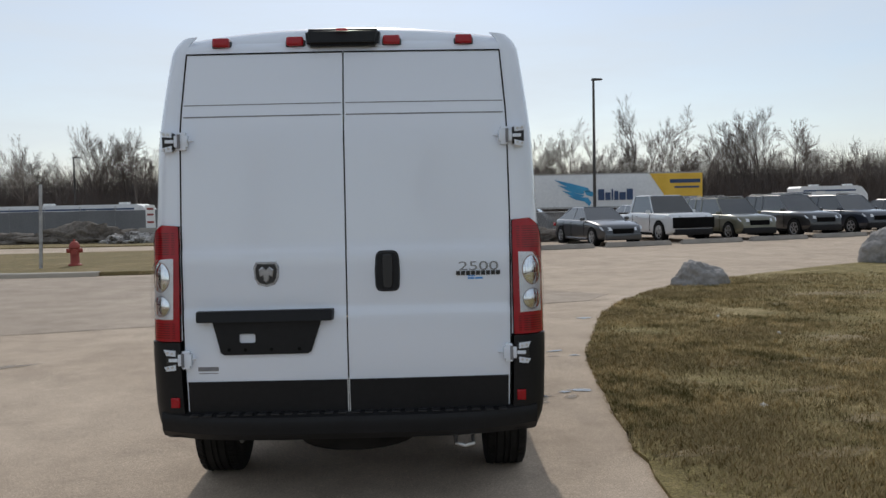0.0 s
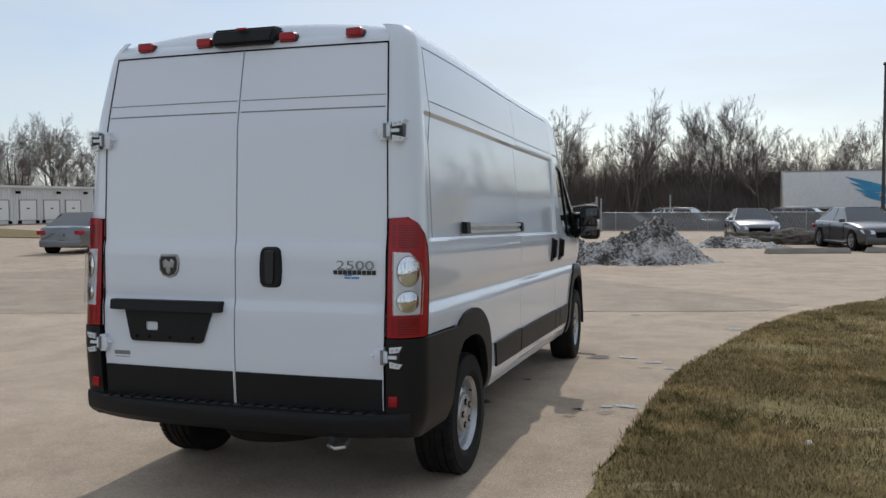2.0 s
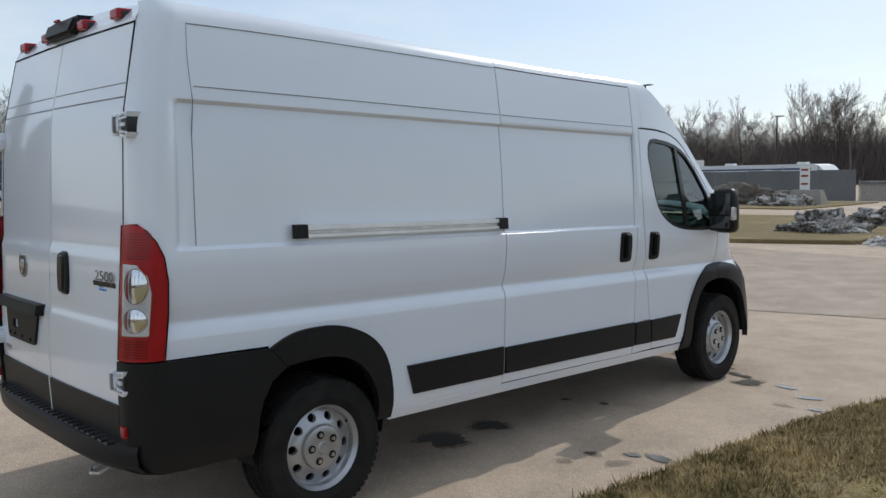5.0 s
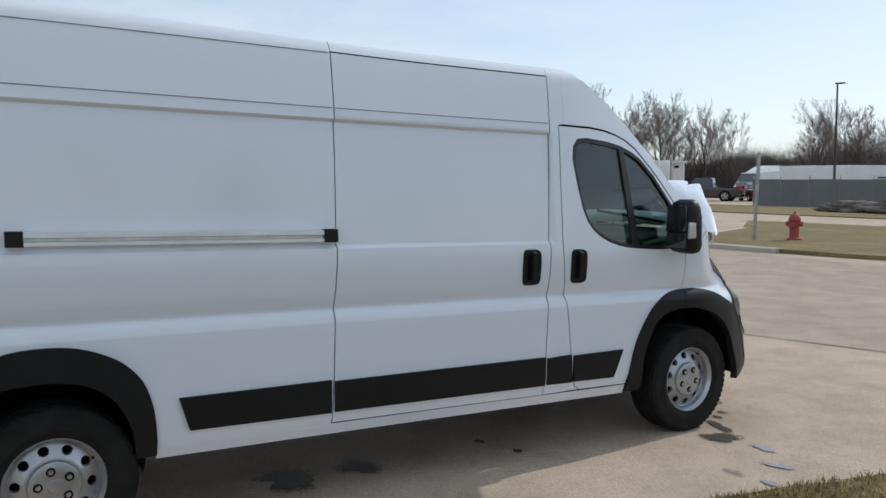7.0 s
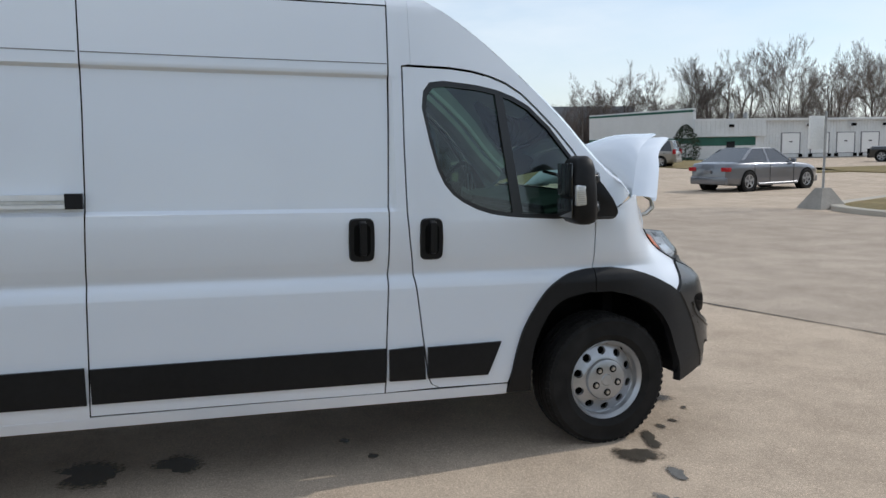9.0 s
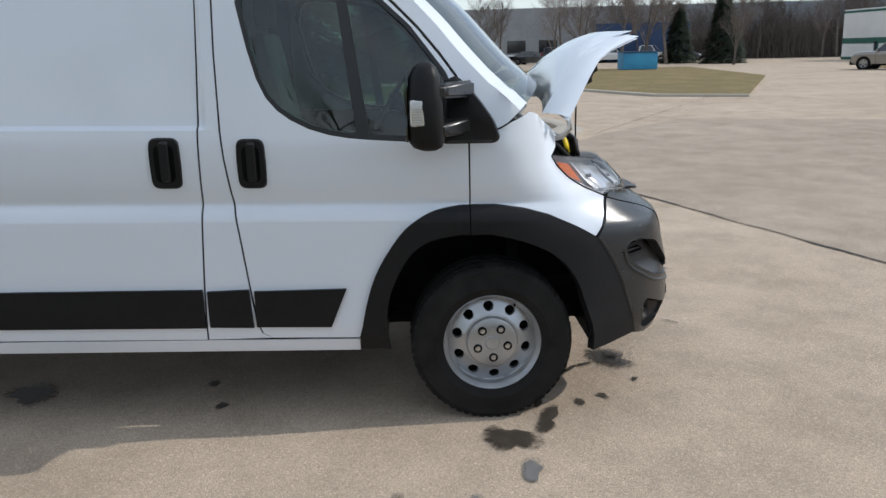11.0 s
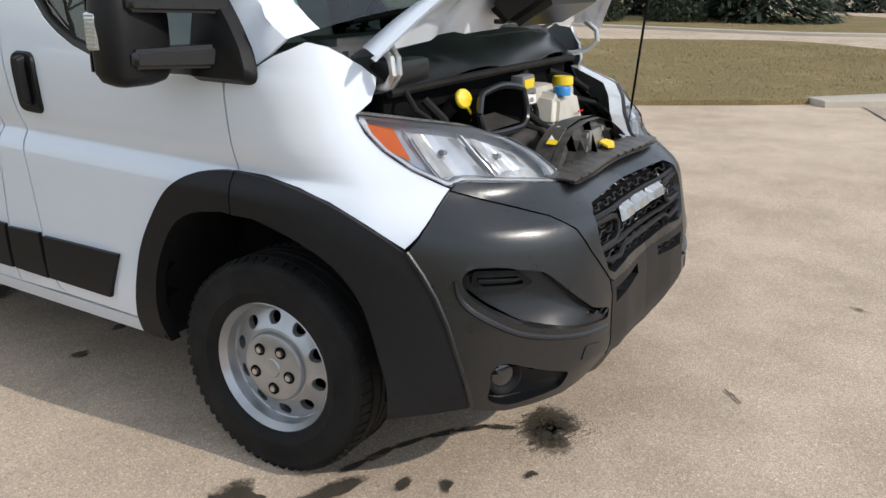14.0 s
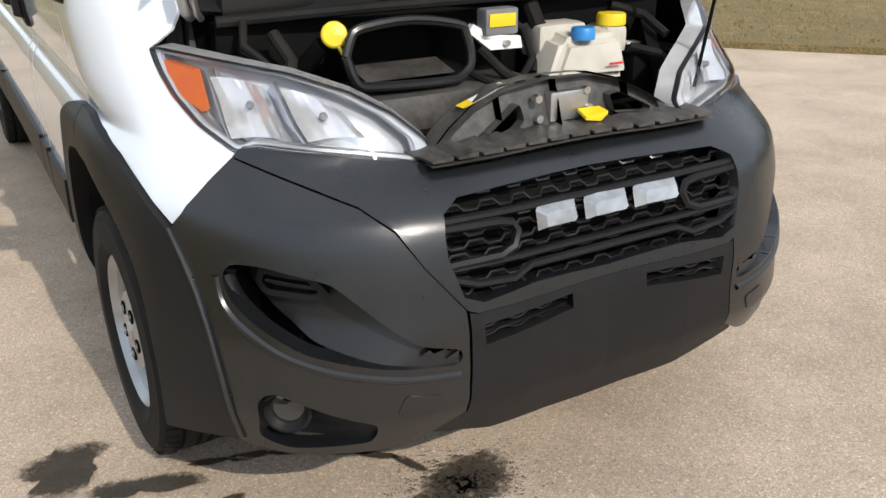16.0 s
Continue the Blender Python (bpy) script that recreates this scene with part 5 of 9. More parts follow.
for left in (False, True):
    s = -1 if left else 1
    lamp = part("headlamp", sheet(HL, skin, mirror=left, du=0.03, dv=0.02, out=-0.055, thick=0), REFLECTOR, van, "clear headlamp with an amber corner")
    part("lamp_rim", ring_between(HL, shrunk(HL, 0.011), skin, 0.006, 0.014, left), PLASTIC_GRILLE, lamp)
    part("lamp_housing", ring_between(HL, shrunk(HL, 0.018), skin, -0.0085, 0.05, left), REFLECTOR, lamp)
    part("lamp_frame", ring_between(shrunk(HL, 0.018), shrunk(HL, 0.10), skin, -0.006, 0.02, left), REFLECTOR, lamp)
    part("lamp_bezel", ring_between(shrunk(HL, 0.10), shrunk(HL, 0.125), skin, -0.010, 0.02, left), RIM_SILVER, lamp)
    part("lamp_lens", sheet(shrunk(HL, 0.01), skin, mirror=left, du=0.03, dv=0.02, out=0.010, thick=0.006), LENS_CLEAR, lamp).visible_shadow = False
    part("turn_signal", sheet([(4.518, 1.225), (4.657, 1.205), (4.674, 1.123), (4.600, 1.150), (4.560, 1.179)], skin, mirror=left, du=0.03, dv=0.02, out=-0.006, thick=0.03), LENS_AMBER, lamp, "amber turn signal")
    for ua, ub in ((4.715, 4.868), (4.905, 5.035)):
        def cup(k, q):
            u = ua + (ub - ua) * k + 0.03 * (1 - q)
            z = 1.075 + q * (0.118 - 0.10 * (u - 4.72) - 0.32 * max(0.0, u - 4.93))
            x, y, zz = skin(u, z, -0.052 + 0.030 * (2 * k - 1) ** 2 + 0.010 * (2 * q - 1) ** 2 + 0.0006 * math.cos(k * 26))
            return (s * x, y, zz)
        c = part("lamp_cup", grid(cup, steps(0.0, 1.0, 0.03), steps(0.0, 1.0, 0.1)), REFLECTOR, lamp)
        e = Vector(cup(0.5, 0.55))
        part("bulb", rod(e, e + Vector((s * 0.008, 0.020, 0.004)), 0.010, 0.007, 12), GREY_PLASTIC, c)
    for u0 in (4.700, 4.885):
        part("lamp_divider", sheet([(u0, 1.205 - (u0 - 4.70) * 0.1), (u0 + 0.005, 1.205 - (u0 - 4.70) * 0.1), (u0 + 0.04, 1.072), (u0 + 0.035, 1.072)], skin, mirror=left, du=0.03, dv=0.03, out=-0.015, thick=0.03), RIM_SILVER, lamp)

# ---- hood, propped open ----
hood = thing("hood", "", "")
hood.parent = van


FOLD = [(0, 0.790, 4.304, 1.379), (0.2, 0.715, 4.364, 1.456), (0.42, 0.606, 4.438, 1.540), (0.62, 0.504, 4.514, 1.612), (0.78, 0.413, 4.585, 1.657), (1, 0.290, 4.72, 1.708)]
FREE = [(0, 0.876, 4.417, 1.360), (0.2, 0.786, 4.482, 1.455), (0.42, 0.695, 4.543, 1.538), (0.62, 0.575, 4.611, 1.610), (0.78, 0.480, 4.690, 1.654), (1, 0.290, 4.865, 1.712)]
RIDGE = [(0, 0, 4.37, 1.42), (0.2, 0, 4.42, 1.545), (0.42, 0, 4.50, 1.645), (0.62, 0, 4.60, 1.708), (0.78, 0, 4.70, 1.742), (1, 0, 4.89, 1.745)]


def along(table, a):
    return [float(np.interp(a, [p[0] for p in table], [p[i] for p in table])) for i in (1, 2, 3)]


def hood_at(a, b, out=0.0):
    """The open hood: a from its hinge to its front edge, b across."""
    f, r = along(FOLD, a), along(RIDGE, a)
    c = 1 - min(1.0, abs(b)) ** 2.3
    return (b * f[0], f[1] + (r[1] - f[1]) * c - 0.6 * out, f[2] + (r[2] - f[2]) * c + 0.8 * out)


AS = steps(0, 1, 0.06)
part("hood_skin", grid(hood_at, AS, [math.sin(k * math.pi / 36) for k in range(-18, 19)], flip=True), PAINT_WHITE, hood)
part("hood_inner", grid(lambda a, b: hood_at(a, b, -0.024 - 0.014 * (abs(math.sin(b * 6)) > 0.5)), steps(0.02, 0.98, 0.06), steps(-0.96, 0.96, 0.06)), PAINT_WHITE, hood)
for s in (-1, 1):
    def wing_at(a, k, s=s, out=0.0):
        p, q = along(FOLD, a), along(FREE, a)
        bow = 0.014 * math.sin(math.pi * k)
        return (s * (p[0] + (q[0] - p[0]) * k + bow), p[1] + (q[1] - p[1]) * k + bow * 0.3 - out * 0.5, p[2] + (q[2] - p[2]) * k + bow * 0.5 - out)
    part("hood_wing", grid(wing_at, AS, steps(0, 1, 0.2), flip=s > 0), PAINT_WHITE, hood)
    part("wing_flange", grid(lambda a, k: wing_at(a, 1 - 0.22 * k, out=0.012 + 0.006 * (math.sin(a * 60) > 0) * k), AS, (0, 0.5, 1), flip=s < 0), PAINT_WHITE, hood)
    part("hood_hinge", tube([(s * 0.80, 4.37, 1.39), (s * 0.815, 4.42, 1.355), (s * 0.815, 4.43, 1.31), (s * 0.80, 4.40, 1.275), (s * 0.775, 4.34, 1.255), (s * 0.76, 4.29, 1.25)], 0.012, 8), STEEL, hood)
    part("hinge_arm", tube([(s * 0.775, 4.39, 1.395), (s * 0.79, 4.43, 1.355), (s * 0.79, 4.435, 1.31), (s * 0.775, 4.40, 1.27), (s * 0.75, 4.34, 1.25)], 0.009, 8), STEEL, hood)
bx = bmesh.new()
hull([(-0.28, 4.42, 1.50), (0.30, 4.42, 1.50), (0.28, 4.66, 1.66), (-0.28, 4.66, 1.66)], [(-0.20, 4.50, 1.40), (0.24, 4.50, 1.40), (0.25, 4.68, 1.51), (-0.22, 4.68, 1.51)], bx)
bmesh.ops.bevel(bx, geom=list(bx.edges), offset=0.035, segments=3, affect="EDGES")
duct = part("hood_duct", bx, PLASTIC_GRILLE, hood, "black air duct under the hood")
for i in range(9):
    x = -0.2 + i * 0.05
    part("duct_tooth", box(x, x + 0.02, 4.44, 4.48, 1.425, 1.44, 0.003, 1), PLASTIC_GRILLE, duct)
part("prop_rod", rod((-0.505, 4.70, 1.01), (-0.60, 4.72, 1.62), 0.005, n=8), BLACK_DEEP, van, "thin black prop rod")

# ---- engine bay ----
bay = thing("engine_bay", "", "", pose(0, 0.04, 0))
bay.parent = van
# bay walls and floor in near-black: the bay's shade is in their colour
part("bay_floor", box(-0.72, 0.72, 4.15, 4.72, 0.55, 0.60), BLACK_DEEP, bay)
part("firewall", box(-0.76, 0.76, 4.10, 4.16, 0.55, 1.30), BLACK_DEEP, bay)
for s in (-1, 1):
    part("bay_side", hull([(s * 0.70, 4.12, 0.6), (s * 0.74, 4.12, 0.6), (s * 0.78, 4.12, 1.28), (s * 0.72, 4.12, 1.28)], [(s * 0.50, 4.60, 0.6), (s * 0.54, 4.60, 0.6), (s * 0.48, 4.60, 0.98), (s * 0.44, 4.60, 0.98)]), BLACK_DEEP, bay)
cw = grid(lambda x, k: (x, 4.04 + 0.24 * k + 0.06 * (1 - (x / 0.8) ** 2), 1.40 - 0.10 * k - 0.04 * k * k + 0.015 * math.sin(x * 9) * k), steps(-0.80, 0.80, 0.05), steps(0, 1, 0.2))
part("cowl", cw, PLASTIC_GRILLE, bay, "black plastic cowl below the windscreen")
part("cowl_seal", tube([(x, 4.30 + 0.06 * (1 - (x / 0.8) ** 2), 1.235 + 0.02 * (1 - (x / 0.8) ** 2)) for x in steps(-0.72, 0.72, 0.08)], 0.014, 8), RUBBER, bay)
part("wiper_arm", tube([(0.62, 4.10, 1.44), (0.25, 4.13, 1.47), (-0.15, 4.14, 1.50)], 0.012, 6), BLACK_DEEP, bay)
part("cowl_box", box(0.46, 0.70, 4.22, 4.30, 1.23, 1.33, 0.02), PLASTIC_GRILLE, bay)
# near-black here too, as shade below the cowl
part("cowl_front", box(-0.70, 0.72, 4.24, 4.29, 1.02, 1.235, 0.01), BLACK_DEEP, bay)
# air intake
ring_o = [(0.47, 1.16), (0.45, 1.205), (0.42, 1.222), (0.29, 1.232), (0.16, 1.212), (0.135, 1.19), (0.125, 1.12), (0.15, 1.09), (0.20, 1.078), (0.40, 1.085), (0.45, 1.10)]
ring_o = smooth_line([*ring_o, ring_o[0]], 3)[:-1]
tb = tube([(x, 4.50 + (z - 1.08) * -0.15, z) for x, z in ring_o + ring_o[:1]], 0.012, 8)
intake = part("air_intake", tb, PLASTIC_GRILLE, bay, "black open air intake")
cx0, cz0 = 0.295, 1.15
db = bmesh.new()
ra = [db.verts.new((x, 4.495, z)) for x, z in ring_o]
rb = [db.verts.new((cx0 + (x - cx0) * 0.85, 4.34, cz0 + (z - cz0) * 0.7)) for x, z in ring_o]
for k in range(len(ra)):
    db.faces.new((ra[k], rb[k], rb[(k + 1) % len(ra)], ra[(k + 1) % len(ra)]))
db.faces.new(rb)
# duct's inner shade put in as near-black colour
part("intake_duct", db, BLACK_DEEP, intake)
part("intake_floor", grid(lambda x, k: (x, 4.49 - 0.10 * k, 1.095 + 0.025 * k), steps(0.17, 0.42, 0.05), steps(0, 1, 0.5)), DUST_METAL, intake)
# yellow filler cap
yc = lathe([(0.0, 0.012), (0.028, 0.008), (0.032, 0.003), (0.032, -0.005), (0.0, -0.007)], 24, m=pose(0.472, 4.43, 1.205, 0, 0, 70) @ Matrix.Rotation(-0.3, 4, "Y"))
cap = part("filler_cap", yc, YELLOW_PLASTIC, bay, "bright yellow filler cap")
part("cap_strap", tube([(0.468, 4.44, 1.18), (0.455, 4.455, 1.150), (0.452, 4.45, 1.135)], 0.005, 6), YELLOW_PLASTIC, cap)
part("filler_neck", rod((0.49, 4.40, 1.18), (0.56, 4.30, 1.06), 0.022, n=12), BLACK_DEEP, bay)
# fuse block with a yellow label on its bracket
br = part("relay_bracket", hull([(0.075, 4.40, 1.175), (0.03, 4.44, 1.13), (-0.072, 4.44, 1.128), (-0.065, 4.44, 1.16), (0.02, 4.43, 1.168), (0.06, 4.40, 1.195)], [(0.075, 4.38, 1.175), (0.03, 4.42, 1.13), (-0.072, 4.42, 1.128), (-0.065, 4.42, 1.16), (0.02, 4.41, 1.168), (0.06, 4.38, 1.195)]), PAPER_WHITE, bay)
part("relay_box", box(-0.062, 0.042, 4.385, 4.435, 1.165, 1.235, 0.008), GREY_PLASTIC, bay)
part("warning_label", box(-0.050, 0.033, 4.436, 4.439, 1.188, 1.222, 0.001), YELLOW_PLASTIC, bay)
part("bracket_bolt", rod((-0.02, 4.441, 1.145), (-0.02, 4.449, 1.145), 0.009, n=6), STEEL, br)
# coolant tank
tk = bmesh.new()
hull([(-0.13, 4.36, 1.03), (-0.41, 4.36, 1.03), (-0.42, 4.50, 1.02), (-0.13, 4.50, 1.03)], [(-0.19, 4.37, 1.158), (-0.40, 4.37, 1.16), (-0.395, 4.475, 1.145), (-0.195, 4.475, 1.140)], tk)
bmesh.ops.bevel(tk, geom=list(tk.edges), offset=0.022, segments=3, affect="EDGES")
tank = part("coolant_tank", tk, TANK_PLASTIC, bay, "milky plastic coolant tank")
box(-0.33, -0.16, 4.30, 4.40, 1.08, 1.175, 0.02, 2, bm=(tk2 := bmesh.new()))
part("tank_back", tk2, TANK_PLASTIC, tank)
part("tank_cap", lathe([(0.0, 0.02), (0.030, 0.018), (0.034, 0.012), (0.034, -0.014), (0.026, -0.016)], 20, m=pose(-0.262, 4.462, 1.152, 0, -90, 0)), BLUE_PLASTIC, tank, "blue screw cap")
part("brake_cap", lathe([(0.0, 0.022), (0.040, 0.020), (0.043, 0.012), (0.043, -0.012), (0.034, -0.016)], 20, m=pose(-0.415, 4.40, 1.172, 0, -90, 0)), YELLOW_PLASTIC, tank, "yellow screw cap")
part("brake_reservoir", box(-0.45, -0.37, 4.33, 4.44, 1.08, 1.16, 0.02), TANK_PLASTIC, tank)
part("tank_tag", box(-0.375, -0.325, 4.508, 4.511, 1.066, 1.072), RED_PLASTIC, tank)
part("red_terminal", rod((-0.53, 4.38, 1.075), (-0.535, 4.42, 1.055), 0.022, 0.018, 12), RED_PLASTIC, bay)
# hoses and cables
for pts, r in ((((-0.17, 4.33, 1.23), (-0.185, 4.36, 1.16), (-0.20, 4.36, 1.10), (-0.14, 4.40, 1.04)), 0.024), (((0.05, 4.42, 1.13), (0.02, 4.48, 1.08), (-0.08, 4.55, 1.0), (-0.12, 4.58, 0.9)), 0.014), (((0.60, 4.36, 1.21), (0.58, 4.42, 1.15), (0.62, 4.48, 1.08)), 0.016), (((-0.45, 4.45, 1.10), (-0.52, 4.50, 1.08), (-0.56, 4.55, 1.02)), 0.012), (((0.66, 4.33, 1.24), (0.68, 4.38, 1.19), (0.64, 4.42, 1.15), (0.67, 4.44, 1.10)), 0.010),
               (((-0.05, 4.36, 1.22), (-0.10, 4.40, 1.17), (-0.12, 4.42, 1.09), (-0.05, 4.46, 1.04)), 0.011), (((-0.50, 4.30, 1.20), (-0.58, 4.36, 1.17), (-0.60, 4.44, 1.12)), 0.014), (((0.10, 4.45, 1.08), (0.06, 4.52, 1.05), (0.10, 4.58, 1.0)), 0.012)):
    part("hose", tube(pts, r, 8), RUBBER, bay)
part("engine_cover", box(-0.10, 0.55, 4.20, 4.52, 0.92, 1.06, 0.04), DUST_METAL, bay)
part("battery_box", box(-0.70, -0.46, 4.20, 4.46, 0.85, 1.08, 0.02), BLACK_DEEP, bay)
part("white_tag", box(-0.60, -0.53, 4.30, 4.34, 1.083, 1.087), PAPER_WHITE, bay)
part("radiator", box(-0.55, 0.55, 4.56, 4.60, 0.62, 0.98), BLACK_DEEP, bay)
# slam panel: an arched beam with two openings
bm = bmesh.new()
beam = [(0.345, 0.962), (0.30, 1.0), (0.23, 1.045), (0.145, 1.078), (0.02, 1.092), (-0.12, 1.088), (-0.22, 1.062), (-0.30, 1.025), (-0.37, 0.985), (-0.43, 0.965), (-0.43, 0.95), (0.345, 0.945)]
holes = [round_poly([(0.235, 0.972), (0.115, 1.045), (0.108, 1.005), (0.135, 0.985), (0.215, 0.966)], 0.008, 2), round_poly([(-0.165, 1.036), (-0.205, 1.038), (-0.305, 0.99), (-0.300, 0.978), (-0.175, 0.99)], 0.008, 2)]
for half, h, at in (([p for p in cut(beam, 0, 0.0, True)], holes[0], 0.17), ([p for p in cut(beam, 0, 0.0, False)], holes[1], -0.23)):
    for piece in pierced(half, [h], at):
        sheet(piece, lambda x, z, o: (x, 4.70 - (z - 0.95) * 0.35 - 0.15 * x * x - o, z), du=0.05, dv=0.05, out=0.0, thick=0.03, bm=bm)
slam = part("slam_panel", bm, DUST_METAL, bay, "dusty black front cross panel", sharp=30)
part("slam_top", grid(lambda i, k: (lambda p: (p[0], 4.70 - (p[1] - 0.95) * 0.35 - 0.15 * p[0] ** 2 - 0.07 * k, p[1] + 0.006 - 0.01 * k))((float(np.interp(i, range(10), [b[0] for b in beam[:10]])), float(np.interp(i, range(10), [b[1] for b in beam[:10]])))), steps(0, 9, 0.25), steps(0, 1, 0.34)), DUST_METAL, slam)
part("latch", box(-0.10, 0.02, 4.665, 4.695, 0.985, 1.06, 0.008), STEEL, slam)
for x, z in ((0.06, 1.05), (0.055, 1.0), (-0.09, 1.055), (-0.10, 1.01)):
    part("latch_bolt", rod((x, 4.68, z), (x, 4.70, z), 0.011, n=6), STEEL, slam)
part("hood_release", hull([(-0.06, 4.70, 1.005), (-0.13, 4.70, 1.003), (-0.135, 4.73, 0.995), (-0.10, 4.745, 0.985), (-0.06, 4.735, 0.99)], [(-0.06, 4.70, 1.013), (-0.13, 4.70, 1.011), (-0.135, 4.73, 1.003), (-0.10, 4.745, 0.993), (-0.06, 4.735, 0.998)]), YELLOW_PLASTIC, slam, "yellow hood release tab")
lb = grid(lambda a, k: (0.245 - 0.13 * a, 4.70 - (0.075 + 0.05 * a + 0.02 * k) * 0.35 - 0.012 - 0.03 * k, 1.040 + 0.037 * a + 0.006), steps(0, 1, 0.25), steps(0, 1, 0.5))
part("radiator_label", lb, PAPER_WHITE, slam, "white and orange service label")
part("label_stripe", grid(lambda a, k: (0.255 - 0.035 * a, 4.702 - (0.073 + 0.012 * a + 0.02 * k) * 0.35 - 0.013 - 0.03 * k, 1.037 + 0.009 * a + 0.008), steps(0, 1, 0.5), steps(0, 1, 0.5)), YELLOW_PLASTIC, slam)
# ribbed strip behind the lip
rs = bmesh.new()
for i in range(13):
    x = 0.39 - i * 0.80 / 12
    y0 = across(x, 1.02, 0)[1]
    hull([(x - 0.026, y0 + 0.010, 0.968), (x + 0.026, y0 + 0.010, 0.968), (x + 0.028, y0 + 0.010, 0.974), (x - 0.026, y0 + 0.010, 0.979)], [(x - 0.008, y0 - 0.085, 0.972), (x + 0.046, y0 - 0.085, 0.972), (x + 0.048, y0 - 0.085, 0.979), (x - 0.008, y0 - 0.085, 0.988)], rs)
part("rib", rs, DUST_METAL, slam)
part("rib_base", grid(lambda x, k: (x, across(x, 1.02, 0)[1] + 0.02 - 0.12 * k, 0.962 + 0.004 * k), steps(-0.44, 0.42, 0.06), steps(0, 1, 0.5), flip=True), DUST_METAL, slam)

# ---- ground ----
def concrete_material(name, tone):
    m, n, l, b = shader(name, (0.33, 0.30, 0.26), 0.88, spec=0.15)
    tc = n.new("ShaderNodeTexCoord")

    def tex(scale, detail=6.0, rough=0.6):
        t = n.new("ShaderNodeTexNoise")
        t.inputs["Scale"].default_value, t.inputs["Detail"].default_value, t.inputs["Roughness"].default_value = scale, detail, rough
        l.new(tc.outputs["Object"], t.inputs["Vector"])
        return t

    def ramp(src, p0, c0, p1, c1):
        r = n.new("ShaderNodeValToRGB")
        r.color_ramp.elements[0].position, r.color_ramp.elements[0].color = p0, (*c0, 1)
        r.color_ramp.elements[1].position, r.color_ramp.elements[1].color = p1, (*c1, 1)
        l.new(src, r.inputs[0])
        return r.outputs[0]

    def mixc(kind, fac, a, c):
        x = n.new("ShaderNodeMix")
        x.data_type, x.blend_type = "RGBA", kind
        if isinstance(fac, float):
            x.inputs["Factor"].default_value = fac
        else:
            l.new(fac, x.inputs["Factor"])
        l.new(a, x.inputs[6])
        l.new(c, x.inputs[7])
        return x.outputs[2]

    broad = ramp(tex(0.35, 7).outputs["Fac"], 0.30, tone[0], 0.70, tone[1])
    blotch = ramp(tex(1.7, 8, 0.65).outputs["Fac"], 0.35, (0.82, 0.81, 0.80), 0.62, (1.04, 1.035, 1.03))
    # exposed stones
    vo = n.new("ShaderNodeTexVoronoi")
    vo.inputs["Scale"].default_value = 230.0
    l.new(tc.outputs["Object"], vo.inputs["Vector"])
    stones = n.new("ShaderNodeSeparateColor")
    l.new(vo.outputs["Color"], stones.inputs[0])
    grit = ramp(stones.outputs[0], 0.0, (0.74, 0.73, 0.71), 1.0, (1.28, 1.26, 1.24))
    fine = ramp(tex(420.0, 3).outputs["Fac"], 0.3, (0.82, 0.82, 0.82), 0.7, (1.16, 1.16, 1.16))
    c = mixc("MULTIPLY", 1.0, broad, blotch)
    c = mixc("MULTIPLY", 0.85, c, grit)
    c = mixc("MULTIPLY", 0.8, c, fine)
    # scattered pale pebbles and dark pits
    peb = n.new("ShaderNodeTexVoronoi")
    peb.inputs["Scale"].default_value = 170.0
    l.new(tc.outputs["Object"], peb.inputs["Vector"])
    pick = n.new("ShaderNodeSeparateColor")
    l.new(peb.outputs["Color"], pick.inputs[0])
    pale = n.new("ShaderNodeValToRGB")
    for e, (p, v) in zip([pale.color_ramp.elements[0], pale.color_ramp.elements[1], pale.color_ramp.elements.new(0.08), pale.color_ramp.elements.new(0.88), pale.color_ramp.elements.new(0.92)], ((0.0, 0.72), (1.0, 1.75), (0.08, 1.0), (0.88, 1.0), (0.93, 1.45))):
        e.color = (v, v, v, 1)
    l.new(pick.outputs[1], pale.inputs[0])
    c = mixc("MULTIPLY", 1.0, c, pale.outputs[0])
    l.new(c, b.inputs["Base Color"])
    bp = n.new("ShaderNodeBump")
    bp.inputs["Strength"].default_value, bp.inputs["Distance"].default_value = 0.9, 0.004
    l.new(tex(110.0, 4).outputs["Fac"], bp.inputs["Height"])
    l.new(bp.outputs[0], b.inputs["Normal"])
    return m


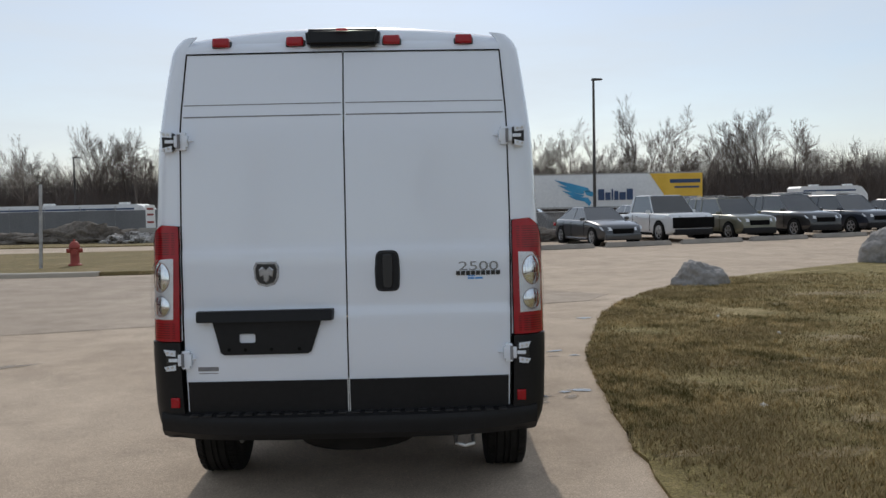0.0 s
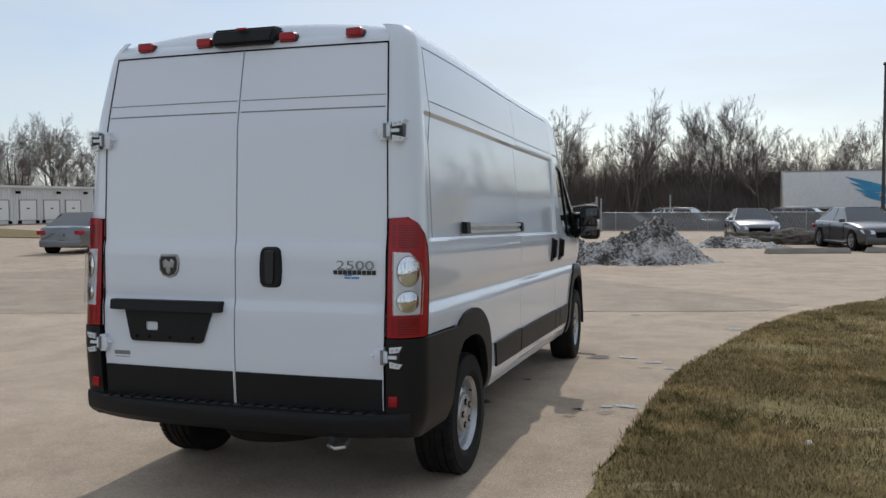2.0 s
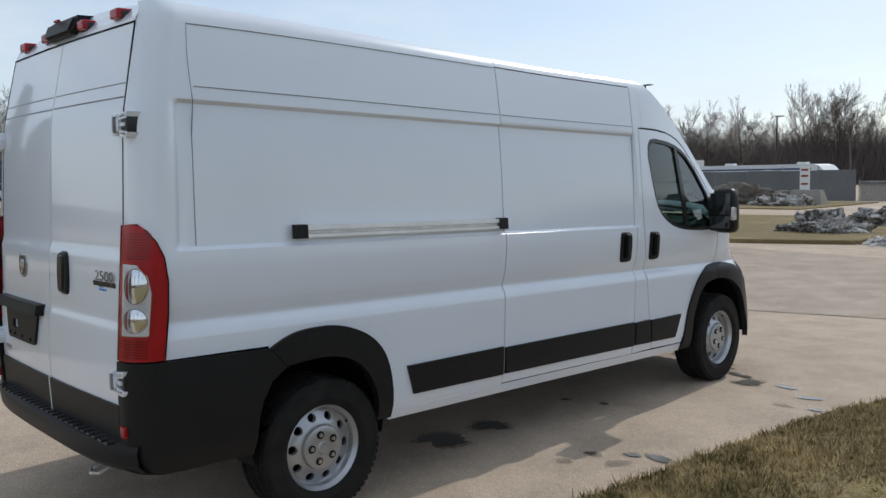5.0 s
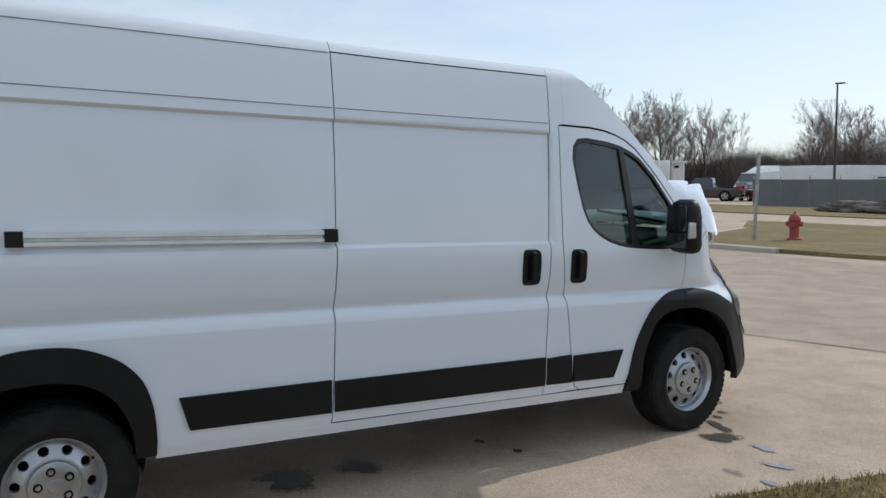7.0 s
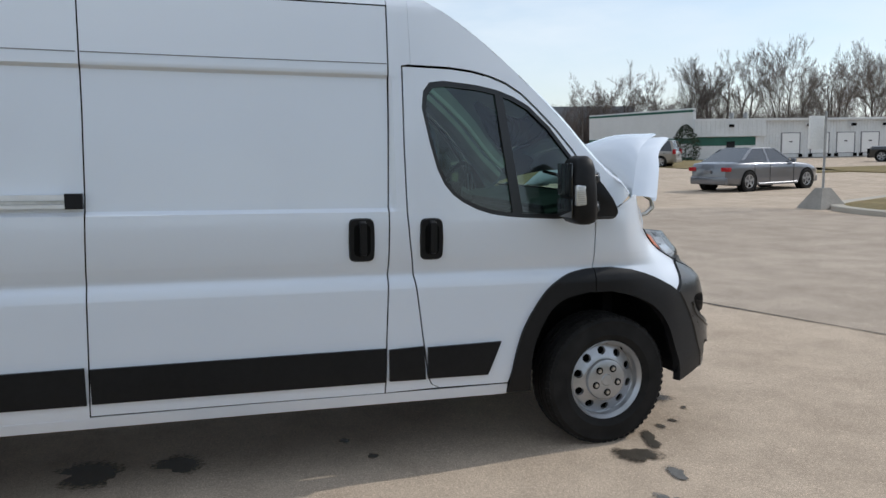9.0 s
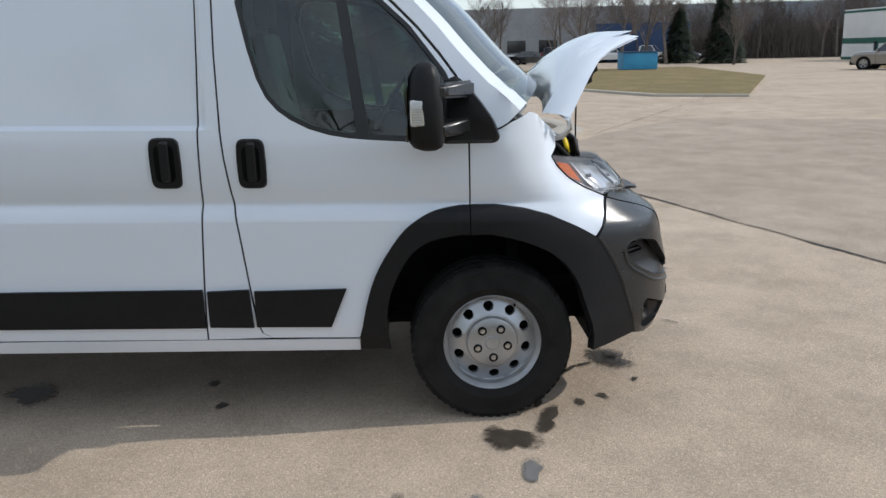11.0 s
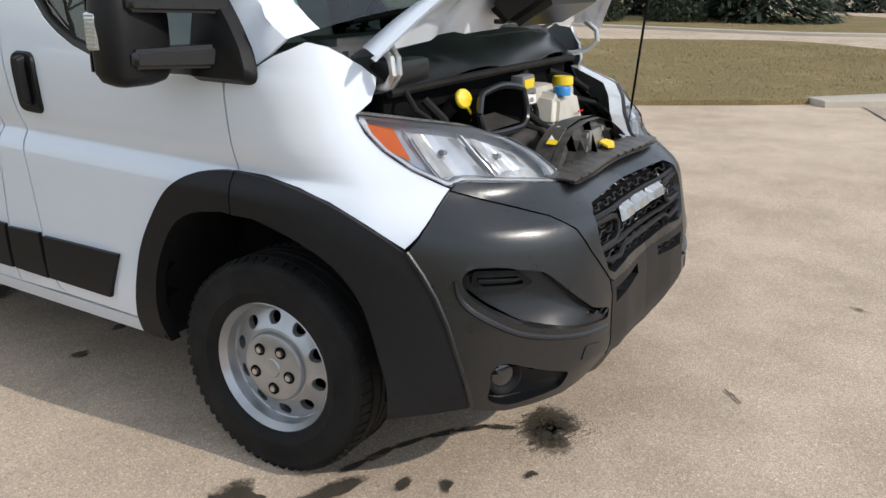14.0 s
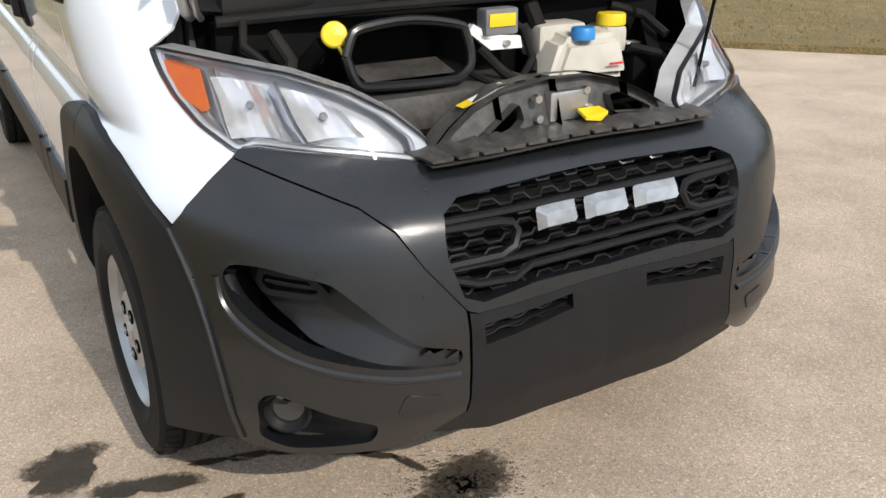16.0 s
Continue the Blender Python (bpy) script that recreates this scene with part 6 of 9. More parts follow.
def turf_material(name, green_lo, green_hi, straw, soil):
    m, n, l, b = shader(name, green_lo, 0.92, spec=0.2)
    tc = n.new("ShaderNodeTexCoord")
    outs = []
    for scale, det in ((0.55, 8), (3.2, 7), (45.0, 4)):
        t = n.new("ShaderNodeTexNoise")
        t.inputs["Scale"].default_value, t.inputs["Detail"].default_value, t.inputs["Roughness"].default_value = scale, det, 0.65
        l.new(tc.outputs["Object"], t.inputs["Vector"])
        outs.append(t.outputs["Fac"])

    def ramp(src, stops):
        r = n.new("ShaderNodeValToRGB")
        while len(r.color_ramp.elements) < len(stops):
            r.color_ramp.elements.new(0.5)
        for e, (p, c) in zip(r.color_ramp.elements, stops):
            e.position, e.color = p, (*c, 1)
        l.new(src, r.inputs[0])
        return r.outputs[0]

    def mixc(kind, fac, a, c):
        x = n.new("ShaderNodeMix")
        x.data_type, x.blend_type = "RGBA", kind
        x.inputs["Factor"].default_value = fac
        l.new(a, x.inputs[6])
        l.new(c, x.inputs[7])
        return x.outputs[2]

    a = ramp(outs[1], [(0.30, soil), (0.40, green_lo), (0.55, green_hi), (0.68, straw)])
    c2 = ramp(outs[0], [(0.35, straw), (0.5, green_lo), (0.65, green_hi)])
    c = mixc("MIX", 0.45, a, c2)
    d = ramp(outs[2], [(0.3, (0.55, 0.55, 0.55)), (0.7, (1.4, 1.4, 1.4))])
    c = mixc("MULTIPLY", 1.0, c, d)
    l.new(c, b.inputs["Base Color"])
    bp = n.new("ShaderNodeBump")
    bp.inputs["Strength"].default_value, bp.inputs["Distance"].default_value = 1.0, 0.03
    l.new(outs[2], bp.inputs["Height"])
    l.new(bp.outputs[0], b.inputs["Normal"])
    return m


CONCRETE = concrete_material("worn_concrete", ((0.435, 0.350, 0.270), (0.545, 0.450, 0.356)))
# same concrete with weaker light put into its colour
CONCRETE_DIMMED = concrete_material("dim_light_concrete", ((0.362, 0.299, 0.240), (0.448, 0.377, 0.308)))
TURF = turf_material("dormant_turf", (0.21, 0.168, 0.068), (0.29, 0.232, 0.095), (0.58, 0.44, 0.24), (0.40, 0.30, 0.19))
TURF_DRY = turf_material("dry_turf", (0.24, 0.18, 0.085), (0.20, 0.165, 0.075), (0.38, 0.285, 0.15), (0.20, 0.15, 0.088))
BLADE = mottled("grass_blade", (0.13, 0.108, 0.040), (0.68, 0.515, 0.27), 2.2, rough=0.9, fine=14.0, spec=0.2)
for e, p in zip(next(n for n in BLADE.node_tree.nodes if n.type == "VALTORGB").color_ramp.elements, (0.40, 0.64)):
    e.position = p
BLADE_DRY = mottled("dry_blade", (0.22, 0.172, 0.08), (0.42, 0.32, 0.17), 1.1, rough=0.9, fine=25.0, spec=0.2)
KERB = mottled("pale_kerb_concrete", (0.36, 0.32, 0.265), (0.47, 0.42, 0.35), 1.5, rough=0.85, fine=40.0, bump=0.003, bump_scale=60)


def soaked(name, lo, hi, rough, most, speckle, spec=0.5):
    """A stain that thins out and breaks up towards its edge."""
    m = mottled(name, lo, hi, 14.0, rough=rough, fine=90.0, spec=spec)
    n, l = m.node_tree.nodes, m.node_tree.links
    b = n["Principled BSDF"]
    tc = n.new("ShaderNodeTexCoord")
    mid = n.new("ShaderNodeVectorMath")
    mid.operation = "DISTANCE"
    flat = n.new("ShaderNodeVectorMath")
    flat.operation = "MULTIPLY"
    flat.inputs[1].default_value = (1, 1, 0)
    l.new(tc.outputs["Generated"], flat.inputs[0])
    l.new(flat.outputs[0], mid.inputs[0])
    mid.inputs[1].default_value = (0.5, 0.5, 0)
    edge = n.new("ShaderNodeTexNoise")
    edge.inputs["Scale"].default_value, edge.inputs["Detail"].default_value, edge.inputs["Roughness"].default_value = speckle, 8.0, 0.7
    l.new(tc.outputs["Object"], edge.inputs["Vector"])
    add = n.new("ShaderNodeMath")
    add.operation = "MULTIPLY_ADD"
    l.new(edge.outputs["Fac"], add.inputs[0])
    add.inputs[1].default_value = 0.75
    l.new(mid.outputs["Value"], add.inputs[2])
    fade = n.new("ShaderNodeMapRange")
    fade.inputs["From Min"].default_value, fade.inputs["From Max"].default_value = 0.82, 0.66
    fade.inputs["To Min"].default_value, fade.inputs["To Max"].default_value = 0.0, most
    l.new(add.outputs[0], fade.inputs["Value"])
    l.new(fade.outputs[0], b.inputs["Alpha"])
    return m


WET = soaked("oily_wet_concrete", (0.035, 0.029, 0.022), (0.075, 0.063, 0.049), 0.65, 0.93, 11.0, 0.15)
WET_FAINT = soaked("oily_speckle", (0.035, 0.029, 0.022), (0.075, 0.063, 0.049), 0.5, 0.75, 38.0)
WET_DROP = mottled("oil_drop", (0.05, 0.042, 0.032), (0.10, 0.085, 0.066), 20.0, rough=0.5)
DAMP = soaked("damp_concrete", (0.17, 0.145, 0.118), (0.25, 0.215, 0.175), 0.7, 0.5, 6.0)
PUDDLE = soaked("thin_puddle", (0.16, 0.155, 0.148), (0.24, 0.235, 0.225), 0.10, 1.0, 14.0, 1.0)
JOINT = mottled("joint_filler", (0.035, 0.032, 0.028), (0.075, 0.068, 0.06), 8.0, rough=0.9)
ROCK = mottled("grey_boulder", (0.20, 0.19, 0.18), (0.36, 0.34, 0.32), 2.5, rough=0.9, fine=14.0, bump=0.02, bump_scale=9)
SNOW_DIRTY = mottled("dirty_snow", (0.060, 0.050, 0.041), (0.60, 0.575, 0.545), 1.5, rough=0.9, fine=11.0, bump=0.05, bump_scale=18)
for e, p in zip(next(n for n in SNOW_DIRTY.node_tree.nodes if n.type == "VALTORGB").color_ramp.elements, (0.43, 0.60)):
    e.position = p
RUBBLE = mottled("soil_rubble", (0.07, 0.058, 0.046), (0.22, 0.19, 0.16), 1.4, rough=0.95, fine=8.0, bump=0.05, bump_scale=6)
BARK = mottled("grey_bark", (0.085, 0.072, 0.064), (0.16, 0.14, 0.125), 3.0, rough=0.95, per_object=0.3, spec=0.1)
# crown tone is lightened, with the haze of distance in its colour
TWIG = mottled("bare_twigs", (0.13, 0.110, 0.098), (0.22, 0.190, 0.170), 0.4, rough=0.95, per_object=0.3, spec=0.1)
THICKET = mottled("bare_thicket", (0.115, 0.096, 0.088), (0.205, 0.174, 0.156), 0.12, rough=0.95, fine=1.5, spec=0.1)
NEEDLE = mottled("spruce_needles", (0.012, 0.022, 0.012), (0.035, 0.055, 0.028), 3.0, rough=0.9, fine=18.0)
METAL_WHITE = mottled("white_metal_cladding", (0.60, 0.61, 0.60), (0.72, 0.73, 0.72), 0.8, rough=0.5, fine=6.0)
BLOCK_WHITE = mottled("white_painted_block", (0.62, 0.62, 0.60), (0.74, 0.74, 0.72), 0.5, rough=0.8, fine=9.0)
GREEN_PAINT = mottled("dark_green_paint", (0.012, 0.085, 0.058), (0.022, 0.12, 0.085), 1.0, rough=0.6, fine=8.0)
GREY_WALL = mottled("grey_far_wall", (0.24, 0.25, 0.26), (0.34, 0.35, 0.36), 0.6, rough=0.8, fine=6.0)
FENCE_SCREEN = mottled("grey_fence_screen", (0.135, 0.14, 0.145), (0.185, 0.19, 0.195), 0.7, rough=0.85, fine=12.0)
GALV = mottled("galvanised_steel", (0.30, 0.30, 0.30), (0.44, 0.44, 0.43), 6.0, rough=0.5, metal=0.6)
POLE_DARK = mottled("dark_pole_paint", (0.035, 0.032, 0.030), (0.065, 0.06, 0.055), 3.0, rough=0.55)
HYDRANT_RED = mottled("faded_red_paint", (0.26, 0.045, 0.035), (0.38, 0.075, 0.055), 5.0, rough=0.65, fine=30.0)
TRAILER_WHITE = mottled("trailer_white", (0.60, 0.62, 0.64), (0.72, 0.74, 0.75), 0.5, rough=0.45, fine=4.0)
LOGO_BLUE = mottled("decal_blue", (0.03, 0.22, 0.42), (0.05, 0.33, 0.55), 0.8, rough=0.5)
LOGO_NAVY = mottled("decal_navy", (0.018, 0.045, 0.11), (0.03, 0.065, 0.15), 0.8, rough=0.5)
LOGO_YELLOW = mottled("decal_yellow", (0.62, 0.38, 0.03), (0.75, 0.48, 0.06), 0.6, rough=0.5)
TIMBER_STOP = mottled("weathered_concrete_stop", (0.24, 0.22, 0.195), (0.36, 0.33, 0.29), 3.0, rough=0.9, fine=30.0)
SHRUB_MAT = mottled("dark_shrub", (0.014, 0.024, 0.012), (0.040, 0.052, 0.024), 3.0, rough=0.9, fine=16.0)
MAILBOX_DARK = mottled("mailbox_bronze", (0.030, 0.030, 0.032), (0.060, 0.060, 0.062), 5.0, rough=0.5)


def flat_sheet(name, poly, z, material, label, category, thick=0.12, kind="structure", bulge=0.0):
    """A level area with a turned-down edge; bulge lifts its middle a little."""
    if area(poly) < 0:
        poly = poly[::-1]
    bm = bmesh.new()
    top = [bm.verts.new((x, y, z)) for x, y in poly]
    low = [bm.verts.new((x, y, z - thick)) for x, y in poly]
    n = len(poly)
    bm.faces.new(top)
    for k in range(n):
        bm.faces.new((low[k], low[(k + 1) % n], top[(k + 1) % n], top[k]))
    bmesh.ops.triangulate(bm, faces=[f for f in bm.faces if len(f.verts) > 4])
    return tagged(part(name, bm, material, smooth=False), label, category, kind=kind)


ground = tagged(part("ground", grid(lambda x, y: (x, y, 0.0), [-900, -120, -60, -30, 0, 30, 60, 120, 900], [-900, -120, -60, -30, 0, 30, 60, 120, 900], flip=False), CONCRETE, smooth=False), "pale worn concrete lot with joints and stains", "ground", kind="structure")

LAWN_EDGE = smooth_line([(1.70, -20.0), (1.72, -6.0), (1.74, -0.9), (1.86, 1.3), (2.04, 3.2), (2.48, 5.2), (3.08, 7.2), (3.85, 8.9), (5.2, 10.8), (8.0, 13.2), (12.4, 16.0), (22.0, 19.5), (45.0, 24.0)])
ragged = random.Random(3)
lawn_poly = [(x + ragged.uniform(-0.03, 0.03), y + ragged.uniform(-0.03, 0.03)) for x, y in LAWN_EDGE] + [(70, 20), (70, -60), (1.7, -60)]
lawn = flat_sheet("lawn", lawn_poly, 0.025, TURF, "patchy brown-green winter lawn beside the lot", "lawn", 0.05)
STRIP = smooth_line([(-3.2, 18.0), (-5.4, 17.1), (-7.4, 16.7), (-10.2, 16.6), (-11.8, 17.3), (-12.9, 19.2), (-14.5, 23.0)])
strip = flat_sheet("grass_strip", STRIP + [(-18.0, 27.5), (-6.0, 28.5), (-3.5, 24.0)], 0.10, TURF_DRY, "dry grass strip with a hydrant and a kerb", "grass", 0.14)
ISLAND = smooth_line([(-2.6, -12.0), (-3.4, -5.0), (-4.6, -2.2), (-6.05, 0.1), (-7.5, 1.9), (-9.1, 4.15), (-10.7, 5.5), (-12.2, 6.3), (-13.1, 6.55), (-14.6, 6.45), (-17.4, 5.9), (-18.9, 4.4), (-20.2, 1.9), (-17.6, -2.8), (-15.0, -8.0)])
island = flat_sheet("grass_island", ISLAND + [(-14, -30), (-2.6, -30)], 0.07, TURF_DRY, "dry grass island with a pale kerb and a mailbox", "grass", 0.12)
flat_sheet("far_grass", smooth_line([(-24.0, -6.0), (-23.9, 2.0), (-26.2, 6.2), (-30.0, 5.6), (-38.0, 2.0), (-37.0, -8.0), (-30.0, -16.0)]), 0.05, TURF_DRY, "dry grass beyond the side road", "grass", 0.08)
flat_sheet("far_verge", [(-40.0, 7.2), (-24.6, 12.1), (-23.0, 14.5), (-40.0, 22.0), (-62.0, 25.0), (-62.0, 6.0)], 0.06, TURF_DRY, "wide verge of dry grass along the road", "grass", 0.09)
flat_sheet("back_verge", [(-36.0, 35.0), (-12.0, 34.5), (-12.0, 43.5), (-36.0, 45.0)], 0.05, TURF_DRY, "bare verge in front of the grey fence", "grass", 0.08)
flat_sheet("side_verge", [(-52.0, 33.5), (-30.0, 30.5), (-30.0, 34.5), (-50.0, 46.0), (-57.0, 46.0), (-62.0, 42.0)], 0.05, TURF_DRY, "grass verge before the white building", "grass", 0.08)
flat_sheet("south_grass", [(-22.0, -6.5), (-24.0, -22.0), (-60.0, -30.0), (-60.0, -10.0), (-40.0, -9.0)], 0.05, TURF_DRY, "dry grass below the spruces", "grass", 0.08)


def ribbon(name, pts, width, z, material, label, category, height=0.0, kind="structure", parent=None):
    """A strip along a line, with a body where height is given."""
    bm = bmesh.new()
    rows = []
    for i, p in enumerate(pts):
        a, b = Vector(pts[max(i - 1, 0)]), Vector(pts[min(i + 1, len(pts) - 1)])
        d = (b - a).normalized()
        nrm = Vector((-d.y, d.x))
        w = width(i / (len(pts) - 1)) if callable(width) else width
        l, r = Vector(p) + nrm * w / 2, Vector(p) - nrm * w / 2
        row = [(l.x, l.y, z + height), (r.x, r.y, z + height)]
        if height:
            row = [(l.x, l.y, z), (l.x - nrm.x * 0.01, l.y - nrm.y * 0.01, z + height * 0.85), (l.x - nrm.x * 0.03, l.y - nrm.y * 0.03, z + height), (r.x + nrm.x * 0.03, r.y + nrm.y * 0.03, z + height), (r.x + nrm.x * 0.01, r.y + nrm.y * 0.01, z + height * 0.85), (r.x, r.y, z)]
        rows.append([bm.verts.new(v) for v in row])
    for p, q in zip(rows, rows[1:]):
        for k in range(len(p) - 1):
            bm.faces.new((p[k], p[k + 1], q[k + 1], q[k]))
    if height:
        bm.faces.new(rows[0][::-1])
        bm.faces.new(rows[-1])
    bmesh.ops.recalc_face_normals(bm, faces=bm.faces)
    ob = part(name, bm, material, parent)
    return tagged(ob, label, category, kind=kind) if parent is None else ob


kerb_line = smooth_line([(-9.15, 4.35), (-10.55, 5.72), (-12.1, 6.62), (-13.15, 6.90), (-14.6, 6.80), (-17.6, 6.2)])
ribbon("kerb", kerb_line, lambda k: 0.42 + 0.35 * math.sin(min(1, k * 1.6) * math.pi), 0.0, KERB, "pale concrete kerb round the grass island", "kerb", 0.085)
ribbon("kerb", [p for p in STRIP if p[0] < -7.9], 0.34, 0.0, KERB, "pale concrete kerb along the grass strip", "kerb", 0.115)
ribbon("kerb", [(-24.1, -6), (-23.8, 2.0), (-25.2, 5.2), (-26.5, 6.4), (-30, 5.8)], 0.4, 0.0, KERB, "concrete kerb of the far grass", "kerb", 0.09)
ribbon("kerb", [(-40.0, 7.0), (-24.3, 11.9), (-22.8, 14.5)], 0.3, 0.0, KERB, "concrete kerb along the road verge", "kerb", 0.09)
# slab beyond the main joint, toned darker to stand in for dimmer light there
slab = flat_sheet("dimmed_slab", [(-9.30, 4.94), (-7.5, 5.56), (-2.5, 7.05), (3.05, 8.67), (3.6, 9.6), (-1.8, 15.2), (-7.2, 16.2), (-12.4, 16.2), (-13.3, 15.2), (-14.0, 13.0), (-15.0, 9.8), (-12.4, 7.6), (-10.3, 6.35)], 0.003, CONCRETE_DIMMED, "concrete slab beyond the joint with dimmer light in its colour", "slab", 0.02)
# dark joints between the slabs
jr = random.Random(5)


def joint(a, b, w=0.016):
    n = max(4, int((Vector(b) - Vector(a)).length / 0.25))
    pts = [(a[0] + (b[0] - a[0]) * k / n + jr.uniform(-0.012, 0.012), a[1] + (b[1] - a[1]) * k / n + jr.uniform(-0.012, 0.012)) for k in range(n + 1)]
    ribbon("slab_joint", pts, lambda k: w * jr.uniform(0.6, 1.5), 0.007, JOINT, "thin dark joint between concrete slabs", "joint")


joint((-9.45, 4.85), (-7.6, 5.48), 0.022)
joint((-7.3, 5.58), (3.4, 8.75), 0.022)
joint((-12.0, 12.2), (6.0, 17.3), 0.008)
joint((-16.0, 9.5), (-9.8, 11.6), 0.012)
joint((-12.2, 7.3), (-30.0, 17.0), 0.016)


def blot(name, x, y, rx, ry, turn, material, label, seed, lobes=0.35, category="stain"):
    r = random.Random(seed)
    ph = [r.uniform(0, 6.28) for _ in range(6)]
    am = [lobes * r.uniform(0.3, 1) / (k + 1) ** 0.7 for k in range(6)]
    bm = bmesh.new()
    c = bm.verts.new((0, 0, 0))
    ring = []
    n = 56
    for k in range(n):
        a = 2 * math.pi * k / n
        f = 1 + sum(am[j] * math.sin((j + 2) * a + ph[j]) for j in range(6)) + r.uniform(-0.05, 0.05)
        ring.append(bm.verts.new((rx * f * math.cos(a), ry * f * math.sin(a), 0)))
    for k in range(n):
        bm.faces.new((c, ring[k], ring[(k + 1) % n]))
    ob = part(name, bm, material, smooth=False)
    ob.matrix_world = pose(x, y, 0.007, 0, 0, turn)
    return tagged(ob, label, category, kind="structure")


for i, (x, y, rx, ry, turn) in enumerate(((1.225, 4.10, 0.15, 0.115, 20), (1.06, 4.285, 0.16, 0.062, -22), (0.36, 4.595, 0.075, 0.018, -70), (0.42, 4.508, 0.089, 0.018, -43), (0.512, 4.431, 0.09, 0.018, -36), (0.625, 4.364, 0.108, 0.018, -26), (0.751, 4.313, 0.096, 0.018, -17), (0.859, 4.279, 0.075, 0.018, -19), (0.85, 4.48, 0.045, 0.030, 0), (0.79, 4.60, 0.045, 0.026, 40), (0.59, 4.81, 0.030, 0.020, 0), (0.51, 1.76, 0.17, 0.14, 10), (0.46, 2.65, 0.05, 0.035, 0), (0.48, 1.29, 0.25, 0.17, 35), (0.75, 2.75, 0.05, 0.035, 0))):
    blot("oil_stain", x, y, rx, ry, turn, WET if y > 3 else WET_FAINT, "dark wet oil stain on the concrete", 20 + i)
blot("oil_stain", 0.28, 4.74, 0.16, 0.12, 30, WET_FAINT, "dark wet oil stain under the bumper", 41)
sr = random.Random(77)
spl = bmesh.new()
for k in range(1500):
    a, d = sr.uniform(0, 6.28), abs(sr.gauss(0, 0.10)) + 0.01
    x, y, r = 0.28 + d * 1.3 * math.cos(a), 4.75 + d * math.sin(a), sr.uniform(0.0012, 0.0045) * (1.3 - min(1.0, d * 3))
    vs = [spl.verts.new((x + r * math.cos(j * 1.256 + a), y + r * math.sin(j * 1.256 + a), 0.0085)) for j in range(5)]
    spl.faces.new(vs)
tagged(part("oil_splash", spl, WET_DROP, smooth=False), "fine dark oil drips under the bumper", "stain", kind="stuff")
for i, (x, y, rx, ry, turn) in enumerate(((1.75, 3.62, 0.07, 0.05, 0), (1.4, 1.75, 0.08, 0.05, 0), (1.35, 1.52, 0.06, 0.06, 0), (1.62, 1.7, 0.10, 0.07, 60), (2.2, -4.0, 0.5, 0.2, 0), (-2.0, -3.0, 0.5, 0.3, 40), (-4.3, 3.6, 0.5, 0.16, 35))):
    blot("damp_stain", x, y, rx, ry, turn, DAMP, "faint dark stain on the concrete", 60 + i)
for i, (x, y, rx, ry, turn) in enumerate(((1.52, 4.16, 0.13, 0.045, -10), (1.81, 3.95, 0.10, 0.05, 15), (1.98, 3.65, 0.07, 0.035, 0), (2.61, 6.58, 0.12, 0.09, 0), (1.28, 7.7, 0.10, 0.06, 0), (1.59, 1.90, 0.07, 0.04, 0), (1.74, 1.95, 0.12, 0.06, -15), (1.38, 1.74, 0.05, 0.03, 0))):
    blot("puddle", x, y, rx, ry, turn, PUDDLE, "thin shallow puddle mirroring the sky", 120 + i, category="puddle")
for i, (x, y) in enumerate(((-0.33, 5.26), (-1.6, 5.6))):
    blot("surface_chip", x, y, 0.055, 0.012, 40 + 30 * i, WET_FAINT, "small chip in the concrete surface", 160 + i, 0.6)

STRAW = soaked("bare_straw", (0.30, 0.225, 0.12), (0.52, 0.41, 0.25), 0.95, 0.6, 5.0)
for i, (x, y, rx, ry) in enumerate(((5.21, 4.21, 0.5, 0.25), (4.12, 2.92, 0.6, 0.16), (3.66, 1.66, 0.4, 0.1), (3.48, 2.85, 0.4, 0.16), (4.7, 2.84, 0.5, 0.2), (2.19, -0.04, 0.3, 0.12), (3.93, 6.49, 0.4, 0.2), (5.96, 7.47, 0.7, 0.3), (7.51, 8.83, 1.0, 0.4), (3.0, -0.12, 0.35, 0.14), (3.32, 6.61, 0.3, 0.2), (3.63, 0.69, 0.3, 0.12))):
    blot("bare_patch", x, y, rx, ry, 10, STRAW, "bare straw-coloured patch in the lawn", 300 + i, category="bare patch").location.z = 0.031

# grass blades near the walk
def blades(name, spots, material, label, h0, h1, seed):
    r = random.Random(seed)
    vs, fs = [], []
    for x, y, z in spots:
        for _ in range(3):
            a, lean, h, w = r.uniform(0, 6.28), r.uniform(0.2, 1.1), r.uniform(h0, h1), r.uniform(0.0025, 0.006)
            bx, by = x + r.uniform(-0.03, 0.03), y + r.uniform(-0.03, 0.03)
            dx, dy = math.cos(a), math.sin(a)
            k = len(vs)
            vs += [(bx - dy * w, by + dx * w, z), (bx + dy * w, by - dx * w, z), (bx + dx * lean * h, by + dy * lean * h, z + h)]
            fs.append((k, k + 1, k + 2))
    me = bpy.data.meshes.new(name)
    me.from_pydata(vs, [], fs)
    me.materials.append(material)
    return tagged(new(name, me), label, "grass", kind="stuff")


def inside(poly, x, y):
    odd = False
    for i, (x1, y1) in enumerate(poly):
        x0, y0 = poly[i - 1]
        if (y1 > y) != (y0 > y) and x < (x0 - x1) * (y - y1) / (y0 - y1) + x1:
            odd = not odd
    return odd


gr = random.Random(8)
near, far, dry = [], [], []
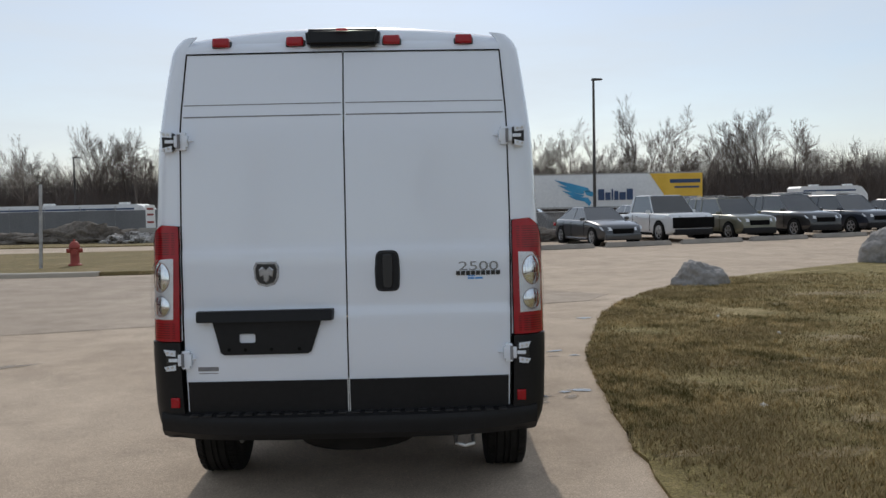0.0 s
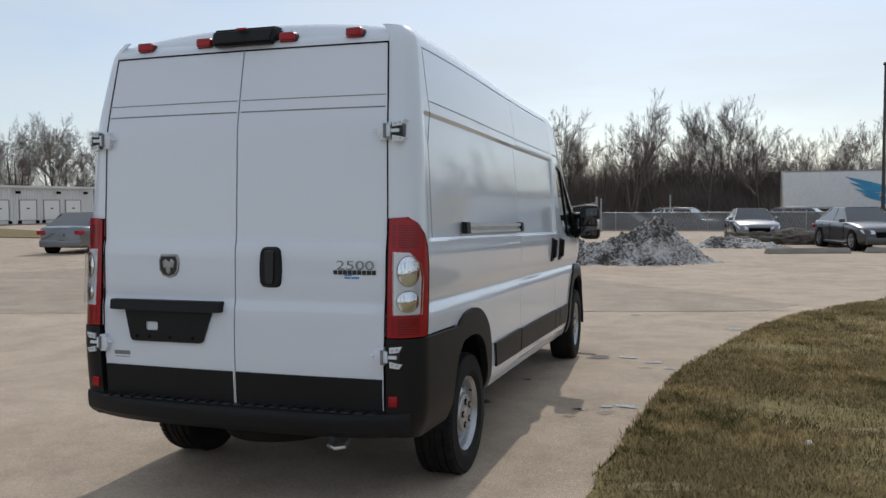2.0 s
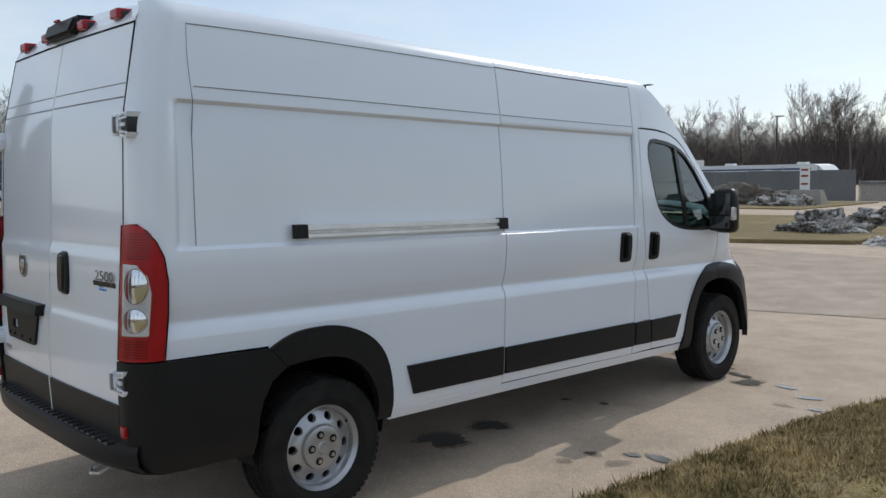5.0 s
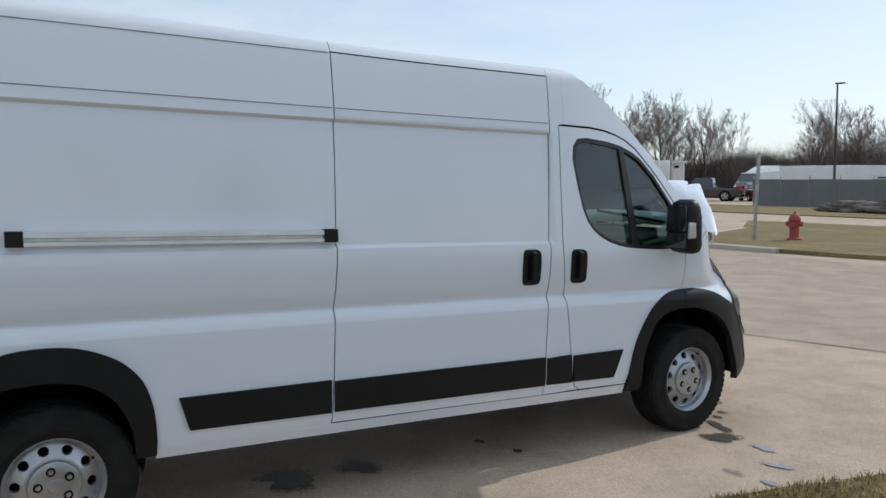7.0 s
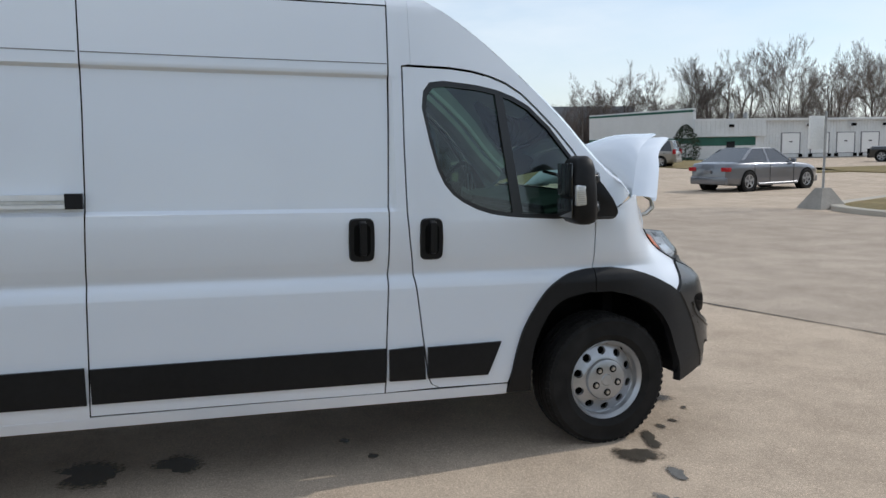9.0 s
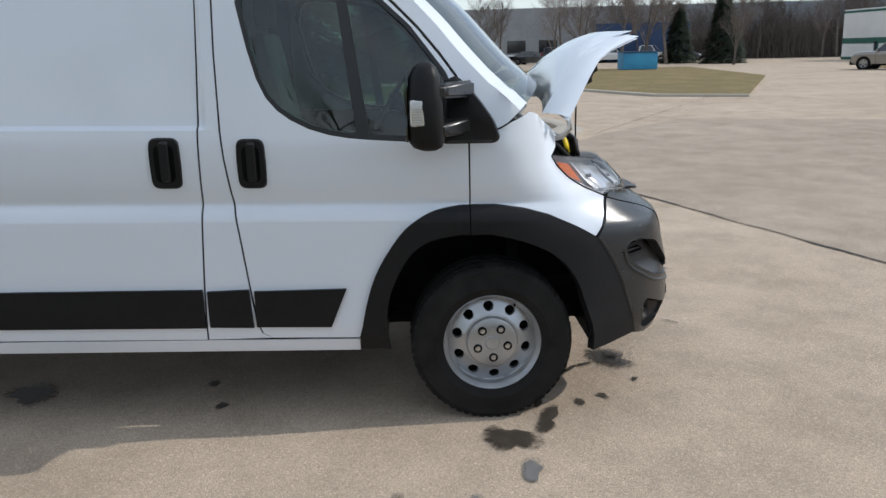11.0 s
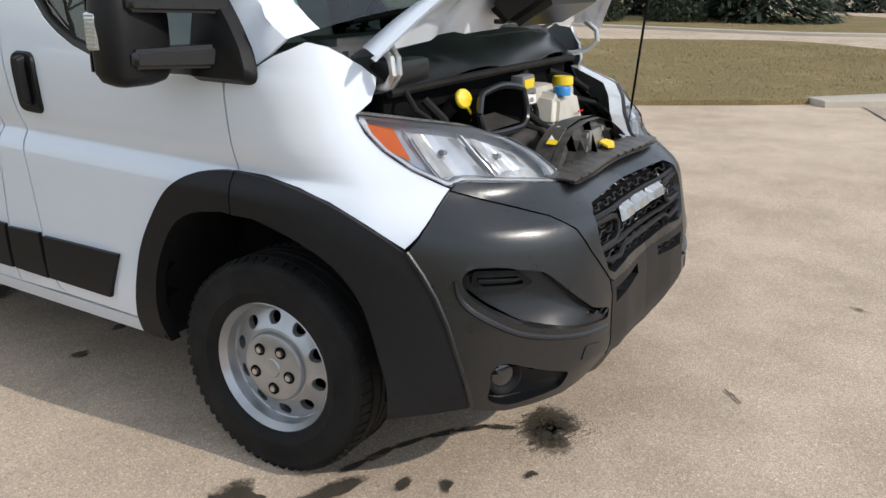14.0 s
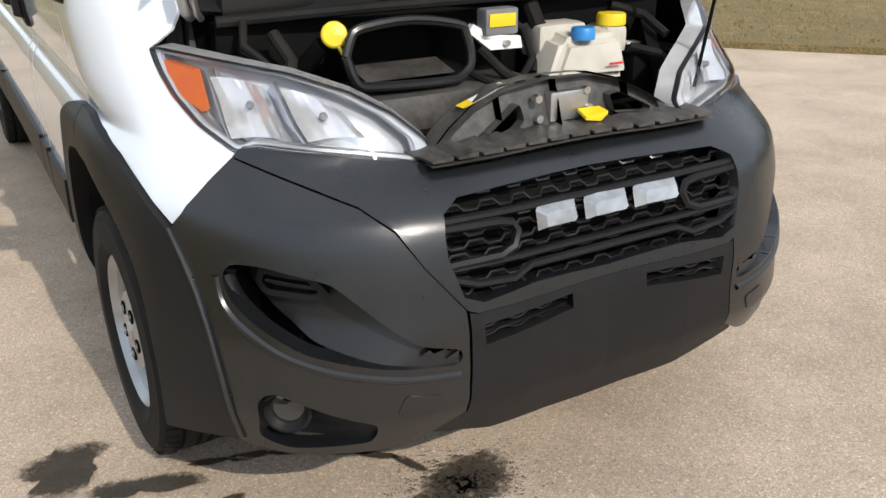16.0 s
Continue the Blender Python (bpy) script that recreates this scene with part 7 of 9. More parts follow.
while len(near) < 62000:
    x, y = 1.6 + abs(gr.gauss(0, 3.6)), gr.uniform(-4.5, 12.5)
    if noise.noise((x * 0.9, y * 0.9, 0.3)) + gr.uniform(-0.35, 0.35) > -0.22 and inside(lawn_poly, x, y):
        (near if noise.noise((x * 0.6, y * 0.6, 4.0)) + gr.uniform(-0.3, 0.3) < 0.12 else dry).append((x, y, 0.024))
blades("lawn_blades", near, BLADE, "short green and brown winter grass", 0.018, 0.058, 1)
blades("dry_lawn_blades", dry, BLADE_DRY, "short straw-coloured winter grass", 0.014, 0.05, 2)
dry2 = []
isl = ISLAND + [(-14, -30), (-2.6, -30)]
while len(dry2) < 16000:
    x, y = gr.uniform(-19, -3.5), gr.uniform(-8, 6.6)
    if inside(isl, x, y):
        dry2.append((x, y, 0.069))
blades("island_blades", dry2, BLADE_DRY, "short dry grass on the island", 0.015, 0.05, 3)
# litter on the lawn
for x, y in ((3.0, 1.15), (4.4, 6.2), (4.6, 4.6)):
    lb = bmesh.new()
    hull([(0, 0, 0), (0.06, 0.01, 0), (0.05, 0.05, 0.01), (0.0, 0.03, 0.015)], [(0.01, 0, 0.02), (0.05, 0.02, 0.03), (0.045, 0.04, 0.025), (0.01, 0.03, 0.03)], lb)
    ob = part("paper_scrap", lb, PAPER_WHITE)
    ob.matrix_world = pose(x, y, 0.024, 0, 0, x * 90)
    tagged(ob, "crumpled white scrap lying in the grass", "litter")


def lump(name, x, y, rx, ry, h, material, label, category, seed, rough=0.35, detail=26, z=0.0, peaks=1.0, kind=""):
    """A heap or boulder whose surface is broken by noise at several scales."""
    bm = bmesh.new()
    bmesh.ops.create_icosphere(bm, subdivisions=6 if detail > 30 else 5 if detail > 20 else 4, radius=1.0)
    off = Vector((seed * 3.1, seed * 1.7, seed * 0.9))
    for v in bm.verts:
        d = v.co.normalized()
        k = 1 + rough * (noise.noise(d * 1.5 * peaks + off) + 0.5 * noise.noise(d * 3.7 * peaks + off) + 0.34 * noise.noise(d * 9.0 * peaks + off) + 0.24 * noise.noise(d * 21 * peaks + off) + (0.20 * noise.noise(d * 47 * peaks + off) if detail > 30 else 0.0))
        v.co = Vector((d.x * rx, d.y * ry, max(-0.05, d.z) * h)) * k
    ob = part(name, bm, material, sharp=180)
    ob.matrix_world = pose(x, y, z)
    return tagged(ob, label, category, kind=kind)


lump("boulder", 5.6, 10.75, 0.52, 0.36, 0.47, ROCK, "grey boulder on the lawn's edge", "rock", 1, 0.22)
lump("boulder", 11.9, 15.3, 0.80, 0.55, 0.80, ROCK, "dark boulder on the lawn's edge", "rock", 2, 0.22)
def heap(name, x, y, humps, reach, material, label, category, seed, crumb=0.10, cell=0.045):
    """Ploughed snow: rounded humps, broken into clods that get finer, running out at the foot."""
    off = Vector((seed * 3.1, seed * 1.7, seed * 0.9))
    bm = bmesh.new()
    us, vs = steps(-reach[0], reach[0], cell), steps(-reach[1], reach[1], cell)

    def top(u, v):
        p = Vector((u, v, 0))
        h = sum(a * math.exp(-((u - cu) / ru) ** 2 - ((v - cv) / rv) ** 2) for cu, cv, ru, rv, a in humps)
        ridge = 1 - abs(noise.noise(p * 2.1 + off)) * 2
        clod = 0.55 * ridge + 0.5 * noise.noise(p * 4.3 + off) + 0.34 * noise.noise(p * 9.5 + off) + 0.22 * noise.noise(p * 21 + off)
        return (u, v, max(-0.03, h - 0.10 + crumb * clod * min(1.0, 0.35 + h * 1.6)))

    grid(top, us, vs, bm=bm)
    bmesh.ops.delete(bm, geom=[f for f in bm.faces if all(v.co.z <= -0.029 for v in f.verts)], context="FACES")
    bmesh.ops.delete(bm, geom=[v for v in bm.verts if not v.link_faces], context="VERTS")
    bmesh.ops.recalc_face_normals(bm, faces=bm.faces)
    if sum(f.normal.z for f in bm.faces) < 0:
        bmesh.ops.reverse_faces(bm, faces=bm.faces)
    ob = part(name, bm, material, sharp=180)
    ob.matrix_world = pose(x, y, 0)
    return tagged(ob, label, category)


heap("snow_heap", 0.0, 19.1, ((0.55, 0.25, 0.72, 0.95, 1.02), (1.35, 0.35, 0.7, 0.6, 0.42), (-0.75, -0.25, 0.95, 0.85, 0.50), (-2.05, -0.45, 0.95, 0.75, 0.42)), (3.6, 2.1), SNOW_DIRTY, "dirty melting snow heap with soil in it", "snow heap", 4, 0.30)
heap("snow_heap", 3.1, 27.6, ((-0.8, 0, 0.8, 0.6, 0.42), (0.6, 0, 0.9, 0.6, 0.30)), (2.6, 1.4), SNOW_DIRTY, "low dark snow heap before the fence", "snow heap", 9, 0.18, 0.08)
lump("snow_heap", -5.1, 20.6, 1.0, 0.7, 0.48, SNOW_DIRTY, "small dirty snow heap on the grass", "snow heap", 6, 0.5, peaks=1.6, z=0.09)
lump("soil_heap", -17.4, 39.5, 2.8, 1.2, 0.85, RUBBLE, "heap of dark soil before the fence", "soil heap", 7, 0.5, peaks=1.6)
lump("soil_heap", -21.5, 40.0, 2.4, 1.2, 0.6, RUBBLE, "heap of dark soil before the fence", "soil heap", 8, 0.5, peaks=1.6)
lump("snow_heap", -14.5, 38.0, 1.4, 0.9, 0.5, SNOW_DIRTY, "dirty snow heap by the fence", "snow heap", 11, 0.5, peaks=1.6)
lump("soil_heap", 4.8, 31.0, 2.2, 1.0, 0.5, RUBBLE, "low heap of soil at the lot's edge", "soil heap", 12, 0.5, peaks=1.6)
lump("snow_heap", -4.6, 24.5, 1.3, 0.8, 0.55, SNOW_DIRTY, "dirty snow heap behind the lot", "snow heap", 13, 0.5, peaks=1.6)

# ---- vehicles ----
def paint(name, rgb, flake=0.0):
    hi = tuple(min(1, c * 1.15 + 0.004) for c in rgb)
    return mottled(name, rgb, hi, 1.3, rough=0.3, coat=1.0, metal=flake)


PAINTS = {"charcoal": paint("charcoal_paint", (0.035, 0.036, 0.040), 0.3), "white": paint("pickup_white_paint", (0.62, 0.63, 0.64)), "olive": paint("olive_paint", (0.13, 0.125, 0.085), 0.4), "black": paint("black_paint", (0.012, 0.012, 0.014)),
          "navy": paint("navy_paint", (0.014, 0.018, 0.03)), "grey": paint("grey_metal_paint", (0.15, 0.155, 0.17), 0.5), "beige": paint("beige_paint", (0.26, 0.235, 0.20), 0.4), "silver": paint("silver_paint", (0.36, 0.37, 0.38), 0.5), "maroon": paint("maroon_paint", (0.10, 0.012, 0.012)), "green": paint("dark_green_car_paint", (0.02, 0.035, 0.026))}
TYRE_FAR = RUBBER
FORMS = {
    # rear base, rear roof, front roof, windscreen base; belt, hood end, tail top; roof width
    "sedan": dict(gh=(-0.40, -0.22, 0.03, 0.21), belt=0.64, hood=0.60, nose=0.47, deck=0.66, roof_w=0.66),
    "suv": dict(gh=(-0.485, -0.43, 0.06, 0.22), belt=0.60, hood=0.60, nose=0.50, deck=0.60, roof_w=0.74),
    "pickup": dict(gh=(-0.14, -0.11, 0.12, 0.23), belt=0.60, hood=0.60, nose=0.55, deck=0.58, roof_w=0.74),
}


def car(form, paint_key, L, W, H, place, heading, label, category="car", wheel_r=0.33, group=""):
    """A parked vehicle; heading is the way it faces, as (x, y)."""
    f = FORMS[form]
    P = PAINTS[paint_key]
    turn = math.degrees(math.atan2(-heading[0], heading[1]))
    root = thing({"sedan": "sedan", "suv": "suv", "pickup": "pickup_truck"}[form], label, category, None, group)
    hw = W / 2
    rb, rr, rf, wb = f["gh"]
    top = [(-0.5, f["deck"] * 0.78), (-0.49, f["deck"] * 0.97), (rb, f["deck"]), (-0.1, f["belt"] + 0.015), (wb, f["belt"]), (0.36, f["hood"] - 0.01), (0.455, f["nose"] + 0.045), (0.49, f["nose"] - 0.03), (0.5, f["nose"] - 0.13)]
    ts = [-0.5, -0.492, -0.47, -0.43, -0.38, -0.30, -0.2, -0.1, 0.0, 0.1, 0.2, 0.28, 0.36, 0.42, 0.455, 0.48, 0.493, 0.5]

    def width(t):
        k = max(0.0, (abs(t) - 0.36) / 0.14)
        return hw * (1 - 0.22 * k**2.2)

    def section(t, k):
        zt = float(np.interp(t, [a for a, _ in top], [b for _, b in top])) * H
        zb = H * (0.135 + 0.06 * max(0.0, (abs(t) - 0.4) / 0.1))
        w = width(t)
        prof = [(0.0, zb), (0.86 * w, zb), (0.97 * w, zb + 0.06), (1.0 * w, zb + (zt - zb) * 0.35), (0.985 * w, zb + (zt - zb) * 0.62), (1.0 * w, zb + (zt - zb) * 0.74), (0.975 * w, zt - 0.05), (0.93 * w, zt - 0.015), (0.80 * w, zt + 0.004), (0.4 * w, zt + 0.02), (0.0, zt + 0.026)]
        i = min(int(k), len(prof) - 2)
        q = k - i
        return prof[i][0] + q * (prof[i + 1][0] - prof[i][0]), prof[i][1] + q * (prof[i + 1][1] - prof[i][1])

    bm = bmesh.new()
    for s in (1, -1):
        grid(lambda t, k: (s * section(t, k)[0], t * L, section(t, k)[1]), ts, steps(0, 10, 1), flip=s < 0, bm=bm)
    for t in (-0.5, 0.5):
        ring = [(section(t, k)[0], t * L, section(t, k)[1]) for k in range(11)]
        vs = [bm.verts.new(p) for p in ring] + [bm.verts.new((-p[0], p[1], p[2])) for p in ring[-2:0:-1]]
        bm.faces.new(vs if t > 0 else vs[::-1])
    bmesh.ops.remove_doubles(bm, verts=bm.verts, dist=0.001)
    bmesh.ops.recalc_face_normals(bm, faces=bm.faces)
    part("body", bm, P, root, sharp=50)
    zb = f["belt"] * H - 0.01
    gw, rw, zr = hw * 0.90, hw * f["roof_w"], H * 0.985
    rear_z = f["deck"] * H

    def cage(y0, y1, y2, y3, wa, wr, z0a, z0b, z1, grow=0.0):
        lo = [(-wa - grow, y0 * L - grow, z0a), (wa + grow, y0 * L - grow, z0a), (wa + grow, y3 * L + grow, z0b), (-wa - grow, y3 * L + grow, z0b)]
        hi = [(-wr - grow, y1 * L - grow, z1), (wr + grow, y1 * L - grow, z1), (wr + grow, y2 * L + grow, z1), (-wr - grow, y2 * L + grow, z1)]
        return lo, hi

    lo, hi = cage(rb, rr, rf, wb, gw, rw, rear_z - 0.02, zb - 0.02, zr - 0.03)
    part("glasshouse", hull(lo, hi), GLASS_DARK, root, "dark tinted windows", sharp=20)
    rl, rh = cage(rr, rr + 0.012, rf - 0.012, rf, rw + 0.012, rw - 0.06, zr - 0.05, zr - 0.05, zr)
    rb_m = hull([(x, y, z - 0.012) for x, y, z in rl], rh)
    bmesh.ops.bevel(rb_m, geom=[e for e in rb_m.edges], offset=0.02, segments=2, affect="EDGES")
    part("roof", rb_m, P, root)

    def pillar(t0, t1, wd):
        for s in (-1, 1):
            def pt(t_lo, t_hi, k):
                return None
            a0, a1 = Vector((s * (gw + 0.004), t0 * L, zb - 0.03)), Vector((s * (rw + 0.006), t1 * L, zr - 0.035))
            d = Vector((0, wd / 2, 0))
            n = Vector((s * 0.012, 0, 0))
            part("pillar", hull([a0 - d, a0 + d, a0 + d + n, a0 - d + n], [a1 - d, a1 + d, a1 + d + n, a1 - d + n]), P, root)

    pillar(wb - 0.005, rf, 0.07)
    pillar(rb + 0.012, rr, 0.14 if form != "suv" else 0.16)
    if form != "pickup":
        pillar((rf + rr) / 2 + 0.02, (rf + rr) / 2 + 0.01, 0.09)
        if form == "suv":
            pillar(-0.28, -0.285, 0.08)
    for s in (-1, 1):
        for yb in (0.33, -0.30):
            pos = (s * (hw - 0.10), yb * L, wheel_r)
            # black drum flush with the body side, painting the arch's shade
            part("wheel_well_shade", lathe([(wheel_r * 1.16, -0.12), (wheel_r * 1.16, 0.102), (wheel_r * 1.12, 0.106), (0, 0.06)], 24, m=pose(*pos) @ Matrix.Rotation(0 if s > 0 else math.pi, 4, "Z")), BLACK_DEEP, root)
            w = part("wheel", lathe([(wheel_r * 0.66, 0.09), (wheel_r * 0.72, 0.112), (wheel_r * 0.93, 0.112), (wheel_r, 0.09), (wheel_r, -0.1), (0, -0.1)], 24, m=pose(*pos) @ Matrix.Rotation(0 if s > 0 else math.pi, 4, "Z")), TYRE_FAR, root)
            rim = bmesh.new()
            mm = pose(*pos) @ Matrix.Rotation(0 if s > 0 else math.pi, 4, "Z")
            lathe([(wheel_r * 0.66, 0.075), (wheel_r * 0.66, 0.108), (wheel_r * 0.60, 0.106), (wheel_r * 0.58, 0.085)], 24, rim, mm)
            for k in range(5):
                a = 2 * math.pi * k / 5 + 0.4
                c, sn = math.cos(a), math.sin(a)
                d = Vector((0, c, sn)) * wheel_r
                e = Vector((0, -sn, c)) * wheel_r * 0.11
                o = Vector((0.104, 0, 0))
                vs = [o + d * 0.10 - e, o + d * 0.10 + e, o + d * 0.60 + e * 0.9, o + d * 0.60 - e * 0.9]
                rim.faces.new([rim.verts.new(mm @ v) for v in vs])
            part("rim", rim, RIM_SILVER, w)
        # mirrors, handles, sills
        part("mirror", box(s * (gw + 0.03), s * (gw + 0.20), (wb - 0.045) * L - 0.05, (wb - 0.045) * L + 0.06, zb + 0.0, zb + 0.13, 0.03), P, root)
        for t in ((rf + rr) / 2 + 0.045, (rf + rr) / 2 - 0.14) if form != "pickup" else (0.02,):
            part("door_handle", box(s * (hw - 0.012), s * (hw + 0.012), t * L - 0.16, t * L - 0.03, zb - 0.15, zb - 0.12, 0.008, 1), P if form == "sedan" else BLACK_DEEP, root)
        for t in ((wb - 0.03), (rf + rr) / 2 + 0.015, -0.245) if form != "pickup" else (wb - 0.03, -0.06):
            # thin black boxes draw the shade between the doors
            part("door_gap_shade", box(s * (hw - 0.02), s * (hw + 0.0035), t * L - 0.005, t * L + 0.005, 0.22 * H, zb - 0.06), BLACK_DEEP, root)
        part("sill", box(s * (hw - 0.05), s * (hw + 0.008), -0.20 * L, 0.23 * L, 0.135 * H, 0.19 * H, 0.015, 1), BLACK_DEEP if form != "sedan" else P, root)
        hz = (f["nose"] - 0.04) * H
        part("headlamp", hull([(s * hw * 0.50, 0.487 * L, hz - 0.06), (s * hw * 0.86, 0.462 * L, hz - 0.04), (s * hw * 0.90, 0.44 * L, hz + 0.09), (s * hw * 0.52, 0.470 * L, hz + 0.06)], [(s * hw * 0.50, 0.507 * L, hz - 0.06), (s * hw * 0.89, 0.478 * L, hz - 0.04), (s * hw * 0.95, 0.45 * L, hz + 0.09), (s * hw * 0.52, 0.488 * L, hz + 0.06)]), REFLECTOR, root)
        tz = f["deck"] * H * (0.86 if form == "sedan" else 0.98)
        part("tail_lamp", box(s * hw * 0.58, s * hw * 0.93, -0.503 * L, -0.47 * L, tz - 0.15, tz - 0.01, 0.02) if form == "sedan" else box(s * hw * 0.80, s * hw * 0.95, -0.503 * L, -0.46 * L, tz - 0.18, tz + 0.14, 0.02), LENS_RED, root)
    gz = (f["nose"] - 0.10) * H
    part("grille", box(-hw * 0.46, hw * 0.46, 0.48 * L, 0.507 * L, gz - 0.09, gz + 0.10, 0.02), BLACK_DEEP, root)
    part("front_bumper", box(-hw * 0.80, hw * 0.80, 0.46 * L, 0.512 * L, 0.15 * H, 0.15 * H + 0.24, 0.05, 3), P if form == "sedan" else PLASTIC_BLACK, root)
    part("rear_bumper", box(-hw * 0.82, hw * 0.82, -0.512 * L, -0.46 * L, 0.17 * H, 0.17 * H + 0.25, 0.05, 3), P, root)
    part("plate_bar", box(-0.15, 0.15, -0.515 * L, -0.505 * L, 0.42 * H, 0.42 * H + 0.10), GREY_PLASTIC, root)
    if form == "pickup":
        part("front_mask", box(-hw * 0.86, hw * 0.86, 0.478 * L, 0.509 * L, gz - 0.30, gz + 0.12, 0.04), BLACK_DEEP, root)
        part("bed_floor", box(-hw * 0.86, hw * 0.86, -0.48 * L, -0.16 * L, 0.58 * H, 0.60 * H), BLACK_DEEP, root)
    if form == "suv":
        for s in (-1, 1):
            part("roof_rail", tube([(s * rw * 0.93, rr * L + 0.1, zr), (s * rw * 0.93, rr * L + 0.2, zr + 0.05), (s * rw * 0.93, rf * L - 0.25, zr + 0.05), (s * rw * 0.93, rf * L - 0.12, zr)], 0.015, 6), GALV, root)
    root.matrix_world = pose(place[0], place[1], 0, 0, 0, turn)
    return root


ROW = "cars parked across the lot"
car("sedan", "charcoal", 4.65, 1.80, 1.46, (7.0, 27.9), (0.24, -0.97), "dark grey sedan parked behind a concrete stop", wheel_r=0.33, group=ROW)
p = car("pickup", "white", 5.8, 2.0, 1.88, (10.1, 30.3), (0.22, -0.975), "white pickup truck with a black front, parked in the row", "pickup", 0.40, ROW)
car("suv", "olive", 4.55, 1.84, 1.70, (13.0, 30.2), (0.22, -0.975), "olive green compact suv parked in the row", wheel_r=0.35, group=ROW)
car("suv", "black", 4.7, 1.88, 1.78, (16.2, 31.6), (0.24, -0.97), "black boxy suv with a chrome grille, parked in the row", wheel_r=0.37, group=ROW)
car("suv", "navy", 4.75, 1.9, 1.74, (19.4, 33.2), (0.24, -0.97), "dark blue suv parked in the row", wheel_r=0.36, group=ROW)
car("sedan", "black", 4.7, 1.84, 1.50, (22.8, 34.5), (0.24, -0.97), "black sedan parked in the row", wheel_r=0.34, group=ROW)
car("suv", "charcoal", 4.7, 1.88, 1.74, (26.2, 35.8), (0.24, -0.97), "dark suv parked in the row", wheel_r=0.36, group=ROW)
car("sedan", "grey", 4.4, 1.74, 1.40, (3.55, 33.2), (0.12, -0.99), "metallic grey sedan parked apart on the lot", group="cars on the lot")
car("suv", "charcoal", 4.8, 1.9, 1.78, (14.8, 37.6), (0.2, -0.98), "dark suv parked in the second row", group=ROW)
car("pickup", "black", 5.8, 2.0, 1.95, (20.2, 40.8), (-0.9, -0.4), "black pickup truck in the back row", "pickup", 0.40, ROW)
car("suv", "silver", 4.7, 1.85, 1.7, (23.5, 41.0), (0.2, -0.98), "silver suv in the back row", group=ROW)
car("sedan", "silver", 4.7, 1.82, 1.46, (11.3, 38.0), (0.2, -0.98), "silver sedan in the second row", group=ROW)
car("sedan", "grey", 4.74, 1.80, 1.46, (-19.8, 21.1), (-0.24, 0.97), "metallic grey sedan with five-spoke wheels", wheel_r=0.34)
car("suv", "beige", 4.75, 1.95, 1.78, (-45.8, 32.2), (-0.72, -0.69), "beige suv parked by the white building", wheel_r=0.36)
car("pickup", "black", 5.7, 2.0, 1.85, (-43.0, 52.5), (-0.85, -0.5), "dark pickup truck parked by the loading doors", "pickup", 0.40)
car("sedan", "maroon", 4.6, 1.8, 1.45, (-40.5, 55.5), (-0.8, 0.6), "dark red sedan beside the trailers")
car("suv", "charcoal", 4.7, 1.9, 1.75, (-82.0, 5.5), (-0.97, -0.2), "dark suv out on the side road", wheel_r=0.36)
for i, (x, y, form, key) in enumerate(((-92, 8.5, "pickup", "white"), (-92, 12.4, "pickup", "silver"), (-92, 17.0, "sedan", "charcoal"), (-92, 20.5, "suv", "black"), (-90, 25.5, "suv", "white"), (-89, 29.0, "pickup", "white"), (-90, 33.0, "sedan", "navy"))):
    car(form, key, 5.2 if form == "pickup" else 4.7, 1.9, 1.8 if form != "sedan" else 1.46, (x, y), (0.5, 0.86), f"{ {'white': 'white', 'silver': 'silver', 'charcoal': 'dark grey', 'black': 'black', 'navy': 'dark blue'}[key]} {'pickup truck' if form == 'pickup' else form} parked far off across the road", group="cars across the road")
for i, (x, y, key) in enumerate(((-3.2, 50.5, "charcoal"), (0.4, 50.8, "silver"), (4.0, 50.2, "black"), (7.4, 50.6, "grey"), (-6.8, 50.4, "olive"))):
    car("suv" if i % 2 else "sedan", key, 4.7, 1.85, 1.7 if i % 2 else 1.46, (x, y), (0.95, -0.3), "car parked behind the wire fence", group="cars behind the fence").location.z = -0.42
# concrete wheel stops
stop = bmesh.new()
hull([(-1.35, -0.12, 0), (1.35, -0.12, 0), (1.35, 0.12, 0), (-1.35, 0.12, 0)], [(-1.30, -0.08, 0.17), (1.30, -0.08, 0.17), (1.30, 0.08, 0.17), (-1.30, 0.08, 0.17)], stop)
bmesh.ops.bevel(stop, geom=list(stop.edges), offset=0.02, segments=2, affect="EDGES")
s0 = tagged(part("wheel_stop", stop, TIMBER_STOP), "weathered concrete wheel stop on the lot", "wheel stop", "wheel stops along the row")
for k in range(8):
    m = pose(5.0 + k * 3.05, 24.3 + k * 1.02 + 0.04 * k * k, 0, 0, 0, 18)
    if k == 0:
        s0.matrix_world = m
    else:
        copy_thing(s0, m)

# ---- moving trailer with its lettering ----
tr = thing("moving_trailer", "long white moving trailer with blue and yellow lettering", "trailer")
part("box_body", box(7.1, 24.8, 70.0, 72.5, 1.08, 4.10, 0.06), TRAILER_WHITE, tr)
part("nose_panel", box(6.98, 7.12, 70.05, 72.45, 1.1, 4.05, 0.03), STEEL, tr)
part("lower_rail", box(7.1, 24.8, 69.97, 70.02, 1.05, 1.20), GALV, tr)
part("top_rail", box(7.1, 24.8, 69.97, 70.02, 4.02, 4.12), GALV, tr)
for x in (9.6, 10.0):
    part("landing_leg", box(x, x + 0.12, 70.6, 70.75, 0.0, 1.1), GREY_PLASTIC, tr)
for x in (20.6, 21.9, 23.2):
    part("wheel", lathe([(0.0, 0.12), (0.48, 0.12), (0.5, 0.0), (0.48, -0.12), (0, -0.12)], 20, m=pose(x, 70.3, 0.5, 0, 0, 90)), RUBBER, tr)


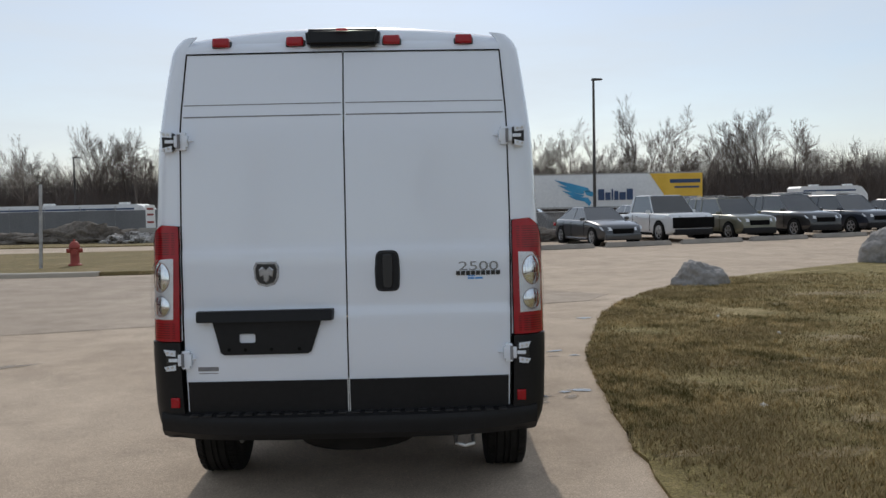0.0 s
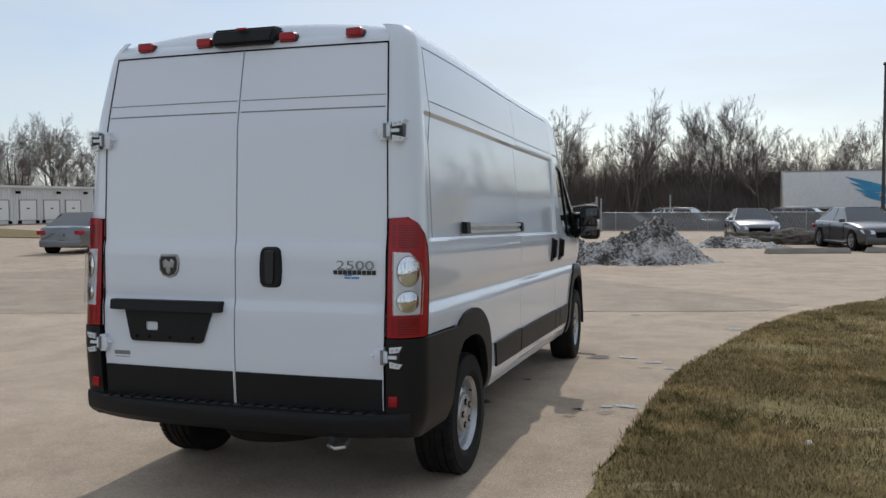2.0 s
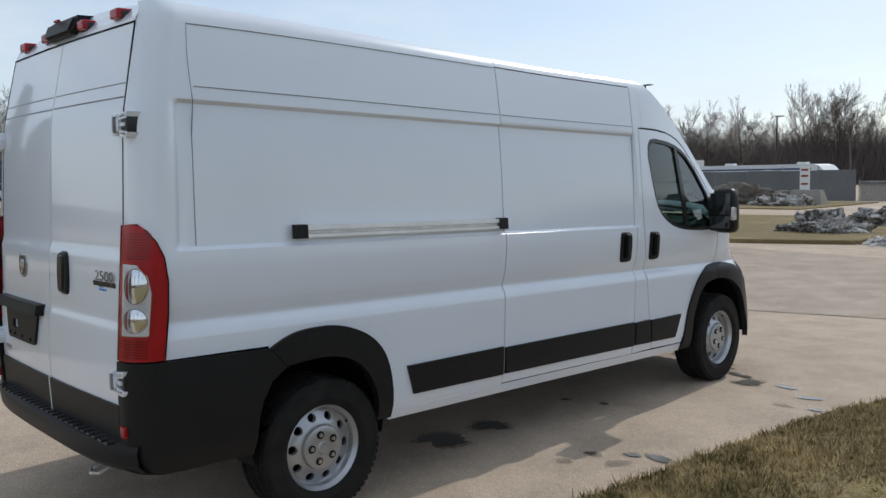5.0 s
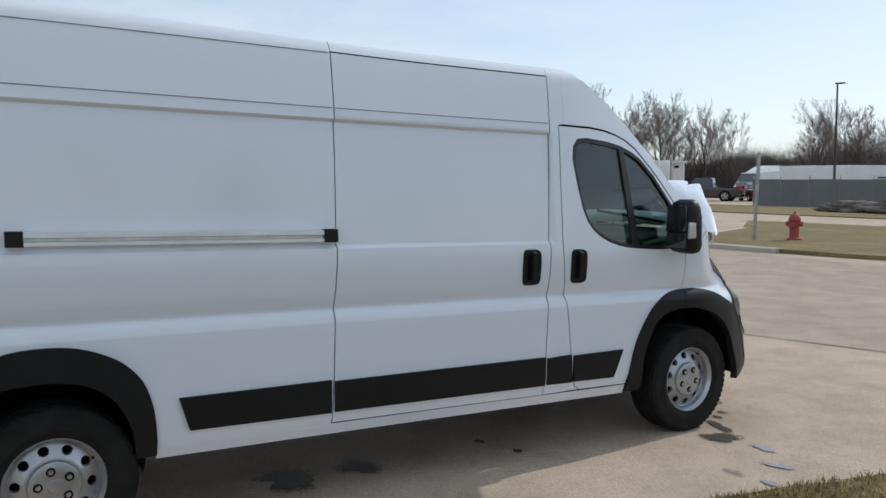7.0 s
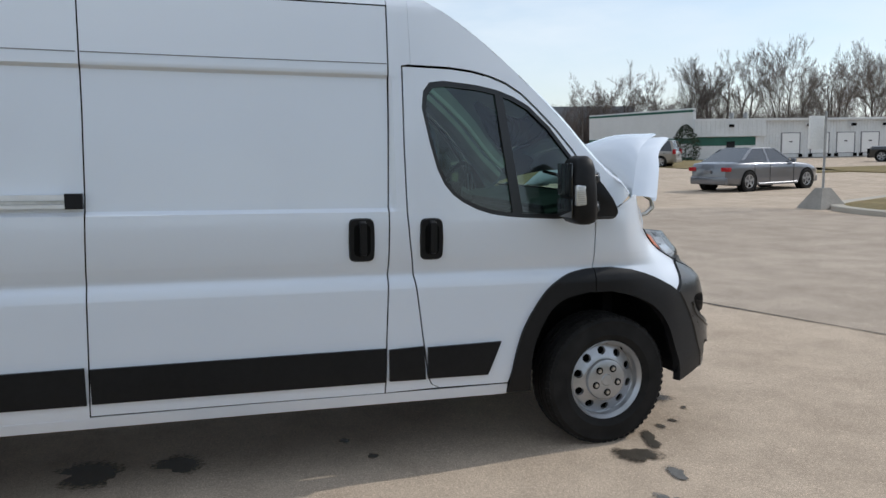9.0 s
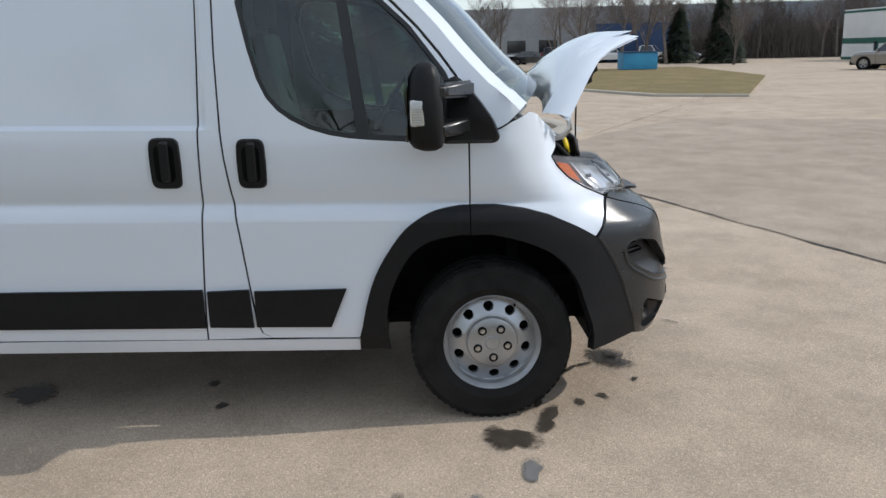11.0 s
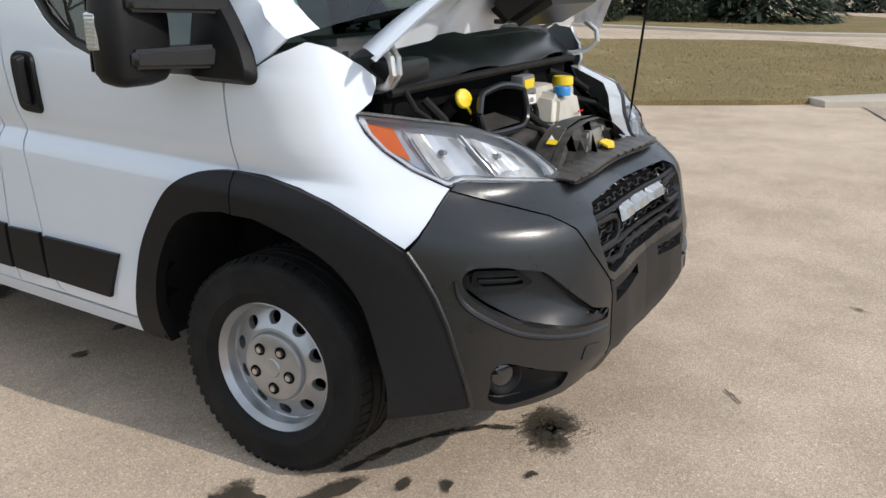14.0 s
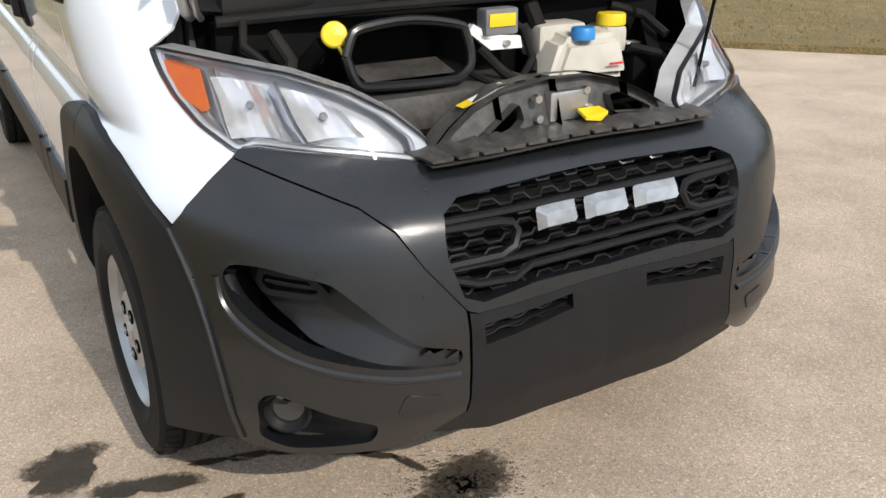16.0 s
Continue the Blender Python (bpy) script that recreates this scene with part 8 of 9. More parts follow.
def billboard(name, outline, z_lift, material, y=69.96):
    bm = bmesh.new()
    vs = [bm.verts.new((x, y - z_lift, z)) for x, z in outline]
    f = bm.faces.new(vs)
    bmesh.ops.triangulate(bm, faces=[f], ngon_method="EAR_CLIP")
    return part(name, bm, material, tr, smooth=False)


billboard("yellow_field", [(22.0, 1.2), (24.8, 1.2), (24.8, 4.02), (20.1, 4.02)], 0.0, LOGO_YELLOW)
for fe in ([(11.6, 3.62), (13.2, 3.25), (14.6, 2.85), (14.9, 2.45), (14.0, 2.62), (12.8, 2.95)], [(11.9, 3.15), (13.2, 2.85), (14.3, 2.55), (14.2, 2.30), (13.2, 2.45)], [(12.3, 2.65), (13.4, 2.42), (14.3, 2.22), (14.0, 2.02), (13.2, 2.15)], [(12.8, 2.2), (13.9, 2.05), (14.6, 2.0), (14.9, 1.55), (14.7, 1.25), (14.3, 1.65), (13.5, 1.85)], [(14.3, 2.62), (15.0, 2.52), (15.25, 2.2), (14.9, 2.1), (14.5, 2.2)]):
    billboard("bird_decal", fe, 0.012, LOGO_BLUE)
for xa, xb, za, zb in ((15.5, 16.05, 1.75, 2.72), (16.15, 16.6, 1.75, 2.42), (16.7, 16.85, 1.75, 2.72), (16.95, 17.3, 1.75, 2.55), (17.4, 17.95, 1.75, 2.42), (18.05, 18.6, 1.75, 2.72), (21.9, 24.6, 3.15, 3.48), (22.3, 24.5, 2.70, 2.86)):
    part("name_bar", box(xa, xb, 69.93, 69.95, za, zb), LOGO_NAVY, tr)
part("phone_bar", box(22.9, 24.3, 69.93, 69.95, 1.82, 1.98), LOGO_NAVY, tr)
part("web_bar", box(22.1, 24.5, 69.93, 69.95, 1.42, 1.54), LOGO_NAVY, tr)


# ---- fences, trailers and trucks behind ----
fence = thing("screen_fence", "grey screened fence along the back of the verge", "fence")
for k in range(9):
    x0 = -33.0 + k * 2.1
    part("screen_panel", grid(lambda x, z: (x, 46.0 + 0.03 * math.sin(x * 3.0 + z), z), steps(x0, x0 + 2.09, 0.3), steps(0.0, 1.72 - 0.02 * (k % 2), 0.4), flip=True), FENCE_SCREEN, fence)
    part("fence_post", rod((x0, 46.06, 0), (x0, 46.06, 1.95), 0.035, n=8), GALV, fence)
wire = thing("wire_fence", "chain-link fence with a top rail at the lot's end", "fence")
for k in range(15):
    x = -14.0 + k * 2.6
    part("fence_post", rod((x, 46.2, 0), (x, 46.2, 1.55), 0.03, n=8), GALV, wire)
part("top_rail", rod((-14.0, 46.2, 1.42), (22.4, 46.2, 1.42), 0.025, n=8), GALV, wire)
mesh_wires = bmesh.new()
for k in range(230):
    x = -14.0 + k * 0.16
    for d in (-1, 1):
        xa, xb = x, x + d * 0.7
        if -14.0 <= xb <= 22.4:
            vs = [mesh_wires.verts.new(p) for p in ((xa - 0.006, 46.2, 0.02), (xa + 0.006, 46.2, 0.02), (xb + 0.006, 46.2, 1.42), (xb - 0.006, 46.2, 1.42))]
            mesh_wires.faces.new(vs)
part("chain_link", mesh_wires, GALV, wire, smooth=False)
SCREEN_MESH = mottled("grey_mesh_screen", (0.15, 0.155, 0.16), (0.22, 0.225, 0.23), 0.9, rough=0.85, fine=9.0, spec=0.1)
SCREEN_MESH.node_tree.nodes["Principled BSDF"].inputs["Alpha"].default_value = 0.84
for k in range(14):
    x0 = -14.0 + k * 2.6
    part("mesh_panel", grid(lambda x, z: (x, 46.24 + 0.02 * math.sin(x * 2.2 + z * 2), z), steps(x0 + 0.03, x0 + 2.57, 0.5), steps(0.05, 1.40, 0.45), flip=True), SCREEN_MESH, wire)
gate = thing("gate_post", "tall steel gate post with a slanting brace", "post")
part("post", rod((-4.1, 44.2, 0), (-4.1, 44.2, 2.3), 0.07, n=10), GALV, gate)
part("post", rod((-3.85, 44.2, 0), (-3.85, 44.2, 2.2), 0.05, n=10), GALV, gate)
part("brace", rod((-7.6, 44.2, 1.38), (-4.1, 44.2, 1.95), 0.03, n=8), GALV, gate)
for x, y, h in ((-6.3, 43.0, 2.3), (-7.0, 45.0, 2.35), (-0.6, 48.0, 2.1)):
    tagged(part("steel_post", rod((x, y, 0), (x, y, h), 0.045, n=8), GALV), "bare steel post by the fence", "post")
toilet = thing("portable_toilet", "blue and white portable toilet cabin", "toilet cabin")
part("cabin_body", box(-7.95, -7.05, 40.0, 40.9, 0.05, 1.72, 0.04), TRAILER_WHITE, toilet)
part("door", box(-7.2, -7.04, 39.97, 40.02, 0.1, 1.68), LOGO_BLUE, toilet)
part("side_wall", box(-7.06, -6.95, 40.0, 40.9, 0.1, 1.7), LOGO_BLUE, toilet)
part("skid", box(-8.0, -7.0, 39.95, 40.95, 0.0, 0.08), BLACK_DEEP, toilet)
booth = thing("guard_booth", "small white booth with a window", "booth")
part("booth_wall", box(-7.4, -6.4, 41.5, 42.4, 0.0, 2.0), TRAILER_WHITE, booth)
part("booth_roof", box(-7.5, -6.3, 41.4, 42.5, 2.0, 2.1), TRAILER_WHITE, booth)
part("booth_window", box(-7.15, -6.6, 41.47, 41.5, 1.2, 1.85), GLASS_DARK, booth)
sg = thing("notice_board", "white notice board with dark lines on posts", "sign")
part("board", box(-6.35, -5.35, 38.0, 38.04, 0.40, 0.86), PAPER_WHITE, sg)
part("leg", box(-6.25, -6.19, 38.04, 38.1, 0, 0.86), GALV, sg)
part("leg", box(-5.51, -5.45, 38.04, 38.1, 0, 0.86), GALV, sg)
for z in (0.72, 0.60, 0.50):
    part("text_bar", box(-6.1, -5.6, 37.985, 37.998, z - 0.02, z + 0.02), GREY_PLASTIC, sg)
toilet.location = (-0.30, 0, -0.14)
booth.location = (-0.55, 0, -0.18)
sg.location = (-0.22, 0, -0.28)
gate.location = (-0.35, 0, -0.30)
wire.location = (0, 0, -0.36)
ws = thing("warning_sign", "white sign with red bars on a concrete block", "sign")
part("post", rod((-14.25, 40.0, 0), (-14.25, 40.0, 1.96), 0.03, n=8), GALV, ws)
part("board", box(-14.5, -14.0, 39.95, 39.98, 0.75, 1.95), PAPER_WHITE, ws)
part("block", hull([(-15.0, 39.5, 0), (-13.2, 39.5, 0), (-13.2, 40.4, 0), (-15.0, 40.4, 0)], [(-14.8, 39.7, 0.75), (-13.4, 39.7, 0.75), (-13.4, 40.2, 0.75), (-14.8, 40.2, 0.75)]), TIMBER_STOP, ws)
for z in (1.75, 1.45, 1.05):
    part("sign_bar", box(-14.42, -14.08, 39.935, 39.948, z - 0.05, z + 0.05), HYDRANT_RED, ws)


def travel_trailer(x0, x1, y, h, label):
    t = thing("travel_trailer", label, "trailer")
    bm = bmesh.new()
    prof = [(x0, 0.35), (x1 - 0.2, 0.35), (x1, 0.9), (x1 - 0.05, h * 0.72), (x1 - 0.5, h * 0.95), (x1 - 0.9, h), (x0 + 0.2, h), (x0, h - 0.15)]
    hull([(x, y, z) for x, z in prof], [(x, y + 2.4, z) for x, z in prof], bm)
    part("shell", bm, TRAILER_WHITE, t, sharp=20)
    part("stripe", box(x0 + 0.3, x1 - 1.0, y - 0.02, y, h * 0.83, h * 0.88), LOGO_NAVY, t)
    part("window", box(x1 - 2.6, x1 - 1.6, y - 0.03, y, h * 0.55, h * 0.76), GLASS_DARK, t)
    part("door", box(x1 - 4.2, x1 - 3.5, y - 0.02, y, 0.45, h * 0.85), PAPER_WHITE, t)
    for k in (0.3, 0.8):
        part("roof_vent", box(x0 + (x1 - x0) * k - 0.3, x0 + (x1 - x0) * k + 0.3, y + 0.9, y + 1.5, h, h + 0.14, 0.03), PAPER_WHITE, t)
    for k in (0.42, 0.52):
        part("wheel", lathe([(0, 0.1), (0.33, 0.1), (0.35, 0), (0.33, -0.1), (0, -0.1)], 18, m=pose(x0 + (x1 - x0) * k, y + 0.1, 0.35, 0, 0, 90)), RUBBER, t)


travel_trailer(-28.4, -18.2, 52.0, 2.12, "long white travel trailer with a dark stripe")
travel_trailer(30.0, 35.5, 62.0, 2.5, "white camper behind the parked cars")
tagged(part("storage_container", box(-50.2, -38.5, 70.0, 72.5, 0.0, 2.82, 0.03), METAL_WHITE), "white box trailer standing behind the fence", "trailer")
for k, x in enumerate((-57.0, -53.6, -50.4)):
    t = thing("box_trailer", "white box trailer parked nose in", "trailer", group="trailers at the back")
    part("box_body", box(x, x + 2.5, 76.0 + k, 84.0 + k, 0.95, 3.1, 0.04), METAL_WHITE, t)
    part("axle_box", box(x + 0.2, x + 2.3, 76.4 + k, 78.4 + k, 0.0, 0.95, 0.2), BLACK_DEEP, t)
semi = thing("semi_truck", "white semi truck facing the lot", "truck")
part("cab", hull([(-48.3, 61.6, 0.55), (-45.7, 61.6, 0.55), (-45.7, 65.5, 0.55), (-48.3, 65.5, 0.55)], [(-48.1, 62.8, 2.3), (-45.9, 62.8, 2.3), (-45.9, 65.5, 2.5), (-48.1, 65.5, 2.5)]), TRAILER_WHITE, semi)
part("roof_fairing", hull([(-48.0, 63.0, 2.25), (-46.0, 63.0, 2.25), (-46.0, 65.5, 2.25), (-48.0, 65.5, 2.25)], [(-47.7, 64.2, 2.9), (-46.3, 64.2, 2.9), (-46.3, 65.5, 2.95), (-47.7, 65.5, 2.95)]), TRAILER_WHITE, semi)
part("windscreen", hull([(-48.05, 62.1, 1.55), (-45.95, 62.1, 1.55), (-45.98, 62.72, 2.2), (-48.02, 62.72, 2.2)], [(-48.05, 62.05, 1.58), (-45.95, 62.05, 1.58), (-45.98, 62.66, 2.22), (-48.02, 62.66, 2.22)]), GLASS_DARK, semi)
part("grille", box(-47.6, -46.4, 61.45, 61.6, 0.7, 1.4, 0.05), GREY_PLASTIC, semi)
part("bumper", box(-48.3, -45.7, 61.4, 61.65, 0.35, 0.68, 0.05), GREY_PLASTIC, semi)
for x in (-48.1, -45.9):
    part("wheel", lathe([(0, 0.15), (0.45, 0.15), (0.5, 0), (0.45, -0.15), (0, -0.15)], 18, m=pose(x, 62.6, 0.5)), RUBBER, semi)


def light_pole(x, y, h, arm, label="tall dark light pole with one lamp head"):
    t = thing("light_pole", label, "light pole")
    part("pole", rod((x, y, 0), (x, y, h), 0.11, 0.07, 10), POLE_DARK, t)
    part("base", rod((x, y, 0), (x, y, 0.5), 0.25, 0.25, 12), TIMBER_STOP, t)
    part("lamp_head", hull([(x - 0.1, y - 0.2, h - 0.02), (x + arm, y - 0.2, h + 0.0), (x + arm, y + 0.2, h + 0.0), (x - 0.1, y + 0.2, h - 0.02)], [(x - 0.1, y - 0.16, h + 0.1), (x + arm * 0.9, y - 0.16, h + 0.08), (x + arm * 0.9, y + 0.16, h + 0.08), (x - 0.1, y + 0.16, h + 0.1)]), POLE_DARK, t)


light_pole(10.9, 48.0, 9.2, 0.55)
light_pole(-38.2, 62.0, 9.3, 0.8)
light_pole(-32.5, 75.0, 6.7, 0.7)
# hydrant
hy = thing("fire_hydrant", "faded red fire hydrant standing in dry grass", "hydrant", pose(-9.9, 19.6, 0.10))
part("barrel", lathe([(0.0, 0.0), (0.19, 0.0), (0.19, 0.04), (0.14, 0.06), (0.125, 0.10), (0.125, 0.50), (0.16, 0.52), (0.16, 0.56), (0.145, 0.60), (0.11, 0.67), (0.06, 0.71), (0.0, 0.72)], 24, m=Matrix.Rotation(-math.pi / 2, 4, "Y")), HYDRANT_RED, hy)
part("operating_nut", rod((0, 0, 0.70), (0, 0, 0.77), 0.035, n=5), HYDRANT_RED, hy)
for d in ((-1, -0.3), (1, 0.3)):
    part("outlet_cap", rod((0.1 * d[0], 0.1 * d[1], 0.44), (0.21 * d[0], 0.21 * d[1], 0.44), 0.065, n=12), HYDRANT_RED, hy)
part("pumper_cap", rod((0.03, -0.1, 0.40), (0.06, -0.22, 0.40), 0.085, n=14), HYDRANT_RED, hy)
tagged(part("marker_post", hull([(-10.53, 18.68, 0.1), (-10.45, 18.68, 0.1), (-10.45, 18.73, 0.1), (-10.53, 18.73, 0.1)], [(-10.44, 18.68, 2.45), (-10.36, 18.68, 2.45), (-10.36, 18.73, 2.45), (-10.44, 18.73, 2.45)]), GALV), "leaning steel marker post in the grass", "post")
cone = thing("sign_stand", "concrete sign stand with a post and a blank sign", "sign stand", pose(-11.95, 17.0, 0))
part("base", hull([(-0.42, -0.42, 0), (0.42, -0.42, 0), (0.42, 0.42, 0), (-0.42, 0.42, 0)], [(-0.13, -0.13, 0.5), (0.13, -0.13, 0.5), (0.13, 0.13, 0.5), (-0.13, 0.13, 0.5)]), TIMBER_STOP, cone)
part("post", rod((0, 0, 0.5), (0.02, 0, 2.35), 0.03, n=8), GALV, cone)
part("sign_back", box(-0.17, -0.10, -0.35, 0.12, 1.45, 2.25, 0.01), PAPER_WHITE, cone)
# mailbox
mb = thing("mailbox", "dark metal mailbox on a square post", "mailbox", pose(-16.6, 5.35, 0.07))
part("post", box(-0.075, 0.075, -0.075, 0.075, 0.0, 0.98, 0.01), MAILBOX_DARK, mb)
part("post_collar", box(-0.10, 0.10, -0.10, 0.10, 0.40, 0.47, 0.01), MAILBOX_DARK, mb)
part("post_foot", box(-0.11, 0.11, -0.11, 0.11, 0.0, 0.12, 0.015), MAILBOX_DARK, mb)
part("box_body", box(-0.16, 0.16, -0.30, 0.30, 0.98, 1.15, 0.02), MAILBOX_DARK, mb)
part("box_lid", box(-0.19, 0.19, -0.33, 0.33, 1.15, 1.19, 0.012), MAILBOX_DARK, mb)
for y in (-0.09, 0.0, 0.09):
    part("number_bar", box(0.158, 0.164, y - 0.03, y + 0.03, 1.03, 1.11), PAPER_WHITE, mb)

# ---- the white and green building ----
bd = thing("warehouse", "white warehouse with green bands and loading doors", "building")


def wall_slab(a, b, z0, z1, mat, name, lift=0.0, depth=0.3, parent=None):
    """An upright slab from a to b in plan, its face moved out by lift."""
    a, b = Vector(a), Vector(b)
    d = (b - a).normalized()
    n = Vector((d.y, -d.x))
    p, q = a + n * lift, b + n * lift
    r, s = b - n * depth, a - n * depth
    return part(name, hull([(p.x, p.y, z0), (q.x, q.y, z0), (r.x, r.y, z0), (s.x, s.y, z0)], [(p.x, p.y, z1), (q.x, q.y, z1), (r.x, r.y, z1), (s.x, s.y, z1)]), mat, parent or bd, smooth=False)


A, B, C = Vector((-77.5, 44.6)), Vector((-60.0, 45.6)), Vector((-57.7, 65.6))


def on(a, b, k):
    return a + (b - a) * k


wall_slab(A, B, 0, 5.05, BLOCK_WHITE, "wall")
wall_slab(A, B, 4.72, 4.92, GREEN_PAINT, "band", 0.03)
wall_slab(A, B, 1.95, 2.45, GREEN_PAINT, "band", 0.03)
wall_slab(A, B, 0.0, 0.75, GREEN_PAINT, "band", 0.03)
for k in (0.30, 0.42, 0.63, 0.76):
    w = wall_slab(on(A, B, k), on(A, B, k + 0.035), 0.7, 2.2, GREEN_PAINT, "window", 0.06)
    wall_slab(on(A, B, k + 0.006), on(A, B, k + 0.029), 0.8, 2.1, GLASS_DARK, "pane", 0.075, parent=w)
wall_slab(B, C, 0, 3.95, METAL_WHITE, "wall")
wall_slab(B, C, 3.90, 4.10, METAL_WHITE, "eave", 0.35)
wall_slab(B, on(B, C, 0.34), 2.55, 3.9, METAL_WHITE, "canopy", 0.30)
wall_slab(on(B, C, 0.0), on(B, C, 0.30), 1.75, 2.5, GREEN_PAINT, "band", 0.03)
wall_slab(on(B, C, 0.0), on(B, C, 0.30), 0.0, 0.55, GREEN_PAINT, "band", 0.03)
wall_slab(on(B, C, 0.16), on(B, C, 0.20), 0.1, 2.1, GLASS_DARK, "entrance", 0.05)
for k in range(46):
    q = 0.34 + k * 0.66 / 46
    wall_slab(on(B, C, q), on(B, C, q + 0.005), 0.0, 3.9, METAL_WHITE, "cladding_rib", 0.03, 0.02)
for k in range(15):
    q = 0.01 + k * 0.33 / 15
    wall_slab(on(B, C, q), on(B, C, q + 0.006), 2.55, 3.88, METAL_WHITE, "cladding_rib", 0.325, 0.02)
for k in (0.43, 0.575, 0.705, 0.83):
    d = wall_slab(on(B, C, k), on(B, C, k + 0.085), 0.95, 2.75, PAPER_WHITE, "loading_door", 0.05)
    wall_slab(on(B, C, k - 0.006), on(B, C, k + 0.091), 0.9, 2.82, GREY_PLASTIC, "door_frame", 0.035)
    wall_slab(on(B, C, k + 0.035), on(B, C, k + 0.05), 1.95, 2.05, BLACK_DEEP, "door_window", 0.062, parent=d)
    wall_slab(on(B, C, k - 0.012), on(B, C, k + 0.004), 0.62, 0.9, BLACK_DEEP, "dock_bumper", 0.12)
    wall_slab(on(B, C, k + 0.083), on(B, C, k + 0.099), 0.62, 0.9, BLACK_DEEP, "dock_bumper", 0.12)
wall_slab(on(B, C, 0.40), on(B, C, 0.95), 0.0, 0.6, TIMBER_STOP, "dock_base", 0.08)
for k in (0.17, 0.55, 0.77, 0.93):
    p0 = on(B, C, k)
    part("wall_lamp", box(p0.x + 0.3, p0.x + 0.55, p0.y - 0.2, p0.y + 0.2, 3.35, 3.6, 0.04), BLACK_DEEP, bd)
for k in (0.02, 0.25, 0.32):
    p0 = on(B, C, k)
    part("roof_vent", rod((p0.x - 2, p0.y, 4.0), (p0.x - 2, p0.y, 4.7), 0.2, n=10), GALV, bd)
wall_slab(C, C + Vector((-22, 3)), 0, 3.95, METAL_WHITE, "wall")
part("roof", hull([(A.x, A.y, 3.9), (B.x - 0.3, B.y, 3.9), (C.x - 0.3, C.y, 3.9), (A.x, C.y + 4, 3.9)], [(A.x, A.y, 4.05), (B.x - 0.3, B.y, 4.05), (C.x - 0.3, C.y, 4.05), (A.x, C.y + 4, 4.05)]), GREY_WALL, bd)
bd.location.z = -0.5  # sunk through the flat ground so its top fits the camera's view
far_b = thing("far_warehouse", "long low grey building beyond the lot", "building")
wall_slab((-118.0, 30.0), (-104.0, 49.0), 0, 4.6, GREY_WALL, "wall", parent=far_b)
wall_slab((-118.0, 30.0), (-104.0, 49.0), 3.9, 4.7, FENCE_SCREEN, "eave", 0.2, parent=far_b)
wall_slab((-112.0, 38.1), (-107.5, 44.3), 0.3, 2.9, METAL_WHITE, "loading_bay", 0.1, parent=far_b)
wall_slab((-114.8, 34.4), (-113.2, 36.5), 0.3, 2.9, METAL_WHITE, "loading_bay", 0.1, parent=far_b)
office = thing("office_block", "grey office block far across the road", "building")
wall_slab((-104.0, -2.0), (-98.0, 62.0), 0, 6.5, GREY_WALL, "wall", parent=office)
for k in range(16):
    q = 0.03 + k * 0.06
    wall_slab(on(Vector((-104.0, -2.0)), Vector((-98.0, 62.0)), q), on(Vector((-104.0, -2.0)), Vector((-98.0, 62.0)), q + 0.035), 1.2, 2.7, GLASS_DARK, "window", 0.04, parent=office)
wall_slab((-92.0, 24.0), (-90.5, 34.0), 0, 4.2, LOGO_NAVY, "porch", parent=office)
bin_ob = thing("waste_container", "bright blue waste container across the road", "container")
part("body", box(-58.5, -56.5, 18.6, 21.0, 0.08, 1.25, 0.04), LOGO_BLUE, bin_ob)
part("lid", box(-58.6, -56.4, 18.5, 21.1, 1.25, 1.33, 0.02), LOGO_NAVY, bin_ob)
part("foot", box(-58.4, -56.6, 18.7, 20.9, 0.0, 0.08), BLACK_DEEP, bin_ob)

